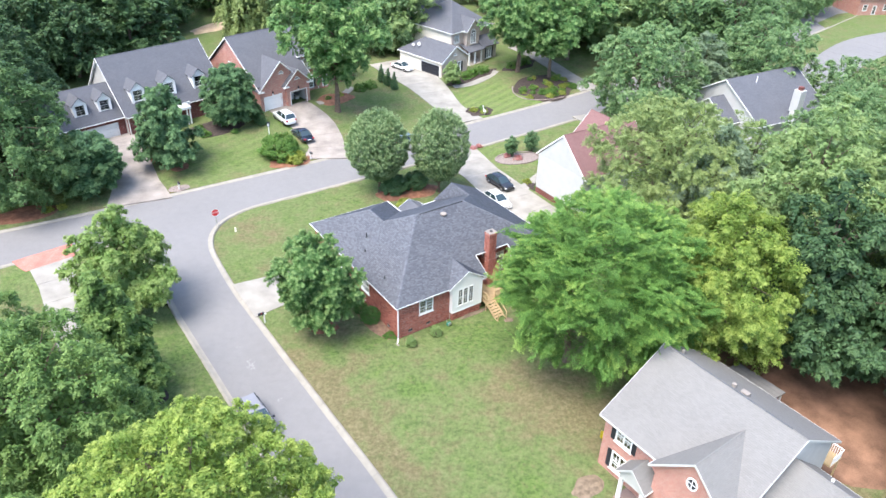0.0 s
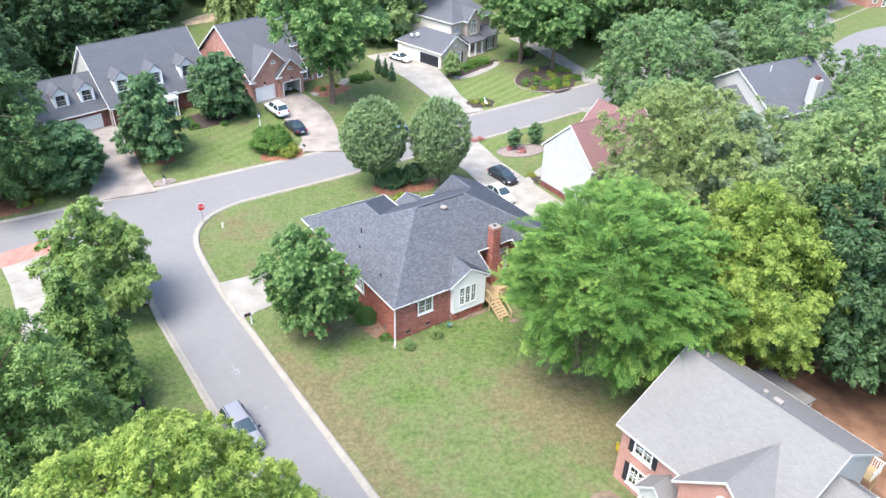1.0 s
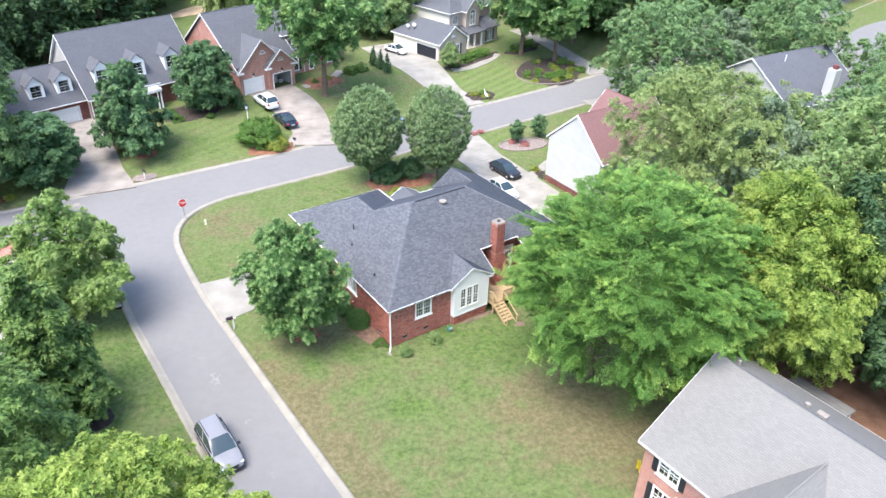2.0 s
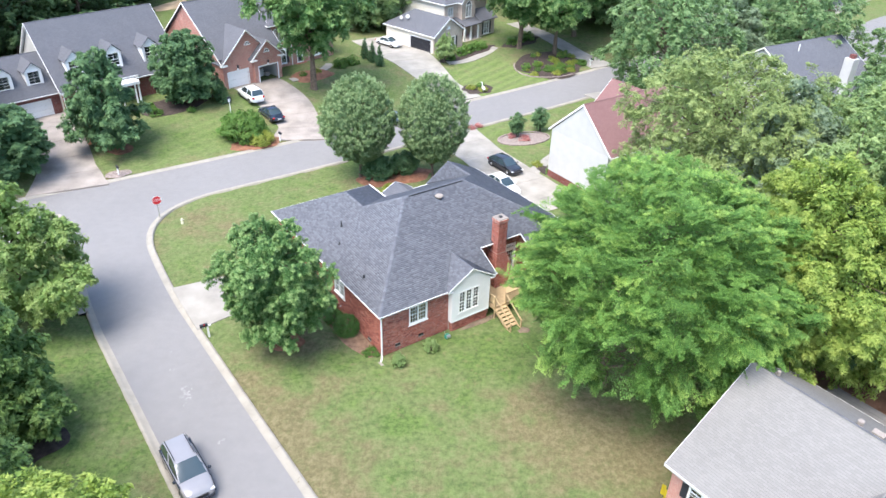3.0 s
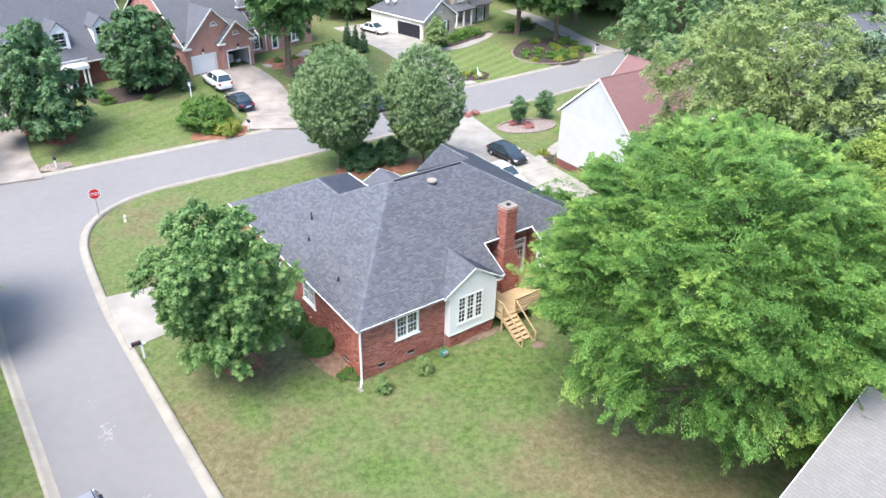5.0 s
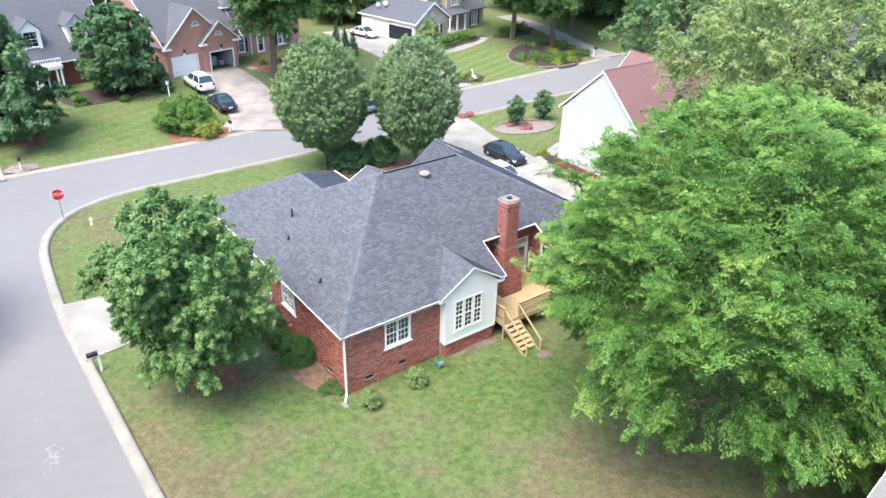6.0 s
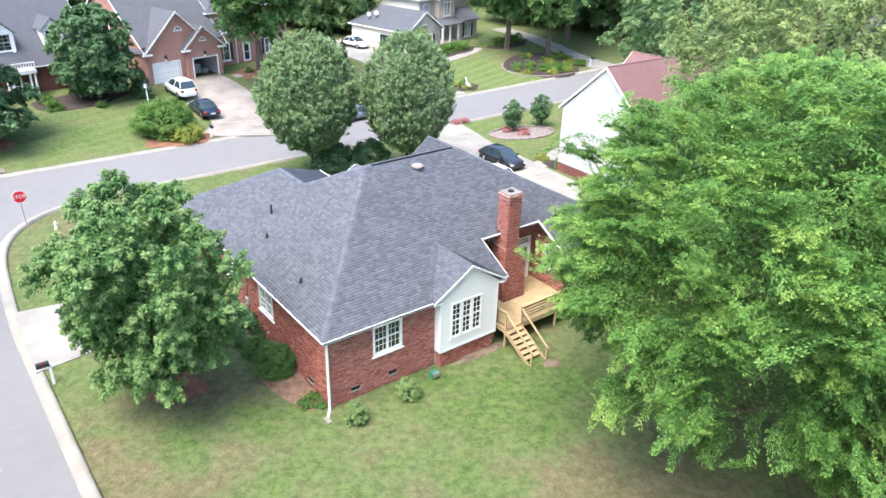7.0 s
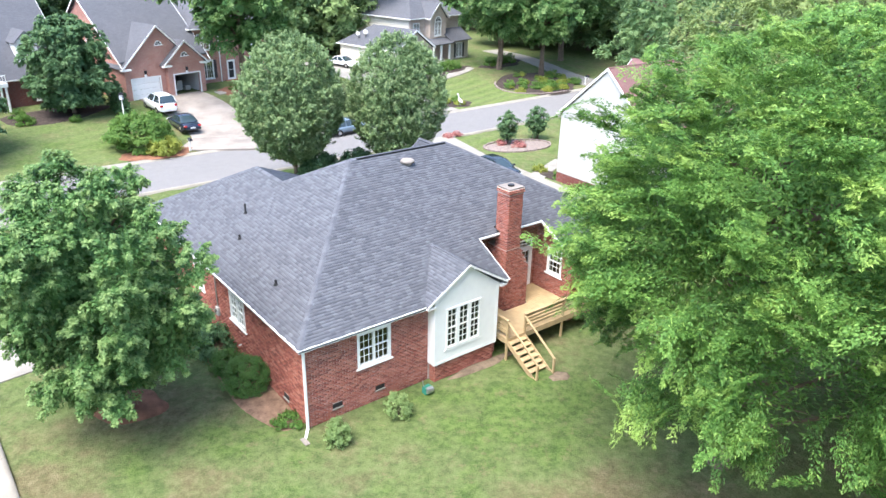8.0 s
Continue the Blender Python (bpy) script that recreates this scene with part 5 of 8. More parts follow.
    part("vent_sill", boxes((-0.07, -0.02, 1.57, 2.08, 0.44, 0.496)), CONCRETE, cv)
    # bay with white gable
    ops = [(6.52 + k * 0.645, 7.12 + k * 0.645, 1.68, 3.62) for k in range(3)]
    bay = wall(H, "u", -0.47, 5.85, 9.45, 1.02, 4.08, WHITE, ops, thick=0.12, name="bay")
    tagged(bay, "white panelled bay with three tall windows")
    part("bay_side", boxes((5.85, 5.95, -0.35, -0.004, 1.02, 3.86), (9.35, 9.45, -0.35, -0.004, 1.02, 3.86), (5.95, 9.35, -0.35, -0.004, 1.02, 1.12)), WHITE, bay)
    # black board added behind the glass to stand for the unlit room
    part("dark_backing", boxes((5.96, 9.34, -0.06, -0.01, 1.14, 3.9)), DARK, bay)
    t = bmesh.new()
    slab(t, [(5.85, -0.47, 4.08), (9.45, -0.47, 4.08), (7.65, -0.47, 5.36)], (0, 0.3, 0))
    part("gable", t, WHITE, bay)
    part("bay_base", boxes((5.95, 9.35, -0.38, -0.03, Z0, 1.02)), BRICK, bay)
    for o in ops:
        window(bay, "u", -0.47, *o, -1, 2, 6, 1, 0.06, sill=False, panes=True)
    part("window_apron", boxes((6.42, 8.5, -0.51, -0.47, 1.58, 1.65)), WHITE, bay)
    for u0, u1, z0, z1 in ((5.85, 5.97, 1.02, 4.1), (9.33, 9.45, 1.02, 4.1), (5.97, 9.33, 1.02, 1.14)):
        part("corner_board", boxes((u0, u1, -0.49, -0.472, z0, z1)), WHITE, bay)
    zr, ze, pk, el, er = 5.46, 4.1, 7.62, 5.45, 9.82
    vr, ve = (zr - 4.05) / 0.54 - 0.42, (ze - 4.05) / 0.54 - 0.42
    br = bmesh.new()
    slab(br, [(el, -0.6, ze), (pk, -0.6, zr), (pk, vr, zr), (el, ve, ze)], (0, 0, -0.1))
    slab(br, [(pk, -0.6, zr), (er, -0.6, ze), (er, ve, ze), (pk, vr, zr)], (0, 0, -0.1))
    bayroof = part("bay_roof", br, SHINGLE_FAR, H)
    V1, F1 = shingles_on([(el, -0.6, ze), (el, ve, ze), (pk, vr, zr), (pk, -0.6, zr)], (0, 1), rng)
    V2, F2 = shingles_on([(er, -0.6, ze), (er, ve, ze), (pk, vr, zr), (pk, -0.6, zr)], (0, 1), rng)
    array_part("shingles", np.vstack([V1, V2]), np.vstack([F1, F2 + len(V1)]), SHINGLE, bayroof)
    tr = bmesh.new()
    slab(tr, [(el - 0.03, -0.6, ze + 0.02), (pk, -0.6, zr + 0.03), (pk, -0.63, zr + 0.03), (el - 0.03, -0.63, ze + 0.02)], (0, 0, -0.11))
    tr2 = bmesh.new()
    slab(tr2, [(pk, -0.6, zr + 0.03), (er + 0.03, -0.6, ze + 0.02), (er + 0.03, -0.63, ze + 0.02), (pk, -0.63, zr + 0.03)], (0, 0, -0.11))
    box(tr2, 9.45, er + 0.03, -0.6, -0.02, ze - 0.2, ze - 0.1)
    box(tr, el - 0.03, 5.85, -0.6, -0.47, ze - 0.18, ze - 0.1)
    part("rake_board", tr, WHITE, bayroof, "white rake board")
    part("rake_board", tr2, WHITE, bayroof, "white rake board")
    part("ridge_cap", boxes((pk - 0.05, pk + 0.05, -0.57, vr - 0.3, zr - 0.05, zr + 0.03)), SHINGLE, bayroof)
    # chimney: a wide foot with a sloping shoulder, a narrow stack, a corbelled head
    stack = boxes((11.42, 12.95, 1.25, 2.6, Z0, 3.3), (11.42, 12.3, 1.25, 2.05, 4.5, 7.3), (11.38, 12.34, 1.21, 2.09, 7.3, 7.48))
    slab(stack, [(11.42, 1.25, 3.3), (12.95, 1.25, 3.3), (12.3, 1.25, 4.5), (11.42, 1.25, 4.5)], (0, 1.35, 0))
    ch = part("chimney", stack, MORTAR, H, "red brick chimney stack")
    part("chimney_crown", boxes((11.4, 12.32, 1.23, 2.07, 7.48, 7.55)), OLD_CONCRETE, ch)
    part("flue", bar(bmesh.new(), (11.86, 1.65, 7.55), (11.86, 1.65, 7.62), 0.16, sides=10), DARK, ch)
    part("flashing", boxes((11.34, 11.41, 1.8, 2.5, 5.2, 5.34), (11.36, 12.36, 2.06, 2.12, 5.3, 5.5)), DARK, ch, "dark lead flashing")
    # downspouts
    ds = bmesh.new()
    box(ds, -0.13, -0.04, -0.13, -0.04, 0.15, 3.88)
    beam(ds, (-0.1, -0.1, 0.2), (-0.45, -0.55, 0.06), 0.1, 0.08)
    part("downspout", ds, WHITE, H, "white corner downspout")
    part("splash_block", boxes((-0.62, -0.42, -0.9, -0.45, -0.05, 0.16)), OLD_CONCRETE, H)
    part("downspout", boxes((9.52, 9.6, -0.12, -0.03, 0.1, 3.9)), BRICK_DARK, H)
    # roof vents and pipes
    dome = bmesh.new()
    bmesh.ops.create_uvsphere(dome, u_segments=14, v_segments=8, radius=0.36, matrix=Matrix.LocRotScale((9.4, 6.55, fr(0, 6.55) + 0.12), None, (1, 1, 0.42)))
    bar(dome, (9.4, 6.55, fr(0, 6.55) - 0.1), (9.4, 6.55, fr(0, 6.55) + 0.12), 0.22, sides=12)
    part("roof_vent", dome, OLD_CONCRETE, H, "round grey metal roof vent", smooth=True)
    for u, v, h in ((2.25, 10.0, 0.5), (1.25, 8.5, 0.25), (0.75, 3.75, 0.25)):
        p = bmesh.new()
        zz = le(u, 0)
        bar(p, (u, v, zz - 0.1), (u, v, zz + h), 0.05, sides=8)
        bar(p, (u, v, zz), (u, v, zz + 0.12), 0.12, 0.06, sides=8)
        part("vent_pipe", p, DARK, H)
    # entry gable between the wings
    gable_roof(H, "v", 13.0, 16.0, 9.5, 12.6, 4.02, 4.85, SHINGLE_FAR, trim=WHITE, name="entry_roof")
    # electric meter and water tap on the side wall
    meter = part("meter_box", boxes((-0.16, -0.02, 8.6, 8.86, 1.35, 1.8), bevel=0.02), SIDING, H, "pale grey electric meter box")
    part("conduit", bar(bmesh.new(), (-0.07, 8.73, 1.8), (-0.07, 8.73, 3.85), 0.03, sides=8), STEEL, meter)
    part("meter_dial", bar(bmesh.new(), (-0.165, 8.73, 1.62), (-0.24, 8.73, 1.62), 0.09, sides=12), GLASS, meter)
    part("water_tap", bar(bmesh.new(), (-0.02, 6.3, 0.9), (-0.14, 6.3, 0.86), 0.04, sides=8), SIDING, H)
    # brickwork
    lay_bricks(front_wall, "u", 0.0, -1, brick_rows(0.0, 9.8, Z0, E, [*FRONT_OPS, (5.86, 9.44, -1.0, 5.0)]), singles=300)
    lay_bricks(side_wall, "v", 0.0, -1, brick_rows(0.0, 17.45, Z0, E, SIDE_OPS))
    lay_bricks(recess_wall, "v", 9.8, 1, brick_rows(0.25, 2.6, 1.25, 5.3, top=lambda v: 4.0 + 0.54 * (v + 0.2)))
    lay_bricks(porch_wall, "u", 2.6, -1, brick_rows(9.8, 14.8, 1.25, 5.5, [(13.5, 14.5, 1.35, 3.95)]))
    lay_bricks(porch_side, "v", 14.8, -1, brick_rows(0.0, 2.6, 0.2, 5.4, PORCH_OPS, top=lambda v: 4.0 + 0.54 * (v + 0.2)))
    lay_bricks(east_wall, "u", 0.0, -1, brick_rows(14.8, 19.8, Z0, E))
    shoulder = lambda u: 4.5 - (u - 12.3) * 1.2 / 0.65 if u > 12.3 else 9.0
    lay_bricks(ch, "u", 1.25, -1, brick_rows(11.42, 12.95, Z0, 4.5, top=shoulder))
    lay_bricks(ch, "v", 11.42, -1, brick_rows(1.25, 2.6, Z0, 4.5))
    lay_bricks(ch, "u", 1.25, -1, brick_rows(11.42, 12.3, 4.5, 7.3))
    lay_bricks(ch, "v", 11.42, -1, brick_rows(1.25, 2.05, 4.5, 7.3))
    lay_bricks(ch, "u", 1.21, -1, brick_rows(11.38, 12.34, 7.3, 7.48))
    lay_bricks(ch, "v", 11.38, -1, brick_rows(1.21, 2.09, 7.3, 7.48))
    lay_bricks(bay, "u", -0.38, -1, brick_rows(5.95, 9.35, Z0, 1.02))
    # deck and stairs
    D = thing("timber_deck", H.matrix_basis.copy(), "new pale timber deck with railings and open stairs", "deck")
    for k in range(24):
        v = -0.95 + k * 0.148
        u1 = 15.9 if v < 0.0 else 14.75
        u0 = 9.7 if v < -0.14 else 9.85
        rows = [(u0, u1, v, v + 0.14, 1.24, 1.28)] if v < 1.05 else [(u0, 11.38, v, v + 0.14, 1.24, 1.28), (13.0, u1, v, v + 0.14, 1.24, 1.28)]
        for r in rows:
            part("board", boxes(r), LUMBER, D)
    for q in ((9.7, 15.9, -0.95, -0.9), (9.7, 9.75, -0.9, -0.02), (15.85, 15.9, -0.9, -0.02)):
        part("joist", boxes((*q, 1.0, 1.235)), LUMBER, D)
    for u, v in ((9.76, -0.9), (10.86, -0.9), (13.4, -0.9), (15.82, -0.9)):
        part("post", boxes((u - 0.045, u + 0.045, v - 0.045, v + 0.045, -0.1, 2.2)), LUMBER, D)
    part("post", boxes((9.72, 9.8, -0.12, -0.04, 1.0, 2.2)), LUMBER, D)
    for zz in (1.5, 1.68, 1.86, 2.04):
        part("rail", boxes((9.74, 9.78, -0.9, -0.08, zz, zz + 0.14)), LUMBER, D)
        part("rail", boxes((10.86, 15.85, -0.92, -0.88, zz, zz + 0.1)), LUMBER, D)
    for q in ((9.68, 9.84, -0.95, -0.04), (10.8, 15.9, -0.98, -0.84)):
        part("handrail", boxes((*q, 2.2, 2.24)), LUMBER, D)
    for k in range(7):
        zz, v = 1.06 - 0.165 * k, -1.2 - 0.27 * k
        part("tread", boxes((9.7, 10.82, v, v + 0.28, zz, zz + 0.04)), LUMBER, D)
    for u in (9.72, 10.8):
        st = bmesh.new()
        beam(st, (u, -0.95, 1.12), (u, -3.05, -0.12), 0.04, 0.24)
        part("stringer", st, LUMBER, D)
    for u in (9.74, 10.78):
        hr = bmesh.new()
        beam(hr, (u, -0.95, 2.15), (u, -3.0, 0.85), 0.09, 0.05)
        part("stair_rail", hr, LUMBER, D)
        part("newel_post", boxes((u - 0.045, u + 0.045, -3.0, -2.91, -0.05, 0.9)), LUMBER, D)
    return H


main_house()


# ---- the other houses ----
def shutters(parent, axis, at, a0, a1, z0, z1, out, mat=None, w=0.38):
    for p0, p1 in ((a0 - w - 0.06, a0 - 0.06), (a1 + 0.06, a1 + w + 0.06)):
        bm = bmesh.new()
        lo, hi = sorted((at + out * 0.005, at + out * 0.05))
        n = 9
        for k in range(n):
            za, zb = z0 + (z1 - z0) * k / n, z0 + (z1 - z0) * (k + 0.86) / n
            box(bm, p0, p1, lo, hi, za, zb) if axis == "u" else box(bm, lo, hi, p0, p1, za, zb)
        part("shutter", bm, mat or BLACK_PAINT, parent, "dark louvred shutter")


def garage_door(parent, axis, at, a0, a1, z0, z1, out, mat, frame_mat=None):
    fr = bmesh.new()

    def put(b, p0, p1, q0, q1, d0, d1):
        lo, hi = sorted((at + out * d0, at + out * d1))
        box(b, p0, p1, lo, hi, q0, q1) if axis == "u" else box(b, lo, hi, p0, p1, q0, q1)

    put(fr, a0 - 0.14, a0, z0, z1 + 0.14, -0.15, 0.04)
    put(fr, a1, a1 + 0.14, z0, z1 + 0.14, -0.15, 0.04)
    put(fr, a0, a1, z1, z1 + 0.14, -0.15, 0.04)
    door = part("garage_door", fr, frame_mat or WHITE, parent, "panelled garage door with trim")
    if mat:
        for k in range(4):
            q0 = z0 + (z1 - z0) * k / 4
            pn = bmesh.new()
            put(pn, a0 + 0.005, a1 - 0.005, q0 + 0.01, q0 + (z1 - z0) / 4 - 0.01, -0.12, -0.08)
            n = max(2, round((a1 - a0) / 0.6))
            for i in range(n):
                p0 = a0 + (a1 - a0) * (i + 0.12) / n
                put(pn, p0, p0 + (a1 - a0) * 0.76 / n, q0 + 0.09, q0 + (z1 - z0) / 4 - 0.09, -0.08, -0.06)
            part("panel", pn, mat, door)
    return door


def dormer(parent, axis, a, front, z0, w, h, depth, wall_mat, roof_mat, out=-1):
    """A gabled window house on a slope that faces -v."""
    d = part("dormer", boxes((a - w / 2, a - w / 2 + 0.3, front, front + depth, z0, z0 + h), (a + w / 2 - 0.3, a + w / 2, front, front + depth, z0, z0 + h),
                             (a - w / 2 + 0.3, a + w / 2 - 0.3, front + 0.1, front + depth, z0, z0 + 0.3), (a - w / 2 + 0.3, a + w / 2 - 0.3, front, front + 0.2, z0 + h - 0.15, z0 + h)), wall_mat, parent, "white dormer with a gable")
    t = bmesh.new()
    slab(t, [(a - w / 2, front, z0 + h), (a + w / 2, front, z0 + h), (a, front, z0 + h + w * 0.48)], (0, 0.15, 0))
    part("gable", t, wall_mat, d)
    r = bmesh.new()
    zr, ze, o = z0 + h + w * 0.55, z0 + h - 0.06, 0.2
    slab(r, [(a - w / 2 - o, front - 0.2, ze), (a, front - 0.2, zr), (a, front + depth * 1.6, zr), (a - w / 2 - o, front + depth * 1.6, ze)], (0, 0, -0.08))
    slab(r, [(a, front - 0.2, zr), (a + w / 2 + o, front - 0.2, ze), (a + w / 2 + o, front + depth * 1.6, ze), (a, front + depth * 1.6, zr)], (0, 0, -0.08))
    part("dormer_roof", r, roof_mat, d)
    window(d, "u", front + 0.08, a - w / 2 + 0.28, a + w / 2 - 0.28, z0 + 0.25, z0 + h - 0.12, -1, 2, 4, 1, 0.07, sill=False)
    return d


def left_house():
    H = thing("brick_house", frame_at(-44.3, 96.6, 45, 1.1), "dark red brick house with a steep slate roof and white dormers", "house")
    E, R, D, L = 3.1, 10.1, 13.0, 15.5
    wall(H, "u", 0, 0, L, -0.6, E, BRICK_DARK, [(11.9, 13.4, 0.7, 2.6), (2.4, 3.9, 0.7, 2.6), (6.9, 7.9, 0.1, 2.3)])
    wall(H, "v", 0, 0.25, D, -0.6, E, SIDING, gable=(D / 2, R - 0.3))
    wall(H, "v", L, 0.25, D, -0.6, E, BRICK_DARK, inward=-1, gable=(D / 2, R - 0.3))
    wall(H, "u", D, 0.25, L - 0.25, -0.6, E, BRICK_DARK, inward=-1)
    gable_roof(H, "u", -0.3, L + 0.3, -0.4, D + 0.4, E - 0.05, R, SHINGLE_FAR, trim=WHITE)
    for a in (11.9, 2.4):
        window(H, "u", 0, a, a + 1.5, 0.7, 2.6, -1, 3, 4, 2)
        shutters(H, "u", 0, a, a + 1.5, 0.7, 2.6, -1)
    window(H, "u", 0, 6.9, 7.9, 0.1, 2.3, -1, 2, 4, 1, 0.12, sill=False, name="entry_door")
    for a in (2.6, 7.4, 12.2):
        dormer(H, "u", a, 0.9, 4.35, 2.0, 2.0, 1.9, WHITE, SHINGLE_FAR)
    # portico
    P = part("portico", boxes((5.9, 8.9, -2.0, -0.01, 2.7, 3.05)), WHITE, H, "white columned portico")
    part("porch_floor", boxes((5.8, 9.0, -2.1, -0.01, -0.5, 0.05)), BRICK_DARK, H)
    for u in (6.1, 6.55, 8.25, 8.7):
        part("column", bar(bmesh.new(), (u, -1.8, 0.05), (u, -1.8, 2.7), 0.13, 0.11, 12), WHITE, P)
    rl = boxes((5.95, 8.85, -1.98, -1.9, 3.75, 3.85))
    for k in range(12):
        box(rl, 6.0 + k * 0.25, 6.05 + k * 0.25, -1.97, -1.91, 3.05, 3.75)
    part("balustrade", rl, WHITE, P)
    for k in range(4):
        part("step", boxes((6.4, 8.4, -2.4 - 0.3 * k, -2.1 - 0.3 * k, -0.6, -0.08 - 0.15 * k)), BRICK_DARK, H)
    part("downspout", boxes((0.05, 0.16, -0.12, -0.02, -0.4, E)), WHITE, H)
    # garage wing
    wall(H, "u", 1.0, -9.5, 0, -0.6, 3.0, BRICK_DARK, [(-6.4, -1.2, -0.05, 2.15)])
    wall(H, "v", -9.5, 1.25, 9, -0.6, 3.0, BRICK_DARK, gable=(5.0, 6.9))
    wall(H, "u", 9, -9.5, 0, -0.6, 3.0, BRICK_DARK, inward=-1)
    garage_door(H, "u", 1.0, -6.4, -1.2, -0.05, 2.15, -1, WHITE)
    gable_roof(H, "u", -9.8, 0.0, 0.6, 9.4, 2.95, 7.0, SHINGLE_FAR, trim=WHITE, name="garage_roof")
    for a in (-2.0, -5.4):
        dormer(H, "u", a, 1.8, 3.85, 1.9, 1.9, 1.8, WHITE, SHINGLE_FAR)
    return H


def fan_light(parent, a, at, z, r=0.42):
    bm = bmesh.new()
    n = 8
    for k in range(n):
        t0, t1 = math.pi * k / n, math.pi * (k + 1) / n
        slab(bm, [(a + r * math.cos(t0), at - 0.04, z + r * math.sin(t0)), (a + r * math.cos(t1), at - 0.04, z + r * math.sin(t1)), (a + r * 0.8 * math.cos(t1), at - 0.04, z + r * 0.8 * math.sin(t1)), (a + r * 0.8 * math.cos(t0), at - 0.04, z + r * 0.8 * math.sin(t0))], (0, 0.06, 0))
    for k in (2, 4, 6):
        beam(bm, (a, at - 0.02, z), (a + r * math.cos(math.pi * k / n), at - 0.02, z + r * math.sin(math.pi * k / n)), 0.03, 0.04)
    box(bm, a - r - 0.08, a + r + 0.08, at - 0.1, at, z - 0.1, z)
    f = part("fan_window", bm, WHITE, parent, "white half-round attic window")
    g = bmesh.new()
    pts = [(a + r * 0.8 * math.cos(math.pi * k / n), at - 0.012, z + r * 0.8 * math.sin(math.pi * k / n)) for k in range(n + 1)]
    slab(g, pts, (0, 0.01, 0))
    part("pane", g, BLACK_PAINT, f)


def brick_two_storey():
    H = thing("brick_house", frame_at(-27.4, 106.6, 46, 1.3), "two-storey pink-red brick house with front gables and a double garage", "house")
    E, R = 3.5, 10.2
    B = BRICK_PINK
    wall(H, "u", 0, 0, 4.5, -0.5, E, B, [(0.7, 3.8, 0.0, 2.2)], gable=None)
    wall(H, "u", -0.6, 4.5, 8.9, -0.5, E, B, [(5.2, 8.2, 0.0, 2.25)])
    wall(H, "v", 4.5, -0.35, 0.0, -0.5, E, B, thick=0.2)
    wall(H, "v", 8.9, -0.35, 3.0, -0.5, E, B, inward=-1)
    wall(H, "u", 3.0, 8.9, 9.7, -0.5, E, B)
    wall(H, "v", 0, 0.25, 16.0, -0.5, E, B, [(7.2, 8.3, 3.4, 3.5)], gable=(8.0, R - 0.3))
    window(H, "v", 0, 7.4, 8.4, 4.6, 6.3, -1, 2, 4, 1, 0.1)
    wall(H, "u", 16.0, 0.25, 20.0, -0.5, E, B, inward=-1)
    # steep main roof
    bm = bmesh.new()
    K = (R - E) / 8.4
    slab(bm, [(-0.3, 0.3, E + 0.7 * K), (9.9, 0.3, E + 0.7 * K), (9.9, 8.0, R), (-0.3, 8.0, R)], (0, 0, -0.15))
    slab(bm, [(-0.3, 16.4, E), (9.9, 16.4, E), (9.9, 8.0, R), (-0.3, 8.0, R)], (0, 0, -0.15))
    roof = part("roof", bm, SHINGLE_FAR, H, "slate grey shingles")
    for u in (-0.34, 9.9):
        for v in (-0.4, 16.4):
            tr = bmesh.new()
            slab(tr, [(u, v, E + 0.02), (u + 0.04, v, E + 0.02), (u + 0.04, 8.0, R + 0.02), (u, 8.0, R + 0.02)], (0, 0, -0.2))
            part("rake_board", tr, WHITE, roof, "white rake board")
    part("ridge_cap", bar(bmesh.new(), (-0.3, 8.0, R), (9.9, 8.0, R), 0.08), SHINGLE_FAR, roof)

    def front_gable(c, half, v, ze, zr, depth):
        t = bmesh.new()
        slab(t, [(c - half, v, ze), (c + half, v, ze), (c, v, zr - 0.15)], (0, 0.25, 0))
        g = part("gable", t, B, H)
        r = bmesh.new()
        slab(r, [(c - half - 0.3, v - 0.3, ze - 0.1), (c, v - 0.3, zr), (c, v + depth, zr), (c - half - 0.3, v + depth, ze - 0.1)], (0, 0, -0.12))
        slab(r, [(c, v - 0.3, zr), (c + half + 0.3, v - 0.3, ze - 0.1), (c + half + 0.3, v + depth, ze - 0.1), (c, v + depth, zr)], (0, 0, -0.12))
        part("gable_roof", r, SHINGLE_FAR, g)
        w = bmesh.new()
        w2 = bmesh.new()
        slab(w, [(c - half - 0.34, v - 0.3, ze - 0.08), (c, v - 0.3, zr + 0.03), (c, v - 0.36, zr + 0.03), (c - half - 0.34, v - 0.36, ze - 0.08)], (0, 0, -0.2))
        slab(w2, [(c, v - 0.3, zr + 0.03), (c + half + 0.34, v - 0.3, ze - 0.08), (c + half + 0.34, v - 0.36, ze - 0.08), (c, v - 0.36, zr + 0.03)], (0, 0, -0.2))
        box(w, c - half - 0.4, c - half + 0.6, v - 0.42, v, ze - 0.3, ze - 0.12)
        box(w2, c + half - 0.6, c + half + 0.4, v - 0.42, v, ze - 0.3, ze - 0.12)
        part("rake_board", w, WHITE, g, "white rake board with a return")
        part("rake_board", w2, WHITE, g, "white rake board with a return")

    front_gable(3.9, 3.9, 0.0, E, 7.5, 5.0)
    front_gable(6.6, 2.35, -0.6, E, 5.8, 3.4)
    fan_light(H, 4.1, 0.0, 5.5)
    fan_light(H, 6.6, -0.6, 4.2)
    garage_door(H, "u", 0, 0.7, 3.8, 0.0, 2.2, -1, WHITE)
    garage_door(H, "u", -0.6, 5.2, 8.2, 0.0, 2.25, -1, None)
    part("garage_floor", boxes((4.6, 8.6, -0.5, 7.0, -0.1, 0.0)), CONCRETE, H)
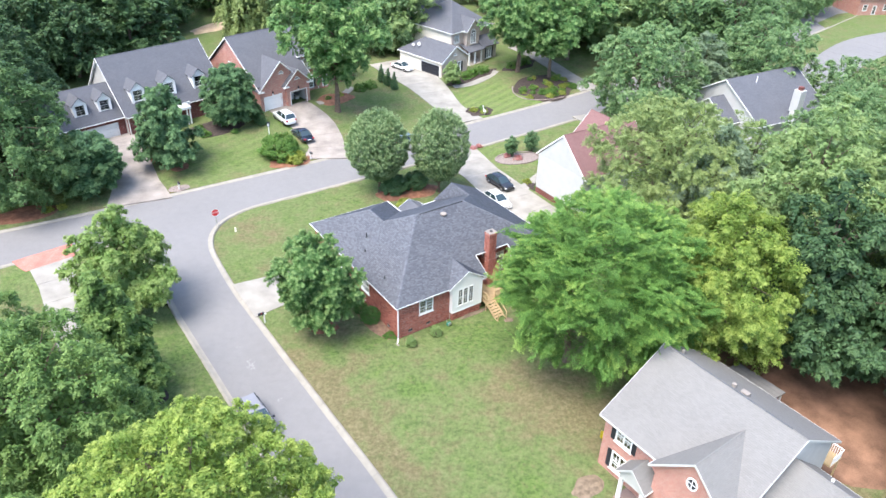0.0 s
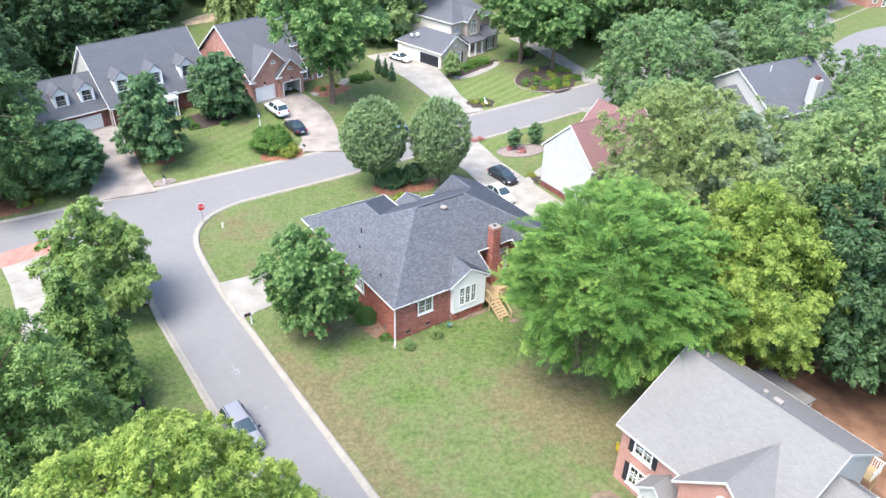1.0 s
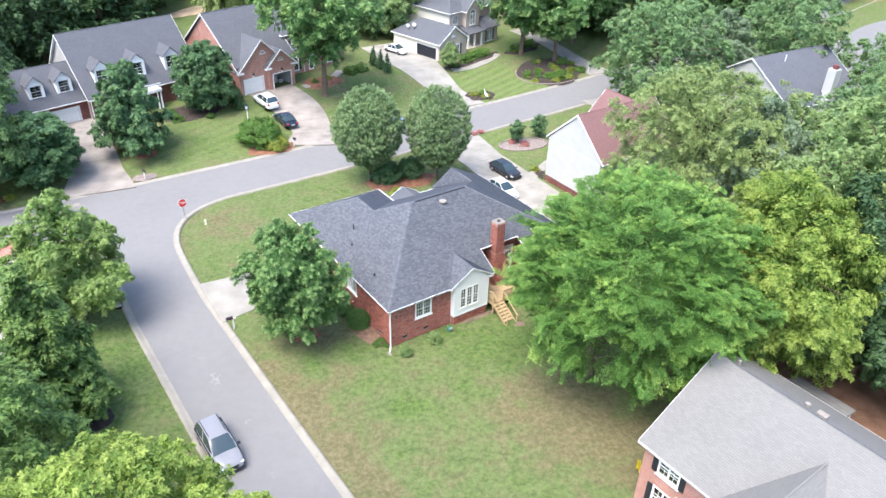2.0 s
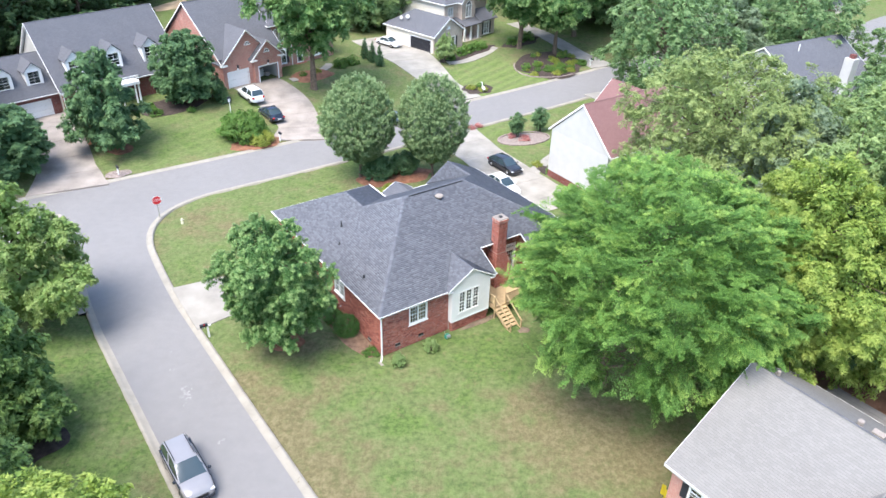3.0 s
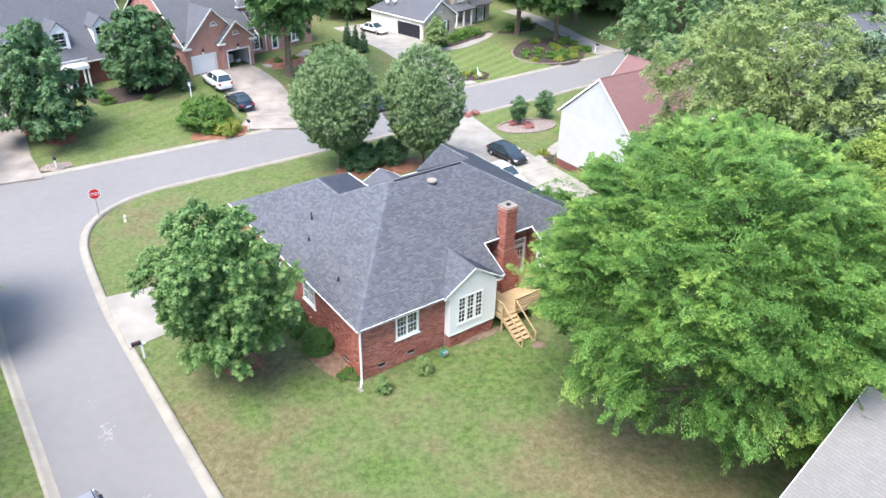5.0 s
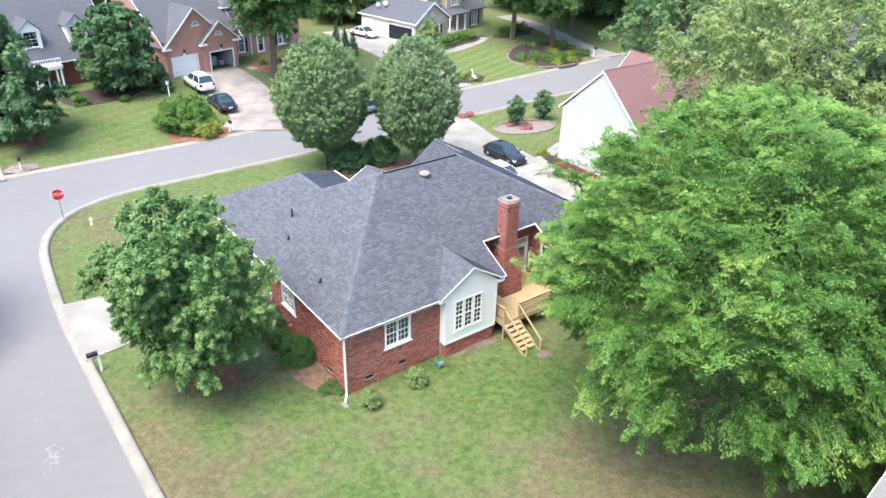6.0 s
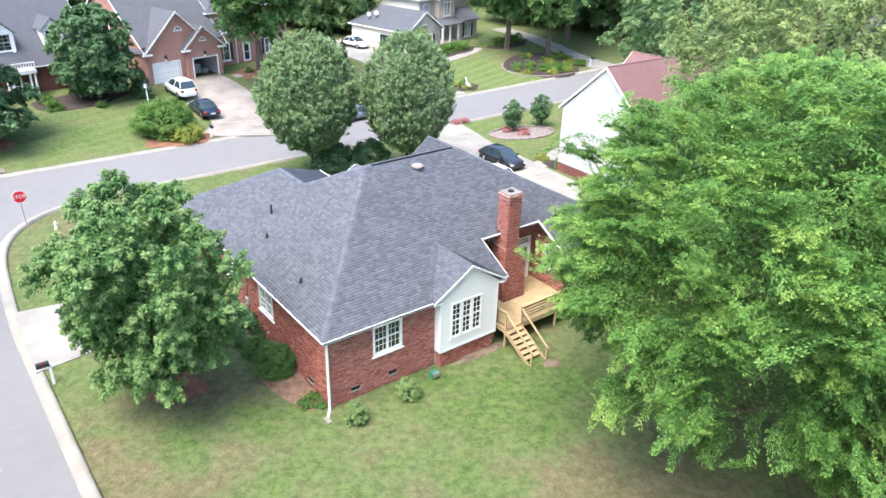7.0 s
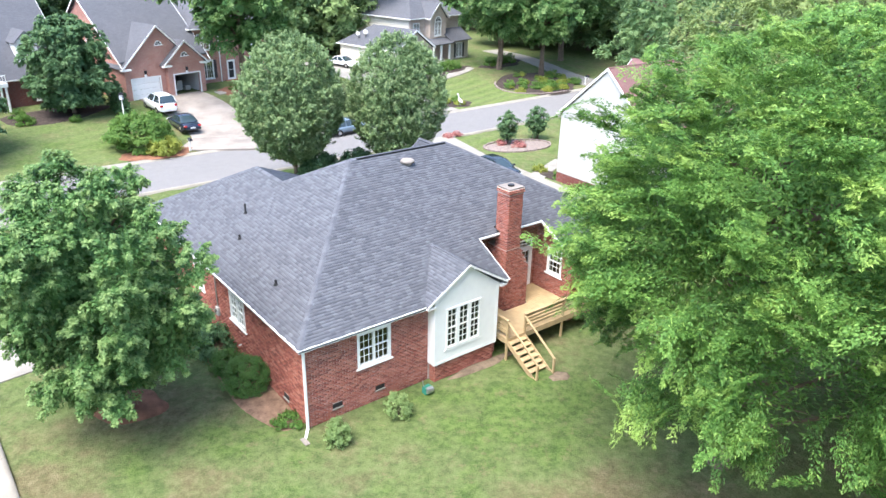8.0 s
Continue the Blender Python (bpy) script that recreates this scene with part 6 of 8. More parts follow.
    part("garage_wall", boxes((4.75, 4.9, -0.3, 7.0, 0.0, 3.3), (8.45, 8.6, -0.3, 7.0, 0.0, 3.3), (4.9, 8.45, 6.9, 7.0, 0.0, 3.3)), SIDING, H)
    for u, v in ((2.25, 0.0), (6.7, -0.6)):
        part("wall_lamp", boxes((u - 0.1, u + 0.1, v - 0.2, v - 0.005, 2.65, 3.0)), BLACK_PAINT, H, "black wall lantern")
        part("keystone", boxes((u - 0.13, u + 0.13, v - 0.04, v - 0.005, 2.3, 2.6)), WHITE, H)
    # two-storey wing
    wall(H, "u", 3.0, 9.7, 21.0, -0.5, 6.4, B, [(10.5, 12.3, 0.6, 2.7), (10.5, 12.1, 3.9, 5.7), (14.2, 15.2, 0.2, 2.4), (17.4, 18.9, 3.9, 5.7), (17.4, 18.9, 0.7, 2.6)])
    wall(H, "v", 21.0, 3.25, 14.0, -0.5, 6.4, B, inward=-1)
    wall(H, "v", 9.7, 3.25, 14.0, E, 6.4, B)
    wall(H, "u", 14.0, 9.95, 20.75, E, 6.4, B, inward=-1)
    for a0, a1, z0, z1 in ((10.5, 12.3, 0.6, 2.7), (10.5, 12.1, 3.9, 5.7), (17.4, 18.9, 3.9, 5.7), (17.4, 18.9, 0.7, 2.6)):
        window(H, "u", 3.0, a0, a1, z0, z1, -1, 3, 5, 2)
        shutters(H, "u", 3.0, a0, a1, z0, z1, -1)
    window(H, "u", 3.0, 14.2, 15.2, 0.2, 2.4, -1, 1, 2, 1, 0.15, sill=False, name="entry_door", glass=BLACK_PAINT)
    hip_roof(H, 9.4, 21.4, 2.6, 14.4, 6.4, 0.62, SHINGLE_FAR, WHITE, name="wing_roof")
    for k in range(5):
        part("step", boxes((13.7 - 0.1 * k, 15.7 + 0.1 * k, 2.6 - 0.3 * k, 2.99 - 0.3 * k if k else 2.99, -0.6, 0.12 - 0.15 * k)), BRICK, H)
    part("downspout", boxes((13.2, 13.3, 2.9, 2.99, -0.3, 6.3)), WHITE, H)
    return H


def far_house():
    H = thing("beige_house", frame_at(0.7, 125.1, 46, 1.15), "two-storey beige brick and cream house with a dark garage door", "house")
    E = 2.95
    wall(H, "u", 0, 0, 6.6, -0.5, E, BRICK_BEIGE, [(4.0, 4.9, 0.4, 2.3)], gable=(3.3, 5.2))
    wall(H, "v", 0, 0.25, 11.0, -0.5, E, STUCCO, [(0.7, 5.3, -0.05, 2.15)])
    wall(H, "v", 6.6, 0.25, 11.0, -0.5, E, BRICK_BEIGE, inward=-1)
    wall(H, "u", 11.0, 0.25, 6.35, -0.5, E, STUCCO, inward=-1)
    garage_door(H, "v", 0, 0.7, 5.3, -0.05, 2.15, -1, BLACK_PAINT)
    window(H, "u", 0, 4.0, 4.9, 0.4, 2.3, -1, 2, 5, 1)
    shutters(H, "u", 0, 4.0, 4.9, 0.4, 2.3, -1)
    bm = bmesh.new()
    for pts in ([(-0.35, -0.35, E), (3.3, -0.35, 5.4), (3.3, 7.7, 5.4), (-0.35, 11.35, E)], [(3.3, -0.35, 5.4), (6.95, -0.35, E), (6.95, 11.35, E), (3.3, 7.7, 5.4)], [(-0.35, 11.35, E), (3.3, 7.7, 5.4), (6.95, 11.35, E)]):
        slab(bm, pts, (0, 0, -0.14))
    gr = part("garage_roof", bm, SHINGLE_FAR, H)
    tr = bmesh.new()
    slab(tr, [(-0.4, -0.35, E + 0.02), (3.3, -0.35, 5.43), (3.3, -0.4, 5.43), (-0.4, -0.4, E + 0.02)], (0, 0, -0.25))
    tr2 = bmesh.new()
    slab(tr2, [(3.3, -0.35, 5.43), (7.0, -0.35, E + 0.02), (7.0, -0.4, E + 0.02), (3.3, -0.4, 5.43)], (0, 0, -0.25))
    part("rake_board", tr, WHITE, gr, "white rake board")
    part("rake_board", tr2, WHITE, gr, "white rake board")
    part("gutter", boxes((-0.43, -0.35, -0.35, 11.35, E - 0.14, E)), WHITE, gr, "white gutter")
    fan_light(H, 3.3, 0.0, 3.7, 0.35)
    for u, v, r in ((0.9, 8.4, 0.3), (1.3, 7.3, 0.36)):
        dish = bmesh.new()
        z = E + (u + 0.35) * 0.67
        bmesh.ops.create_uvsphere(dish, u_segments=14, v_segments=6, radius=r, matrix=Matrix.LocRotScale((u - 0.25, v - 0.3, z + 0.55), Euler((radians(60), 0, radians(-30))), (1, 1, 0.08)))
        bar(dish, (u, v, z - 0.05), (u - 0.2, v - 0.2, z + 0.5), 0.03)
        part("satellite_dish", dish, SIDING, H, "pale round dish", smooth=True)
    # two-storey block
    wall(H, "u", 4.0, 6.6, 17.0, -0.5, 6.2, BRICK_BEIGE, [(7.3, 8.5, 4.1, 5.5), (14.2, 15.6, 0.6, 2.6)])
    wall(H, "v", 6.6, 4.25, 15.5, 2.0, 6.2, STUCCO)
    wall(H, "v", 17.0, 4.25, 15.5, -0.5, 6.2, STUCCO, inward=-1)
    wall(H, "u", 15.5, 6.85, 16.75, -0.5, 6.2, STUCCO, inward=-1)
    window(H, "u", 4.0, 7.3, 8.5, 4.1, 5.5, -1, 3, 4, 2)
    hip_roof(H, 6.1, 17.5, 3.5, 16.0, 6.2, 0.72, SHINGLE_FAR, WHITE)
    # entry tower
    wall(H, "u", 3.0, 9.6, 13.0, 2.6, 6.2, BRICK_BEIGE, [(10.6, 12.0, 3.7, 5.6)], gable=(11.3, 8.1))
    wall(H, "v", 9.6, 3.25, 4.0, 2.6, 6.2, BRICK_BEIGE)
    wall(H, "v", 13.0, 3.25, 4.0, 2.6, 6.2, BRICK_BEIGE, inward=-1)
    window(H, "u", 3.0, 10.6, 12.0, 3.7, 5.6, -1, 3, 4, 2)
    fan_light(H, 11.3, 3.0, 5.65, 0.68)
    gable_roof(H, "v", 2.6, 9.0, 9.2, 13.4, 6.15, 8.3, SHINGLE_FAR, trim=WHITE, name="tower_roof")
    # porch and right bay
    pr = bmesh.new()
    slab(pr, [(8.6, 1.2, 2.8), (13.0, 1.2, 2.8), (13.0, 4.0, 3.7), (8.6, 4.0, 3.7)], (0, 0, -0.12))
    part("porch_roof", pr, SHINGLE_FAR, H)
    for u in (8.8, 10.4, 12.2):
        part("column", boxes((u - 0.12, u + 0.12, 1.4, 1.64, -0.3, 2.7)), WHITE, H)
    part("entry_door", boxes((10.8, 11.8, 3.93, 3.99, 0.3, 2.4)), BRICK_DARK, H, "dark red front door")
    part("porch_floor", boxes((8.6, 13.0, 1.3, 3.99, -0.5, 0.3)), BRICK_BEIGE, H)
    for k in range(6):
        part("step", boxes((10.5, 12.3, 1.0 - 0.3 * k, 1.3 - 0.3 * k, -0.6, 0.2 - 0.14 * k)), BRICK_PINK, H)
    wall(H, "u", 2.0, 13.0, 17.0, -0.5, 2.9, BRICK_BEIGE, [(14.2, 15.6, 0.5, 2.5)])
    wall(H, "v", 13.0, 2.25, 4.0, -0.5, 2.9, BRICK_BEIGE)
    wall(H, "v", 17.0, 2.25, 4.0, -0.5, 2.9, BRICK_BEIGE, inward=-1)
    window(H, "u", 2.0, 14.2, 15.6, 0.5, 2.5, -1, 3, 4, 2)
    shutters(H, "u", 2.0, 14.2, 15.6, 0.5, 2.5, -1)
    s = bmesh.new()
    slab(s, [(12.7, 1.6, 2.9), (17.4, 1.6, 2.9), (17.4, 4.0, 4.4), (12.7, 4.0, 4.4)], (0, 0, -0.12))
    part("bay_roof", s, SHINGLE_FAR, H)
    return H


def white_house():
    H = thing("white_house", frame_at(18.10, 77.50, 33.5), "white-sided house with a faded red shingle roof", "house")
    E, R, D, L = 5.6, 9.7, 8.4, 11.5
    wall(H, "v", 0, 0, D, 0.9, E, SIDING, gable=(D / 2, R - 0.25))
    wall(H, "v", 0, 0, D, -0.3, 0.9, BRICK_DARK, thick=0.23, name="brick_skirt")
    wall(H, "u", 0, 0.25, L, -0.3, E, SIDING)
    wall(H, "u", D, 0.25, L, -0.3, E, SIDING, inward=-1)
    wall(H, "v", L, 0, D, -0.3, E, SIDING, inward=-1, gable=(D / 2, R - 0.25))
    n = int((E - 0.9) / 0.2)
    for k in range(n):
        z = 0.92 + k * 0.2
        lap = bmesh.new()
        slab(lap, [(-0.03, 0.02, z), (-0.03, D - 0.02, z), (-0.008, D - 0.02, z + 0.2), (-0.008, 0.02, z + 0.2)], (0.02, 0, 0))
        part("lap_board", lap, SIDING, H)
    gable_roof(H, "u", -0.1, L + 0.3, -0.4, D + 0.4, E, R, SHINGLE_RED, trim=WHITE)
    wall(H, "u", 10.6, 7.6, 14.4, -0.3, 4.9, SIDING, inward=-1, gable=(11.0, 8.3))
    wall(H, "v", 7.6, D, 10.6, -0.3, 4.9, SIDING)
    wall(H, "v", 14.4, 2.0, 10.6, -0.3, 4.9, SIDING, inward=-1)
    gable_roof(H, "v", 3.0, 11.0, 7.2, 14.8, 4.9, 8.6, SHINGLE_RED, trim=WHITE, name="wing_roof")
    part("garage_door", boxes((1.0, 4.6, D + 0.005, D + 0.05, 0.0, 2.2)), WHITE, H)
    return H


def grey_house():
    H = thing("white_house", frame_at(47.2, 98.6, 29), "white-sided house with a blue-grey roof and a white chimney", "house")
    E, R, D, L = 4.4, 9.2, 14.6, 15.0
    wall(H, "v", 0, 0, D, -0.3, E, SIDING, gable=(D / 2, R - 0.25))
    wall(H, "v", L, 0, D, -0.3, E, SIDING, inward=-1, gable=(D / 2, R - 0.25))
    wall(H, "u", 0, 0.25, L - 0.25, -0.3, E, SIDING, [(2.0, 3.4, 1.2, 2.8), (9.5, 10.9, 1.2, 2.8)])
    for a in (2.0, 9.5):
        window(H, "u", 0, a, a + 1.4, 1.2, 2.8, -1, 2, 4, 2)
    wall(H, "u", D, 0.25, L - 0.25, -0.3, E, SIDING, inward=-1)
    gable_roof(H, "u", -0.3, L + 0.3, -0.5, D + 0.5, E, R, SHINGLE_FAR, trim=WHITE)
    ch = part("chimney", boxes((6.2, 7.8, -1.1, -0.01, -0.2, 5.6), (6.4, 7.6, -0.9, 0.35, 5.6, 8.9)), SIDING, H, "white boxed chimney")
    part("chimney_cap", boxes((6.7, 7.3, -0.6, 0.0, 8.9, 9.4)), BRICK_DARK, ch)
    part("vent_pipe", bar(bmesh.new(), (5.0, 6.0, 8.2), (5.0, 6.0, 9.3), 0.07, sides=8), WHITE, H)
    wall(H, "v", -2.8, 3.6, 11.0, -0.3, 3.9, SIDING, gable=(7.3, 6.6))
    wall(H, "u", 3.6, -2.8, 0, -0.3, 3.9, SIDING)
    gable_roof(H, "u", -3.1, 0.0, 3.2, 11.4, 3.9, 6.8, SHINGLE_FAR, trim=WHITE, name="wing_roof")
    return H


def right_house():
    H = thing("brick_house", frame_at(13.75, 38.65, -54), "two-storey orange-red brick house with a pale grey shingle roof", "house")
    B, E, R, L = BRICK_PINK, 5.4, 9.3, 11.2
    ops = [(1.15, 2.65, 3.6, 5.1), (1.15, 2.65, 0.7, 2.5), (6.0, 7.2, 0.8, 2.6), (8.8, 10.0, 0.8, 2.6)]
    wall(H, "u", 0, 0, L, -0.2, E, B, ops)
    wall(H, "v", 0, 0.25, 11.6, -0.2, E, B, gable=(5.8, R - 0.25))
    wall(H, "v", L, 0.25, 11.6, -0.2, E, SIDING, inward=-1, gable=(5.8, R - 0.25))
    wall(H, "u", 11.6, 0.25, L - 0.25, -0.2, E, SIDING, inward=-1)
    gable_roof(H, "u", -0.3, L + 0.35, -0.45, 12.05, E, R, SHINGLE_GREY, trim=SIDING)
    for a0, a1, z0, z1 in ops[:2]:
        window(H, "u", 0, a0, a1, z0, z1, -1, 2, 3, 2, 0.08)
        shutters(H, "u", 0, a0, a1, z0, z1, -1)
    # front gable
    wall(H, "u", -0.8, 5.4, 11.0, -0.2, E, B, [(7.6, 9.4, 0.7, 2.6)], gable=(8.2, 8.1))
    wall(H, "v", 5.4, -0.55, 0.0, -0.2, E, B)
    wall(H, "v", 11.0, -0.55, 0.0, -0.2, E, B, inward=-1)
    window(H, "u", -0.8, 7.6, 9.4, 0.7, 2.6, -1, 3, 4, 2)
    shutters(H, "u", -0.8, 7.6, 9.4, 0.7, 2.6, -1)
    ov = bmesh.new()
    for k in range(16):
        t0, t1 = math.tau * k / 16, math.tau * (k + 1) / 16
        q = [(8.2 + r * 0.8 * math.cos(t), -0.86, 6.2 + r * math.sin(t)) for t, r in ((t0, 0.55), (t1, 0.55), (t1, 0.42), (t0, 0.42))]
        slab(ov, q, (0, 0.055, 0))
    box(ov, 8.17, 8.23, -0.85, -0.81, 5.8, 6.6)
    box(ov, 7.87, 8.53, -0.85, -0.81, 6.17, 6.23)
    part("oval_window", ov, WHITE, H, "white oval gable window")
    pane = bmesh.new()
    slab(pane, [(8.2 + 0.34 * math.cos(math.tau * k / 16), -0.83, 6.2 + 0.43 * math.sin(math.tau * k / 16)) for k in range(16)], (0, 0.01, 0))
    part("oval_pane", pane, BLACK_PAINT, H)
    gable_roof(H, "v", -1.15, 4.4, 5.0, 11.4, E - 0.05, 8.3, SHINGLE_GREY, trim=SIDING, name="gable_roof")
    # entry porch
    wall(H, "u", -1.4, 3.1, 5.3, 2.4, 3.0, SIDING, gable=(4.2, 4.0))
    gable_roof(H, "v", -1.7, 0.0, 2.8, 5.6, 3.0, 4.3, SHINGLE_GREY, trim=SIDING, name="porch_roof")
    for u in (3.25, 5.15):
        part("column", boxes((u - 0.13, u + 0.13, -1.4, -1.15, -0.1, 2.4)), WHITE, H)
    part("porch_floor", boxes((3.0, 5.35, -1.5, -0.01, -0.2, 0.15)), BRICK_DARK, H)
    # garage wing
    wall(H, "u", 1.6, L, 19.0, -0.2, 3.8, B)
    wall(H, "v", 19.0, 1.6, 9.6, -0.2, 3.8, B, inward=-1, gable=(5.6, 7.3))
    wall(H, "u", 9.6, L, 19.0, -0.2, 3.8, SIDING, inward=-1)
    gable_roof(H, "u", L, 19.3, 1.1, 10.1, 3.8, 7.5, SHINGLE_GREY, trim=SIDING, name="garage_roof")
    part("roof_vent", bar(bmesh.new(), (13.5, 6.8, 6.3), (13.5, 6.8, 6.7), 0.12, sides=8), WHITE, H)
    # back porch roof
    pr = bmesh.new()
    slab(pr, [(0.6, 11.9, 3.4), (5.1, 11.9, 3.4), (5.1, 16.5, 2.75), (0.6, 16.5, 2.75)], (0, 0, -0.15))
    part("back_porch_roof", pr, SHINGLE_GREY, H)
    for u in (0.8, 4.9):
        part("porch_post", boxes((u - 0.07, u + 0.07, 16.2, 16.34, -0.1, 2.7)), WHITE, H)
    part("back_balcony", boxes((9.4, 11.6, 12.05, 13.6, 2.6, 2.75)), LUMBER, H)
    rl = boxes((9.4, 11.6, 13.5, 13.56, 3.55, 3.62), (11.54, 11.6, 12.05, 13.5, 3.55, 3.62))
    for k in range(14):
        box(rl, 9.42 + k * 0.16, 9.47 + k * 0.16, 13.51, 13.55, 2.75, 3.55)
        if k < 9:
            box(rl, 11.55, 11.59, 12.08 + k * 0.16, 12.12 + k * 0.16, 2.75, 3.55)
    part("balcony_rail", rl, WHITE, H)
    for u in (9.5, 11.5):
        part("balcony_post", boxes((u - 0.06, u + 0.06, 13.4, 13.52, -0.1, 2.6)), LUMBER, H)
    # ridge vents
    for u, r in ((0.9, 0.1), (5.4, 0.16)):
        part("roof_vent", bar(bmesh.new(), (u, 6.6, R - 0.6), (u, 6.6, R - 0.2), r, sides=10), OLD_CONCRETE, H)
    part("roof_vent", boxes((6.0, 6.6, 6.5, 6.9, R - 0.6, R - 0.35)), OLD_CONCRETE, H)
    part("ridge_vent", boxes((0.8, L - 0.8, 5.76, 5.84, R + 0.02, R + 0.06)), SHINGLE_FAR, H)
    return H


def plain_far_house(x, y, turn, wall_mat, roof_mat, label, L=12, D=9, E=3.2, R=6.2):
    H = thing("house", frame_at(x, y, turn, ground_z(x, y)), label, "house")
    ops = [(1.2, 2.4, 1.0, 2.5), (4.0, 5.0, 0.1, 2.2), (7.0, 8.4, 1.0, 2.5)]
    wall(H, "u", 0, 0, L, -0.4, E, wall_mat, ops)
    wall(H, "u", D, 0.25, L - 0.25, -0.4, E, wall_mat, inward=-1)
    wall(H, "v", 0, 0.25, D, -0.4, E, wall_mat, gable=(D / 2, R - 0.2))
    wall(H, "v", L, 0.25, D, -0.4, E, wall_mat, inward=-1, gable=(D / 2, R - 0.2))
    gable_roof(H, "u", -0.3, L + 0.3, -0.4, D + 0.4, E, R, roof_mat, trim=WHITE)
    for o in ops:
        window(H, "u", 0, *o, -1, 2, 3, 1, sill=False)
    return H


left_house()
brick_two_storey()
far_house()
white_house()
grey_house()
right_house()
plain_far_house(66, 168, 12, SIDING, SHINGLE_FAR, "white-sided house among far trees", 14, 10, 5.5, 9.0)
plain_far_house(104, 184, 10, BRICK_PINK, SHINGLE_FAR, "red brick house beyond the far road", 14, 10, 4, 8)
plain_far_house(-4.5, 150, 46, STUCCO, SHINGLE_FAR, "cream house behind the beige house", 10, 9, 5.4, 8.5)


# ---- cars ----
def car(x, y, turn, paint, label, length=4.6, width=1.82, height=1.45, suv=False, lower=None, z=None, sedan=False):
    """A parked car: nose towards +x of its own frame."""
    m = frame_at(x, y, turn, (max(ground_z(x, y) + 0.05, 0.14) if z is None else z))
    C = thing("suv" if suv else "car", m, label, "car")
    h, w, L = height, width / 2, length / 2
    sill, belt = 0.26, h * (0.61 if suv else 0.6)
    hood = belt * (0.97 if suv else 0.93)
    # body: rounded cross-sections lofted from tail to nose
    tail = belt * (0.93 if sedan else 0.99)
    at_x = [-1.0, -0.97, -0.9, -0.7, -0.4, 0.0, 0.3, 0.44, 0.6, 0.78, 0.9, 0.97, 1.0]
    tops = [0.55 * belt, 0.8 * belt, tail * 0.96, tail, belt, belt, belt, belt * 0.99, hood * 0.98, hood * 0.93, hood * 0.84, hood * 0.7, hood * 0.5]
    ws = [0.7, 0.84, 0.93, 0.98, 1.0, 1.0, 1.0, 1.0, 0.99, 0.96, 0.9, 0.78, 0.62]
    bm = bmesh.new()
    rings = []
    for q, t, k in zip(at_x, tops, ws):
        ww = k * w
        pr = [(ww * 0.88, sill), (ww * 0.97, sill + 0.08), (ww, sill + (t - sill) * 0.45), (ww * 0.985, sill + (t - sill) * 0.72), (ww * 0.94, t - 0.05), (ww * 0.85, t), (ww * 0.4, t + 0.03)]
        pr = [(-y2, z2) for y2, z2 in pr] + [(0, t + 0.035)] + pr[::-1]
        rings.append([bm.verts.new((q * L, yy, zz)) for yy, zz in pr])
    for a, b in zip(rings, rings[1:]):
        for k in range(len(a) - 1):
            bm.faces.new((a[k], a[k + 1], b[k + 1], b[k]))
        bm.faces.new((a[-1], a[0], b[0], b[-1]))
    bm.faces.new(rings[0])
    bm.faces.new(rings[-1][::-1])
    bmesh.ops.recalc_face_normals(bm, faces=bm.faces[:])
    part("body", bm, paint, C, smooth=True)
    # glasshouse: an arched line over the cabin, wider at the belt than at the roof
    r0, r1 = (-L + 0.16, -L + 0.5) if suv else ((-L + 0.8, -L + 1.5) if sedan else (-L + 0.22, -L + 0.95))
    f0, f1 = L * 0.5, L * 0.1
    line = [(r0, 0.0), (r0 + (r1 - r0) * 0.5, 0.55), (r1, 0.9), (r1 + 0.35, 0.98), ((r1 + f1) / 2, 1.0), (f1 - 0.25, 0.98), (f1, 0.92), ((f0 + f1) / 2, 0.52), (f0, 0.0)]
    cab = []
    for xx, q in line:
        t = belt + (h - belt) * q
        wb = w * (0.9 if 0 < q else 0.8)
        wt = w * (0.9 - 0.2 * q)
        cab.append(((xx, wb, belt - 0.03), (xx, wt, t - 0.06 * q - 0.005), (xx, wt * 0.84, t - 0.015 * q), (xx, wt * 0.4, t)))

    def skin(name, mat, quads, label=""):
        g = bmesh.new()
        for q in quads:
            g.faces.new([g.verts.new(p) for p in q])
        bmesh.ops.remove_doubles(g, verts=g.verts[:], dist=0.001)
        bmesh.ops.recalc_face_normals(g, faces=g.faces[:])
        return part(name, g, mat, C, label, smooth=True)

    def flip(p):
        return (p[0], -p[1], p[2])

    def strip(i0, i1, k0, k1, lift=0.0):
        out = []
        for A, B2 in zip(cab[i0:i1], cab[i0 + 1:i1 + 1]):
            for k in range(k0, k1):
                q = [A[k], A[k + 1], B2[k + 1], B2[k]]
                out.append([(x2, y2, z2 + lift) for x2, y2, z2 in q])
                out.append([flip((x2, y2, z2 + lift)) for x2, y2, z2 in q])
            if k1 == 3:
                q = [A[3], flip(A[3]), flip(B2[3]), B2[3]]
                out.append([(x2, y2, z2 + lift) for x2, y2, z2 in q])
        return out

    skin("windscreen", CAR_GLASS, strip(6, 8, 1, 3), "tinted windscreen")
    skin("rear_window", CAR_GLASS, strip(0, 2, 1, 3), "tinted rear window")
    skin("roof", paint, strip(2, 6, 1, 3))
    for side in (0, 1):
        skin("side_window", CAR_GLASS, strip(0, 8, 0, 1)[side::2], "tinted side windows")
    for s in (-1, 1):
        for a, b in (((r0, s * w * 0.885), (r1, s * w * 0.705)), ((f0, s * w * 0.86), (f1, s * w * 0.71)), (((r0 + f0) / 2 - 0.1, s * w * 0.905), ((r1 + f1) / 2 - 0.05, s * w * 0.715))):
            pl = bmesh.new()
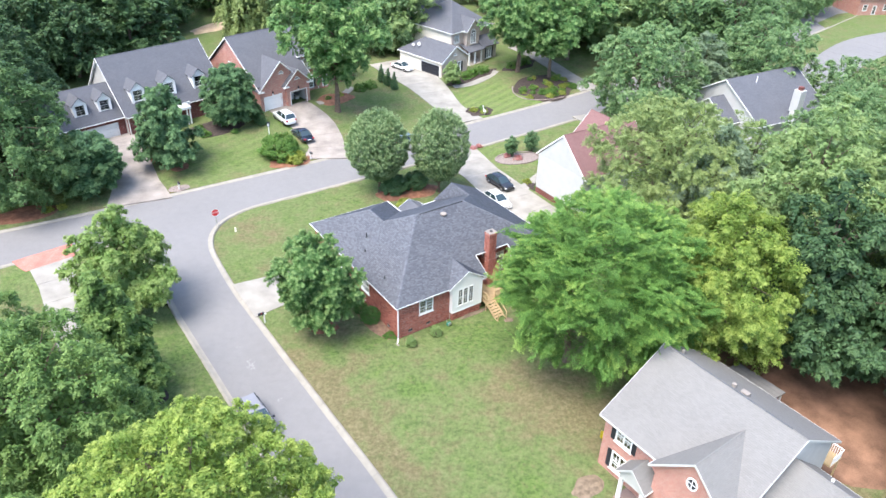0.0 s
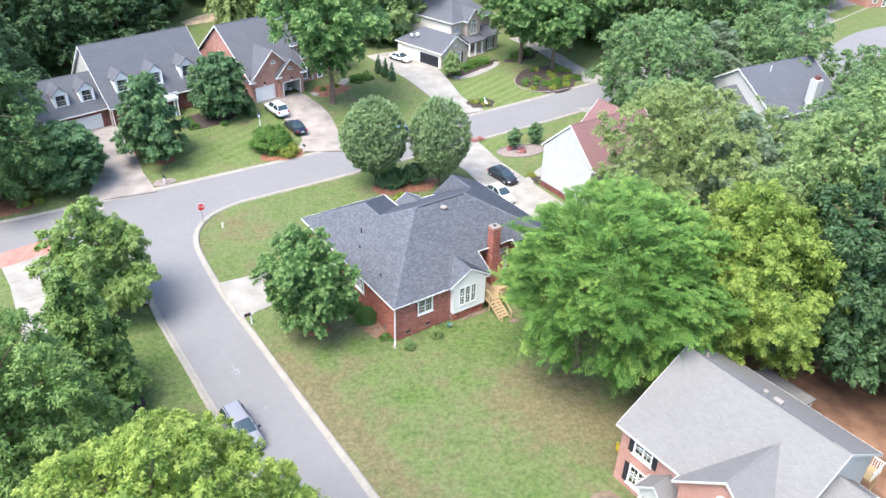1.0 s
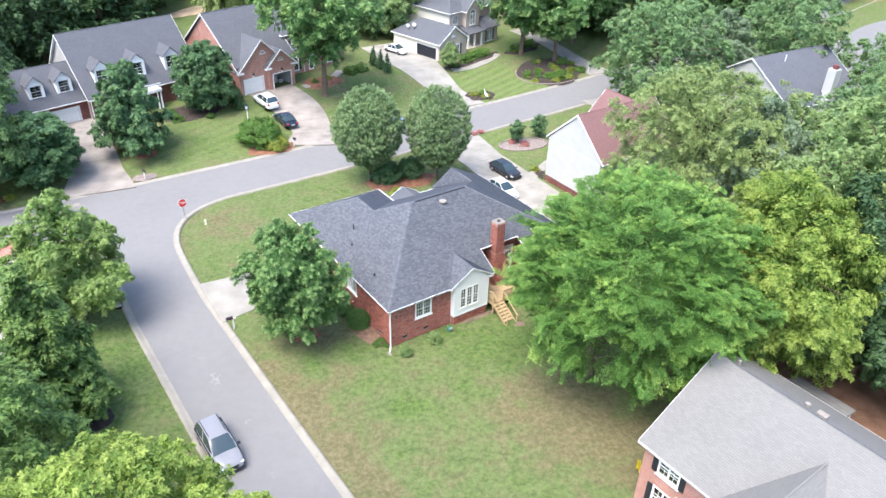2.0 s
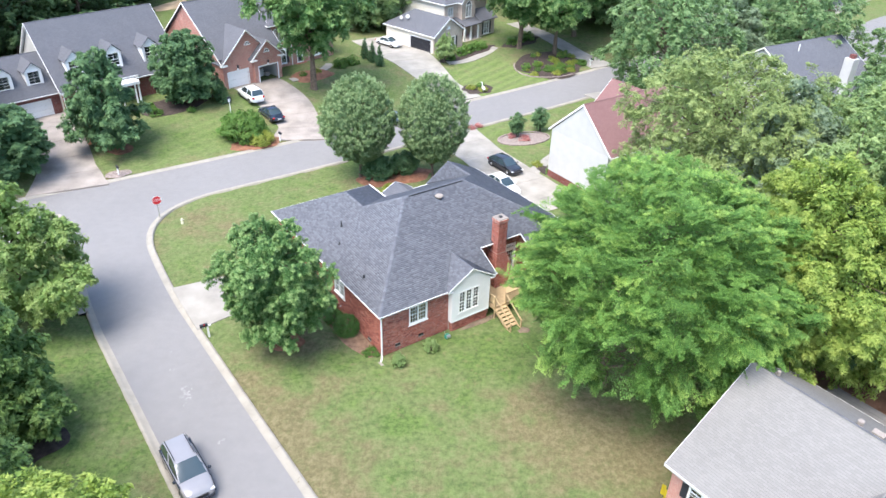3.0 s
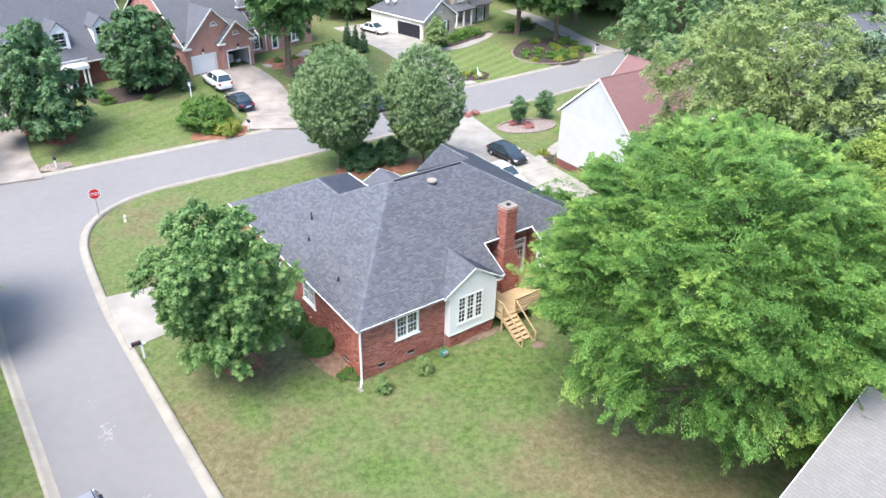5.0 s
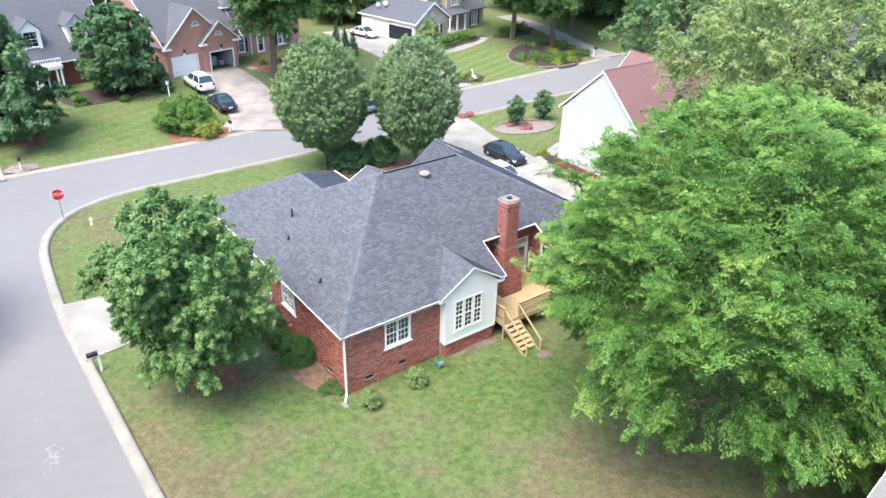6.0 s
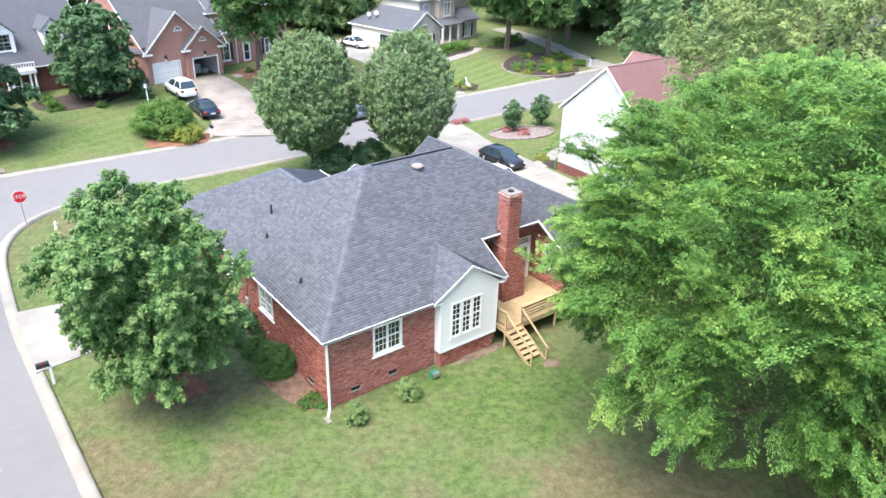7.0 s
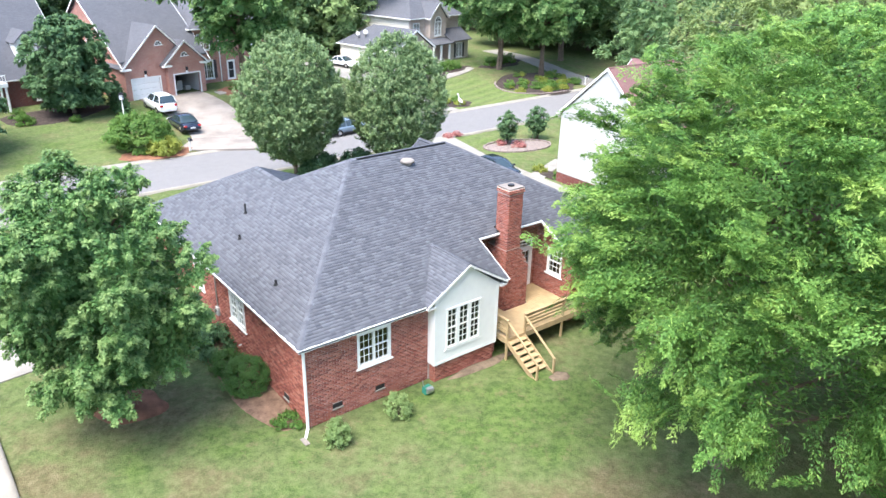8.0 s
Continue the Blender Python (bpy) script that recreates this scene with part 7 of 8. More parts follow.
            beam(pl, (*a, belt - 0.02), (*b, h - 0.09), 0.06, 0.05)
            part("pillar", pl, paint, C)
    if suv:
        for s in (-1, 1):
            rr = bmesh.new()
            bar(rr, (r1 + 0.1, s * w * 0.62, h + 0.05), (f1 - 0.2, s * w * 0.62, h + 0.05), 0.025)
            part("roof_rail", rr, lower or DARK, C)
    part("sill_trim", boxes((-L + 0.3, L - 0.35, -w * 0.985, w * 0.985, 0.2, sill + 0.1)), lower or DARK, C)
    for s in (-1, 1) if lower else ():
        part("flank_trim", boxes((-L * 0.9, L * 0.62, *sorted((s * w * 0.9, s * (w + 0.012))), sill + 0.1, belt - 0.06), bevel=0.02), lower, C, "black flank")
    part("bumper", boxes((L - 0.3, L + 0.03, -w * 0.78, w * 0.78, 0.26, 0.46), bevel=0.03), lower or paint, C)
    part("grille", boxes((L - 0.06, L + 0.012, -w * 0.42, w * 0.42, 0.48, hood * 0.66)), DARK, C)
    for s in (-1, 1):
        part("headlight", boxes((L - 0.34, L - 0.06, s * w * 0.74 - 0.14, s * w * 0.74 + 0.14, hood * 0.62, hood * 0.76), bevel=0.03), GLASS_LAMP, C)
        part("tail_light", boxes((-L - 0.012, -L + 0.2, s * w * 0.74 - 0.14, s * w * 0.74 + 0.14, belt * 0.66, belt * 0.86), bevel=0.02), RED_LAMP, C, "red tail light")
        part("mirror", boxes((f0 - 0.3, f0 - 0.12, s * (w + 0.1) - 0.09, s * (w + 0.1) + 0.09, belt - 0.02, belt + 0.12), bevel=0.03), lower or paint, C)
        for xx in (-L * 0.6, L * 0.62):
            ty = bmesh.new()
            bar(ty, (xx, s * (w - 0.2), 0.33), (xx, s * (w + 0.015), 0.33), 0.33, sides=18)
            tyre = part("tyre", ty, RUBBER, C)
            rim = bmesh.new()
            bar(rim, (xx, s * (w - 0.02), 0.33), (xx, s * (w + 0.025), 0.33), 0.21, 0.16, sides=14)
            part("rim", rim, CHROME, tyre)
    part("plate", boxes((-L - 0.02, -L - 0.008, -0.24, 0.24, belt * 0.5, belt * 0.5 + 0.13)), WHITE, C)
    return C


CAR_GLASS = car_paint("car_glass", (0.03, 0.05, 0.06), 0.0)
GLASS_LAMP = car_paint("lamp_glass", (0.6, 0.62, 0.65), 0.0)
RED_LAMP = car_paint("red_lamp", (0.4, 0.01, 0.012), 0.0)
GREY_CAR, BLACK_CAR, WHITE_CAR = car_paint("silver_car_paint", (0.25, 0.245, 0.26), 0.1), car_paint("black_car_paint", (0.02, 0.022, 0.028), 0.2), car_paint("white_car_paint", (0.8, 0.8, 0.8), 0.0)
NAVY_CAR, BLUE_CAR = car_paint("navy_paint", (0.02, 0.03, 0.055), 0.3), car_paint("blue_paint", (0.2, 0.27, 0.34), 0.3)
car(-13.7, 42.0, -54, GREY_CAR, "silver and black two-tone SUV parked at the kerb", 4.75, 1.9, 1.75, True, BLACK_CAR, z=0.02)
car(-23.4, 104.0, 128, WHITE_CAR, "white SUV parked before the garage", 4.8, 1.92, 1.8, True)
car(-19.9, 99.4, 126, NAVY_CAR, "dark blue sedan parked on the driveway", 4.75, 1.8, 1.42, sedan=True)
car(-6.65, 129.4, -42, WHITE_CAR, "white sedan parked on the driveway", 4.6, 1.8, 1.4, sedan=True)
car(8.85, 85.9, -55, BLACK_CAR, "black hatchback parked on the driveway", 4.5, 1.78, 1.45)
car(8.2, 80.8, -57, WHITE_CAR, "white hatchback parked beside the brick house", 4.4, 1.75, 1.48)
car(-4.3, 99.6, 38, BLUE_CAR, "blue car parked on the street", 4.6, 1.8, 1.5, z=0.02)
car(66.3, 127.3, -50, BLACK_CAR, "black car on the far road", 4.6, 1.8, 1.5)


# ---- street furniture, beds and small things ----
def stop_sign(x, y, face):
    S = thing("stop_sign", frame_at(x, y, face, ground_z(x, y)), "red octagonal stop sign on a steel post", "sign")
    part("post", boxes((-0.03, 0.03, -0.03, 0.03, -0.3, 2.32)), STEEL, S)
    RED = plain("sign_red", (0.55, 0.02, 0.03), 0.4, vary=0.05)

    def plate(r, y0, y1):
        bm = bmesh.new()
        slab(bm, [(r * math.cos(math.tau * (k + 0.5) / 8), y0, 2.0 + r * math.sin(math.tau * (k + 0.5) / 8)) for k in range(8)], (0, y1 - y0, 0))
        return bm

    p = part("plate", plate(0.46, -0.042, -0.032), WHITE, S)
    part("face", plate(0.43, -0.047, -0.043), RED, p, "red face")
    cu = bpy.data.curves.new("letters", "FONT")
    cu.body, cu.size, cu.extrude, cu.align_x, cu.align_y = "STOP", 0.36, 0.003, "CENTER", "CENTER"
    tmp = bpy.data.objects.new("letters", cu)
    me = bpy.data.meshes.new_from_object(tmp)
    me.transform(Matrix.Translation((0, -0.052, 2.0)) @ Euler((radians(90), 0, 0)).to_matrix().to_4x4())
    me.materials.append(WHITE)
    ob = new("letters", me)
    ob.parent = p
    tagged(ob, "white letters reading STOP")
    bpy.data.objects.remove(tmp)


def mailbox(x, y, turn, label, post=None):
    M = thing("mailbox", frame_at(x, y, turn, ground_z(x, y)), label, "mailbox")
    part("post", boxes((-0.06, 0.06, -0.06, 0.06, -0.3, 1.05), (-0.05, 0.05, -0.45, 0.25, 0.92, 1.0)), post or WHITE, M)
    bm = boxes((-0.11, 0.11, -0.55, 0.0, 1.0, 1.14))
    n = 8
    for k in range(n):
        a0, a1 = math.pi * k / n, math.pi * (k + 1) / n
        slab(bm, [(0.11 * math.cos(a0), -0.55, 1.14 + 0.11 * math.sin(a0)), (0.11 * math.cos(a1), -0.55, 1.14 + 0.11 * math.sin(a1)), (0.0, -0.55, 1.14)], (0, 0.55, 0))
    box_ob = part("box", bm, BLACK_PAINT, M, "black letter box")
    part("flag", boxes((0.115, 0.13, -0.3, -0.24, 1.1, 1.32)), RED_LAMP, box_ob)


def hydrant(x, y, size):
    M = thing("hydrant", frame_at(x, y, 20, ground_z(x, y)) @ Matrix.Scale(size, 4), "pale fire hydrant on the corner lawn", "hydrant")
    bm = bmesh.new()
    bar(bm, (0, 0, -0.1), (0, 0, 0.08), 0.17, sides=12)
    bar(bm, (0, 0, 0.08), (0, 0, 0.55), 0.11, 0.1, sides=12)
    bmesh.ops.create_uvsphere(bm, u_segments=12, v_segments=6, radius=0.13, matrix=Matrix.Translation((0, 0, 0.56)))
    bar(bm, (0, 0, 0.66), (0, 0, 0.75), 0.035)
    part("barrel", bm, plain("cream_paint", (0.7, 0.66, 0.5), 0.5), M)
    cp = bmesh.new()
    bar(cp, (-0.2, 0, 0.42), (0.2, 0, 0.42), 0.06, sides=10)
    part("nozzle", cp, STEEL, M)


def lamp_post(x, y):
    M = thing("lamp_post", frame_at(x, y, 0, ground_z(x, y)), "white lamp post with a black lantern", "lamp post")
    part("pole", bar(bmesh.new(), (0, 0, -0.3), (0, 0, 3.9), 0.07, 0.05, 10), WHITE, M)
    L = part("lantern", boxes((-0.17, 0.17, -0.17, 0.17, 3.9, 3.94), (-0.2, 0.2, -0.2, 0.2, 4.38, 4.43), (-0.1, 0.1, -0.1, 0.1, 4.43, 4.55), (-0.17, -0.14, -0.17, -0.14, 3.94, 4.38), (0.14, 0.17, -0.17, -0.14, 3.94, 4.38), (-0.17, -0.14, 0.14, 0.17, 3.94, 4.38), (0.14, 0.17, 0.14, 0.17, 3.94, 4.38)), BLACK_PAINT, M)
    part("pane", boxes((-0.14, 0.14, -0.14, 0.14, 3.945, 4.375)), GLASS_LAMP, L)


def storm_inlet(x, y, turn):
    M = tagged(new("storm_inlet"), "concrete storm drain box set into the kerb", "drain", kind="structure")
    M.matrix_basis = frame_at(x, y, turn, 0.0)
    part("lid", boxes((-0.75, 0.75, -0.35, 0.4, 0.16, 0.24), bevel=0.03), OLD_CONCRETE, M)
    # solid black box stands for the shade in the opening under the lid
    part("throat_shade", boxes((-0.68, 0.68, -0.3, 0.36, -0.1, 0.16)), DARK, M)


def wheeled_bin(x, y, turn, label):
    M = thing("wheeled_bin", frame_at(x, y, turn, ground_z(x, y) + 0.05), label, "bin")
    bm = bmesh.new()
    vs = [bm.verts.new((a, b, z)) for z, s in ((0.06, 0.24), (0.98, 0.3)) for a, b in ((-s, -s), (s, -s), (s, s), (-s, s))]
    for f in ((3, 2, 1, 0), (4, 5, 6, 7), (0, 1, 5, 4), (1, 2, 6, 5), (2, 3, 7, 6), (3, 0, 4, 7)):
        bm.faces.new([vs[i] for i in f])
    part("tub", bm, DARK, M)
    part("lid", boxes((-0.33, 0.33, -0.33, 0.36, 0.985, 1.06), bevel=0.02), DARK, M)
    for s in (-1, 1):
        part("wheel", bar(bmesh.new(), (s * 0.24, 0.27, 0.11), (s * 0.29, 0.27, 0.11), 0.11, sides=12), RUBBER, M)


def hose_reel(m):
    M = thing("hose_reel", m, "green and grey garden hose reel by the wall", "hose reel")
    GREEN = plain("green_plastic", (0.03, 0.2, 0.15), 0.45)
    part("tub", boxes((-0.28, 0.28, -0.22, 0.22, 0.0, 0.5), bevel=0.05), GREEN, M)
    part("reel", bar(bmesh.new(), (-0.24, -0.24, 0.36), (0.2, -0.24, 0.36), 0.2, sides=14), STEEL, M)
    part("handle", bar(bmesh.new(), (-0.26, 0.0, 0.5), (-0.34, 0.05, 1.0), 0.025), STEEL, M)


def garden_bird(x, y):
    """A standing wading bird, one plain shape."""
    bm = bmesh.new()
    z = ground_z(x, y) + 0.05
    M = Matrix.Translation((x, y, z)) @ Matrix.Rotation(radians(120), 4, "Z") @ Matrix.Scale(1.25, 4)
    bmesh.ops.create_uvsphere(bm, u_segments=12, v_segments=8, radius=0.2, matrix=M @ Matrix.LocRotScale((0, 0, 0.5), Euler((0, radians(-25), 0)), (1.5, 0.75, 0.8)))
    bmesh.ops.create_uvsphere(bm, u_segments=10, v_segments=6, radius=0.08, matrix=M @ Matrix.LocRotScale((0.36, 0, 1.0), None, (1.3, 0.8, 0.8)))
    for a, b, r, r2 in (((0.2, 0, 0.6), (0.26, 0, 0.82), 0.08, 0.05), ((0.26, 0, 0.82), (0.33, 0, 1.0), 0.05, 0.05), ((0.42, 0, 1.0), (0.62, 0, 0.95), 0.03, 0.006), ((0.0, 0.06, 0.4), (0.02, 0.06, -0.1), 0.02, 0.02), ((0.0, -0.06, 0.4), (0.02, -0.06, -0.1), 0.02, 0.02), ((-0.25, 0, 0.45), (-0.45, 0, 0.36), 0.09, 0.03)):
        bar(bm, M @ Vector(a), M @ Vector(b), r, r2, 8)
    tagged(part("garden_statue", bm, WHITE, smooth=True), "white garden bird statue standing in dark mulch", "statue")


def wall_flag(m):
    F = thing("flag", m, "yellow garden flag on a short pole by the brick wall", "flag")
    YELLOW = plain("yellow_cloth", (0.75, 0.6, 0.04), 0.8)
    part("pole", bar(bmesh.new(), (0, 0, -0.2), (0, 0, 2.6), 0.025, 0.02, 8), STEEL, F)
    bm = bmesh.new()
    n = 7
    rows = [[bm.verts.new((0.02 + 0.62 * i / n, 0.07 * math.sin(i * 1.3), z - 0.12 * i / n)) for i in range(n + 1)] for z in (1.75, 2.55)]
    for i in range(n):
        bm.faces.new((rows[0][i], rows[0][i + 1], rows[1][i + 1], rows[1][i]))
    bmesh.ops.solidify(bm, geom=bm.faces[:], thickness=0.008)
    part("cloth", bm, YELLOW, F, "yellow cloth")


def edging(cx, cy, rx, ry, turn, count, label, a0=0.0, a1=math.tau):
    """A row of low rounded stones along the edge of a bed."""
    root = tagged(new("bed_edging"), label, "edging", kind="structure")
    bm = boxes((-0.2, 0.2, -0.09, 0.09, -0.08, 0.12), bevel=0.03)
    first = part("stone", bm, GRAVEL, root)
    rr = np.random.default_rng(count)
    for k in range(count):
        a = a0 + (a1 - a0) * k / count
        x, y = rx * math.cos(a), ry * math.sin(a)
        c, q = math.cos(radians(turn)), math.sin(radians(turn))
        X, Y = cx + x * c - y * q, cy + x * q + y * c
        t = math.atan2(ry * math.cos(a), -rx * math.sin(a)) + radians(turn)
        ob = first if k == 0 else new("stone", first.data)
        ob.parent = root
        ob.matrix_basis = Matrix.LocRotScale((X, Y, ground_z(X, Y) + 0.02), Euler((0, 0, t + rr.normal() * 0.08)), (rr.uniform(0.8, 1.15), rr.uniform(0.85, 1.2), rr.uniform(0.8, 1.2)))


stop_sign(-25.55, 73.25, 30)
mailbox(-16.05, 55.35, -56, "black mailbox on a white post at the kerb")
mailbox(-33.0, 82.5, 35, "black mailbox on a white post by the driveway")
mailbox(-17.6, 92.6, 35, "black mailbox on a white post by the driveway")
mailbox(25.6, 125.0, 35, "black mailbox on a white post by the mulched bed")
hydrant(-23.2, 72.5, 0.75)
lamp_post(-23.6, 94.6)
storm_inlet(-26.9, 58.5, 124)
wheeled_bin(-44.3, 98.4, 45, "black wheeled bin beside the garage door")
hose_reel(frame_at(2.0, 55.55, 34.5, 0.1) @ Matrix.Scale(0.7, 4))

# beds
SAND = plain("pale_sand", (0.44, 0.33, 0.22), 0.95, vary=0.2, scale=1.0, grain=12.0)
BARE = plain("dusty_earth", (0.2, 0.15, 0.105), 0.95, vary=0.25, scale=2.5, grain=15.0)
LITTER = plain("leaf_litter", (0.235, 0.148, 0.1), 0.95, vary=0.25, scale=3.0, grain=14.0)
patch("mulch_bed", -10.3, 54.9, 1.5, 1.2, 0, STRAW, "pine-straw ring under the maple", "bed", seed=1)
patch("mulch_bed", -3.4, 83.4, 4.6, 2.0, 25, STRAW, "pine-straw bed under the pear trees", "bed", seed=2)
patch("gravel_bed", 11.9, 94.7, 3.3, 1.9, 20, GRAVEL, "gravel island bed with flowers in the lawn", "bed", seed=3, rough=0.08)
patch("mulch_bed", 19.3, 124.6, 7.0, 5.0, 46, MULCH, "dark mulch bed with small shrubs", "bed", seed=4)
patch("mulch_bed", 7.0, 112.6, 2.6, 2.0, 30, MULCH, "dark mulch bed with a white garden bird", "bed", seed=5)
patch("mulch_bed", 6.2, 126.4, 6.5, 1.5, 46, MULCH, "dark mulch bed along the house", "bed", seed=6)
patch("mulch_bed", 15.4, 133.8, 4.5, 1.6, 46, MULCH, "dark mulch bed along the house", "bed", seed=7)
patch("mulch_bed", -20.2, 91.8, 3.4, 1.7, 30, STRAW, "pine-straw bed round the big bush", "bed", seed=8)
patch("mulch_bed", -16.8, 113.6, 3.4, 2.4, 40, STRAW, "pine-straw bed before the brick house", "bed", seed=9)
patch("mulch_bed", -35.2, 88.8, 1.6, 1.3, 0, STRAW, "pine-straw ring under the evergreen", "bed", seed=10)
patch("mulch_bed", -38.2, 90.6, 1.6, 0.8, 45, STRAW, "pine-straw strip beside the driveway", "bed", seed=11)
patch("mulch_bed", -32.5, 101.0, 5.2, 2.6, 45, MULCH, "dark mulch bed along the house", "bed", seed=12)
patch("mulch_bed", -49.5, 75.0, 4.2, 2.0, 30, STRAW, "pine-straw bed under the tall trees", "bed", seed=13)
patch("mulch_bed", -25.8, 44.6, 3.6, 3.0, 0, MULCH, "dark mulch under the evergreen", "bed", seed=14)
patch("bare_earth", 34.0, 46.0, 13.0, 8.5, -20, DIRT, "bare red-brown earth behind the house", "earth", seed=15, rough=0.2)
patch("bare_earth", 12.6, 36.2, 1.6, 0.9, 40, BARE, "sandy bed beside the brick house", "bed", seed=16)
patch("bare_earth", 4.6, 57.6, 1.9, 0.3, 34.5, BARE, "bare earth strip below the bay window", "earth", seed=17, rough=0.2)
patch("bare_earth", 8.0, 56.6, 0.55, 0.3, 20, BARE, "bare earth at the foot of the stairs", "earth", seed=18, rough=0.2)
patch("mulch_bed", -5.75, 56.6, 4.3, 1.15, 124.5, LITTER, "brown earth bed along the side wall", "bed", seed=19)
patch("mulch_bed", 13.4, 85.8, 1.6, 0.9, 120, MULCH, "dark bed by the white house", "bed", seed=20)
patch("gravel_bed", -33.2, 82.9, 1.4, 0.9, 35, GRAVEL, "stone-edged bed round the mailbox", "bed", seed=21)

patch("sandy_path", -48, 154, 6.5, 2.6, 60, SAND, "sandy path behind the houses", "path", seed=22)

edging(11.9, 94.7, 3.35, 1.95, 20, 44, "low stone edging round the gravel island")
edging(19.3, 124.6, 7.0, 5.0, 46, 34, "low stone edging between the lawn and the mulch bed", 2.3, 4.6)
garden_bird(7.8, 111.3)
wall_flag(frame_at(13.75, 38.65, -54) @ Matrix.Translation((-0.25, 0.5, 0.1)) @ Matrix.Rotation(radians(150), 4, "Z"))

# shrubs
S = "rounded clipped green shrub"
shrub(at(-5.7, 56.0), 1.22, 1.75, LEAF_BOX, "rounded clipped boxwood beside the brick wall", 1, 260, 110, 0.034, clump=0.2)
shrub(at(-6.9, 57.4), 0.85, 1.15, LEAF_BOX, "small rounded boxwood beside the brick wall", 50, 150, 90, 0.036, clump=0.18)
shrub(at(-7.7, 58.9), 1.15, 1.5, LEAF_DARK, "dark green shrub beside the brick wall", 2, 60, 50, 0.08)
shrub(at(-8.6, 60.2), 1.0, 1.3, LEAF_DARK, "dark green shrub beside the brick wall", 3, 60, 50, 0.08)
shrub(at(-1.55, 52.3), 0.62, 1.15, LEAF_WOOD, "loose green shrub at the wall's corner", 4, 60, 40, 0.06, clump=0.16)
shrub(at(0.75, 54.0), 0.66, 1.15, LEAF_WOOD, "loose green shrub before the brick wall", 5, 60, 40, 0.06, clump=0.16)
shrub(at(-3.6, 53.6), 0.7, 0.3, LEAF_SHRUB, "low weeds at the house corner", 6, 30, 30, 0.08, clump=0.2)
shrub(at(-3.6, 79.6), 1.2, 1.0, LEAF_LIME, "lime-green shrub behind the house", 7, 50, 40, 0.12)
shrub(at(-22.0, 93.3), 3.3, 3.7, LEAF_SHRUB, "large rounded flowering bush by the driveway", 8, 200, 70, 0.14, clump=0.5, name="bush")
shrub(at(-19.6, 91.8), 1.7, 1.6, LEAF_LIME, "lower light green bush by the driveway", 9, 90, 50, 0.12, clump=0.35, name="bush")
hedge = shrub(at(-5.2, 83.0, 14), 2.1, 3.0, LEAF_DARK, "clipped dark green hedge behind the house", 10, 190, 60, 0.1, name="hedge", category="hedge", sy=1.5, clump=0.35)
tagged(hedge, group="hedge plants")
copy_thing(hedge, at(-2.5, 84.5, 20, 0.95))
cyp = tree("cypress", at(-9.9, 122.2), 3.2, 0.75, 0.1, LEAF_DARK, cone_shape, "small conical cypress on the lawn's edge", 31, lobes=60, lobe=0.16, tufts=4, per=12, size=0.1, spray=0.18, trunk=0.06, uneven=0.05, shell=0.2)
tagged(cyp, group="small cypresses")
copies(cyp, [(-8.6, 120.4, 40, 1.0, 1.0), (-7.4, 118.7, 80, 1.0, 0.98), (-27.5, 103.6, 10, 1.3, 1.1), (-26.6, 102.3, 200, 1.2, 1.0)])
myrtle = tree("crape_myrtle", at(11.0, 95.2), 3.3, 0.85, 0.5, LEAF_DARK, oval_shape, "young crape myrtle in the gravel island", 33, lobes=40, lobe=0.25, tufts=6, per=30, size=0.075, spray=0.4, trunk=0.05, stems=3)
tagged(myrtle, group="crape myrtles")
copies(myrtle, [(14.0, 97.2, 90, 1.1, 1.0)])
shrub(at(11.9, 94.4), 0.9, 0.45, PETAL, "pink flowers in the gravel island", 41, 24, 30, 0.1, name="flowers", category="flowers")
shrub(at(10.4, 95.0), 0.6, 0.4, PETAL, "pink flowers in the gravel island", 42, 16, 30, 0.1, name="flowers", category="flowers")
shrub(at(6.6, 98.4), 0.5, 0.35, PETAL, "pink flowers at the kerb", 51, 20, 30, 0.1, name="flowers", category="flowers")
shrub(at(5.6, 97.6), 0.5, 0.35, PETAL, "pink flowers at the kerb", 43, 20, 30, 0.1, name="flowers", category="flowers")
bed_shrub = shrub(at(16.0, 119.4), 0.7, 0.6, LEAF_LIME, "small yellow-green shrub in dark mulch", 44, 26, 30, 0.1)
bed_green = shrub(at(15.2, 122.6), 0.8, 0.8, LEAF_SHRUB, "small green shrub in dark mulch", 45, 30, 30, 0.1)
tagged(bed_shrub, group="small bed shrubs")
tagged(bed_green, group="small bed shrubs")
rb = np.random.default_rng(12)
for k in range(34):
    a, q = rb.uniform(0, math.tau), rb.uniform(0.2, 0.9)
    x0, y0 = 6.6 * q * math.cos(a), 4.6 * q * math.sin(a)
    c, s = math.cos(radians(42)), math.sin(radians(42))
    copy_thing(bed_shrub if k % 2 else bed_green, at(19.3 + x0 * c - y0 * s, 124.6 + x0 * s + y0 * c, rb.uniform(0, 360), rb.uniform(0.6, 1.2)))
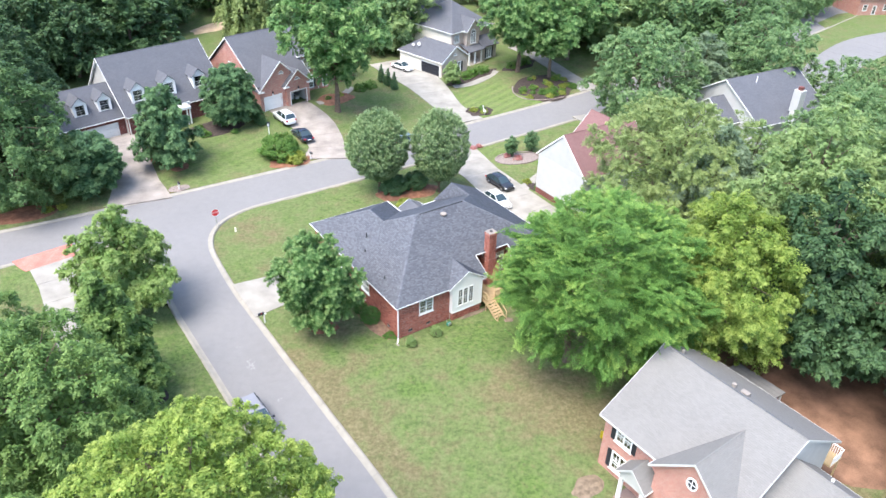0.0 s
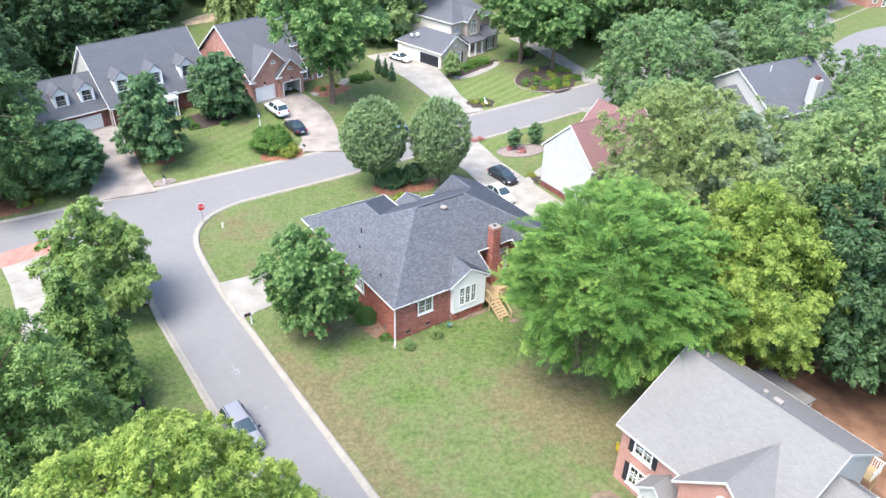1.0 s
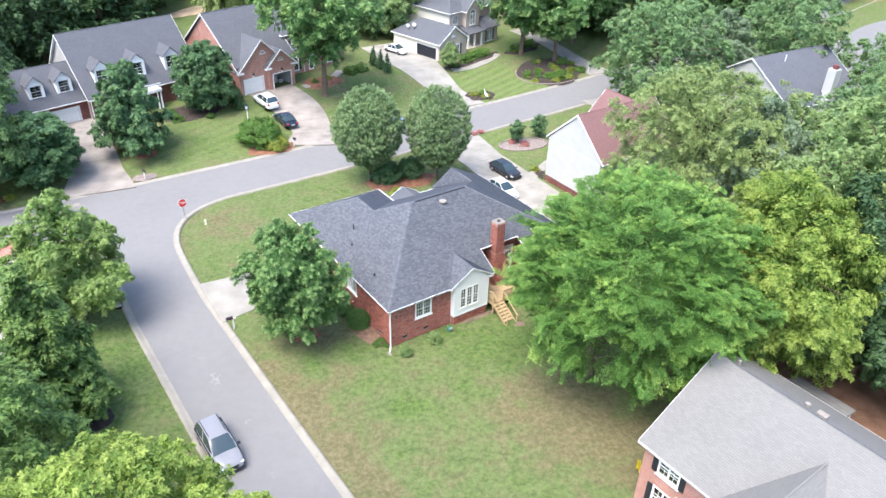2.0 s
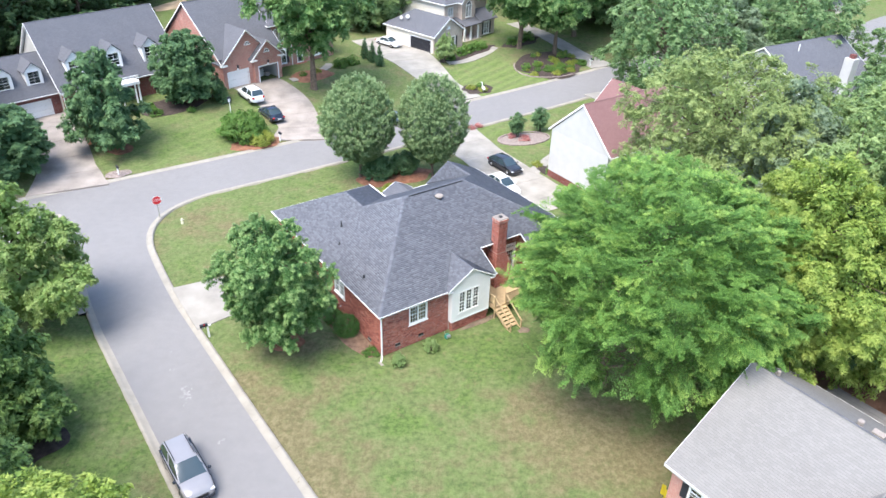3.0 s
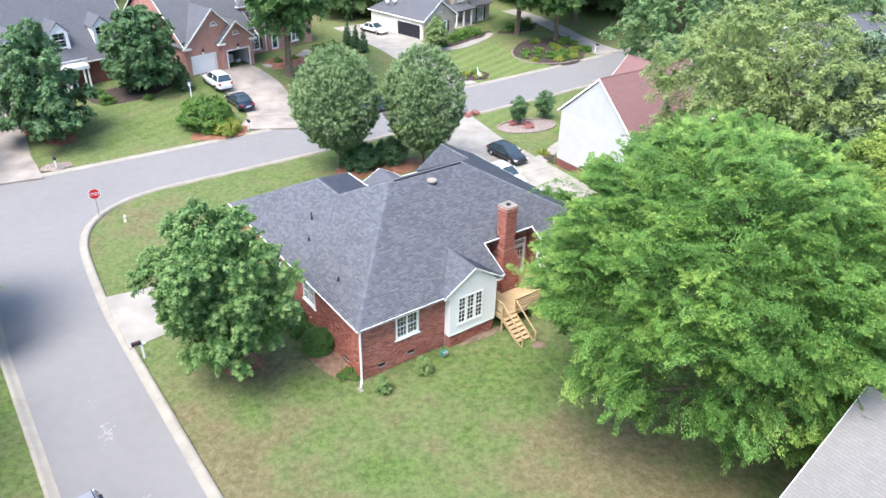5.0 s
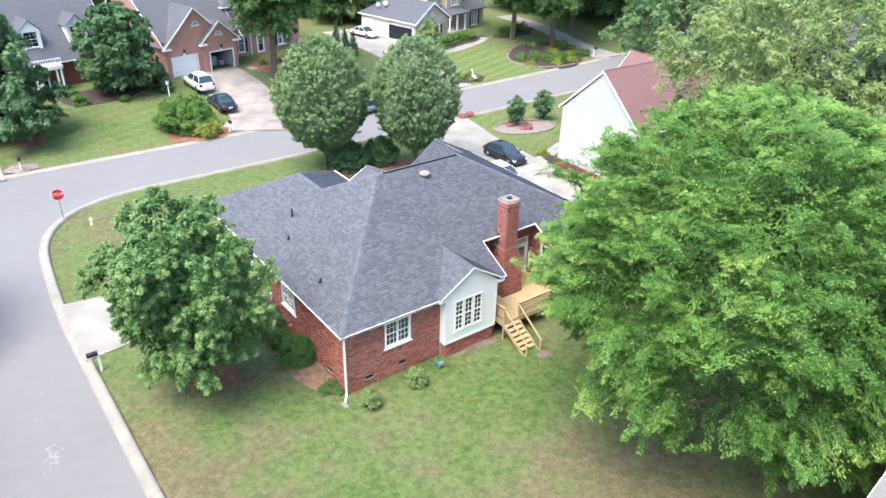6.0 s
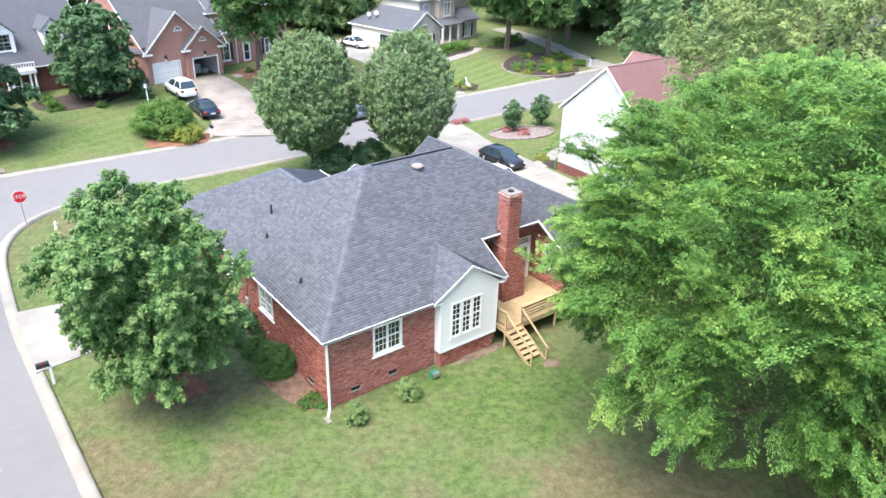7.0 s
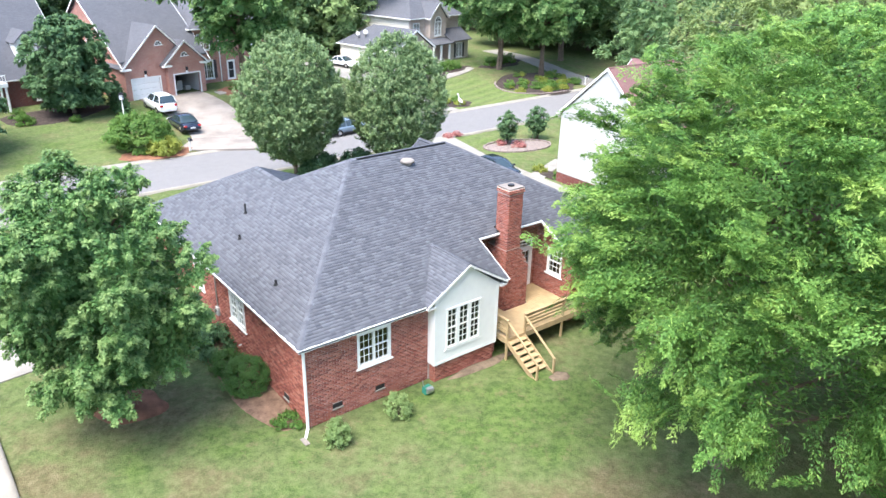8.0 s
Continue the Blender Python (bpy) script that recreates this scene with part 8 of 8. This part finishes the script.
for x, y, s, kind in ((6.2, 112.6, 1.1, 0), (7.6, 113.4, 0.9, 1), (7.8, 112.0, 1.0, 0), (3.2, 123.2, 1.2, 1), (5.0, 125.4, 1.4, 1), (6.2, 127.0, 1.5, 1), (7.4, 128.4, 1.6, 1), (8.6, 129.6, 1.4, 1), (13.6, 132.2, 1.5, 1), (15.2, 133.6, 1.3, 1), (16.8, 135.2, 1.6, 1), (-31.5, 103.6, 1.2, 1), (-29.8, 99.2, 0.8, 1), (-33.8, 97.4, 1.2, 1), (-35.2, 99.0, 1.1, 1), (-18.0, 113.2, 0.8, 1), (-16.2, 114.8, 0.9, 0), (-13.0, 117.6, 1.6, 1), (-11.4, 119.2, 1.6, 1), (12.6, 86.9, 0.9, 0), (13.8, 85.0, 0.8, 1), (-10.2, 99.9, 1.8, 1), (-47.0, 76.0, 1.0, 0), (-45.6, 76.8, 0.9, 0)):
    copy_thing(bed_green if kind else bed_shrub, at(x, y, x * 37, s))
tree("small_tree", at(2.4, 122.0), 4.6, 1.7, 1.0, LEAF_WOOD, egg_shape, "small rounded tree at the house corner", 35, lobes=24, lobe=0.5, tufts=6, per=28, size=0.17, spray=0.5, trunk=0.08)
shrub(at(42.5, 80.0), 3.2, 2.6, leafy("russet_leaf", (0.16, 0.06, 0.03), (0.27, 0.1, 0.05), (0.36, 0.16, 0.08), (0.42, 0.24, 0.12)), "russet-leaved bush behind the wood", 46, 120, 40, 0.25, clump=0.6, name="bush")

# boxes stored in the open garage
G = frame_at(-27.4, 106.6, 46, 1.3)
for u, v, w, h, d in ((5.9, 1.6, 0.9, 0.8, 0.7), (6.9, 1.9, 0.7, 1.1, 0.6), (7.7, 1.5, 0.6, 0.5, 0.6)):
    B = thing("storage_box", G @ Matrix.Translation((u, v, 0.0)), "pale cardboard storage box in the open garage", "box", "storage boxes")
    part("carton", boxes((-w / 2, w / 2, -d / 2, d / 2, 0.0, h), bevel=0.01), SIDING, B)
    part("flap", boxes((-w / 2, w / 2, -d / 2, 0.0, h + 0.004, h + 0.012)), STUCCO, B)

# worn white scuffs on the asphalt: small flakes of paint lying close together
SCUFF = plain("worn_paint", (0.26, 0.255, 0.25), 0.9, vary=0.25, scale=6.0, grain=30.0)
for k, (x, y, r, count) in enumerate(((-16.1, 49.3, 0.5, 12), (-15.6, 48.4, 0.4, 7), (-17.6, 51.6, 0.25, 4), (-18.6, 54.0, 0.2, 3), (-12.5, 44.8, 0.35, 5), (-9.6, 40.2, 0.25, 3))):
    bm = bmesh.new()
    rr = np.random.default_rng(k)
    for i in range(count):
        fx, fy, fr = x + rr.normal() * r * 0.5, y + rr.normal() * r * 0.8, r * rr.uniform(0.1, 0.32)
        bm.faces.new([bm.verts.new((fx + fr * rr.uniform(0.5, 1.2) * math.cos(a), fy + fr * rr.uniform(0.7, 1.6) * math.sin(a), 0.006 + 0.0004 * i)) for a in np.linspace(0, math.tau, 10)[:-1]])
    tagged(part("paint_scuff", bm, SCUFF), "faded white mark on the asphalt", "mark", kind="structure")
for x, y in ((-35.6, 73.6), (-38.2, 76.2)):
    bm = bar(bmesh.new(), (x, y, -0.02), (x, y, 0.012), 0.38, sides=18)
    tagged(part("manhole_cover", bm, OLD_CONCRETE), "grey iron manhole cover in the asphalt", "manhole cover", kind="structure")
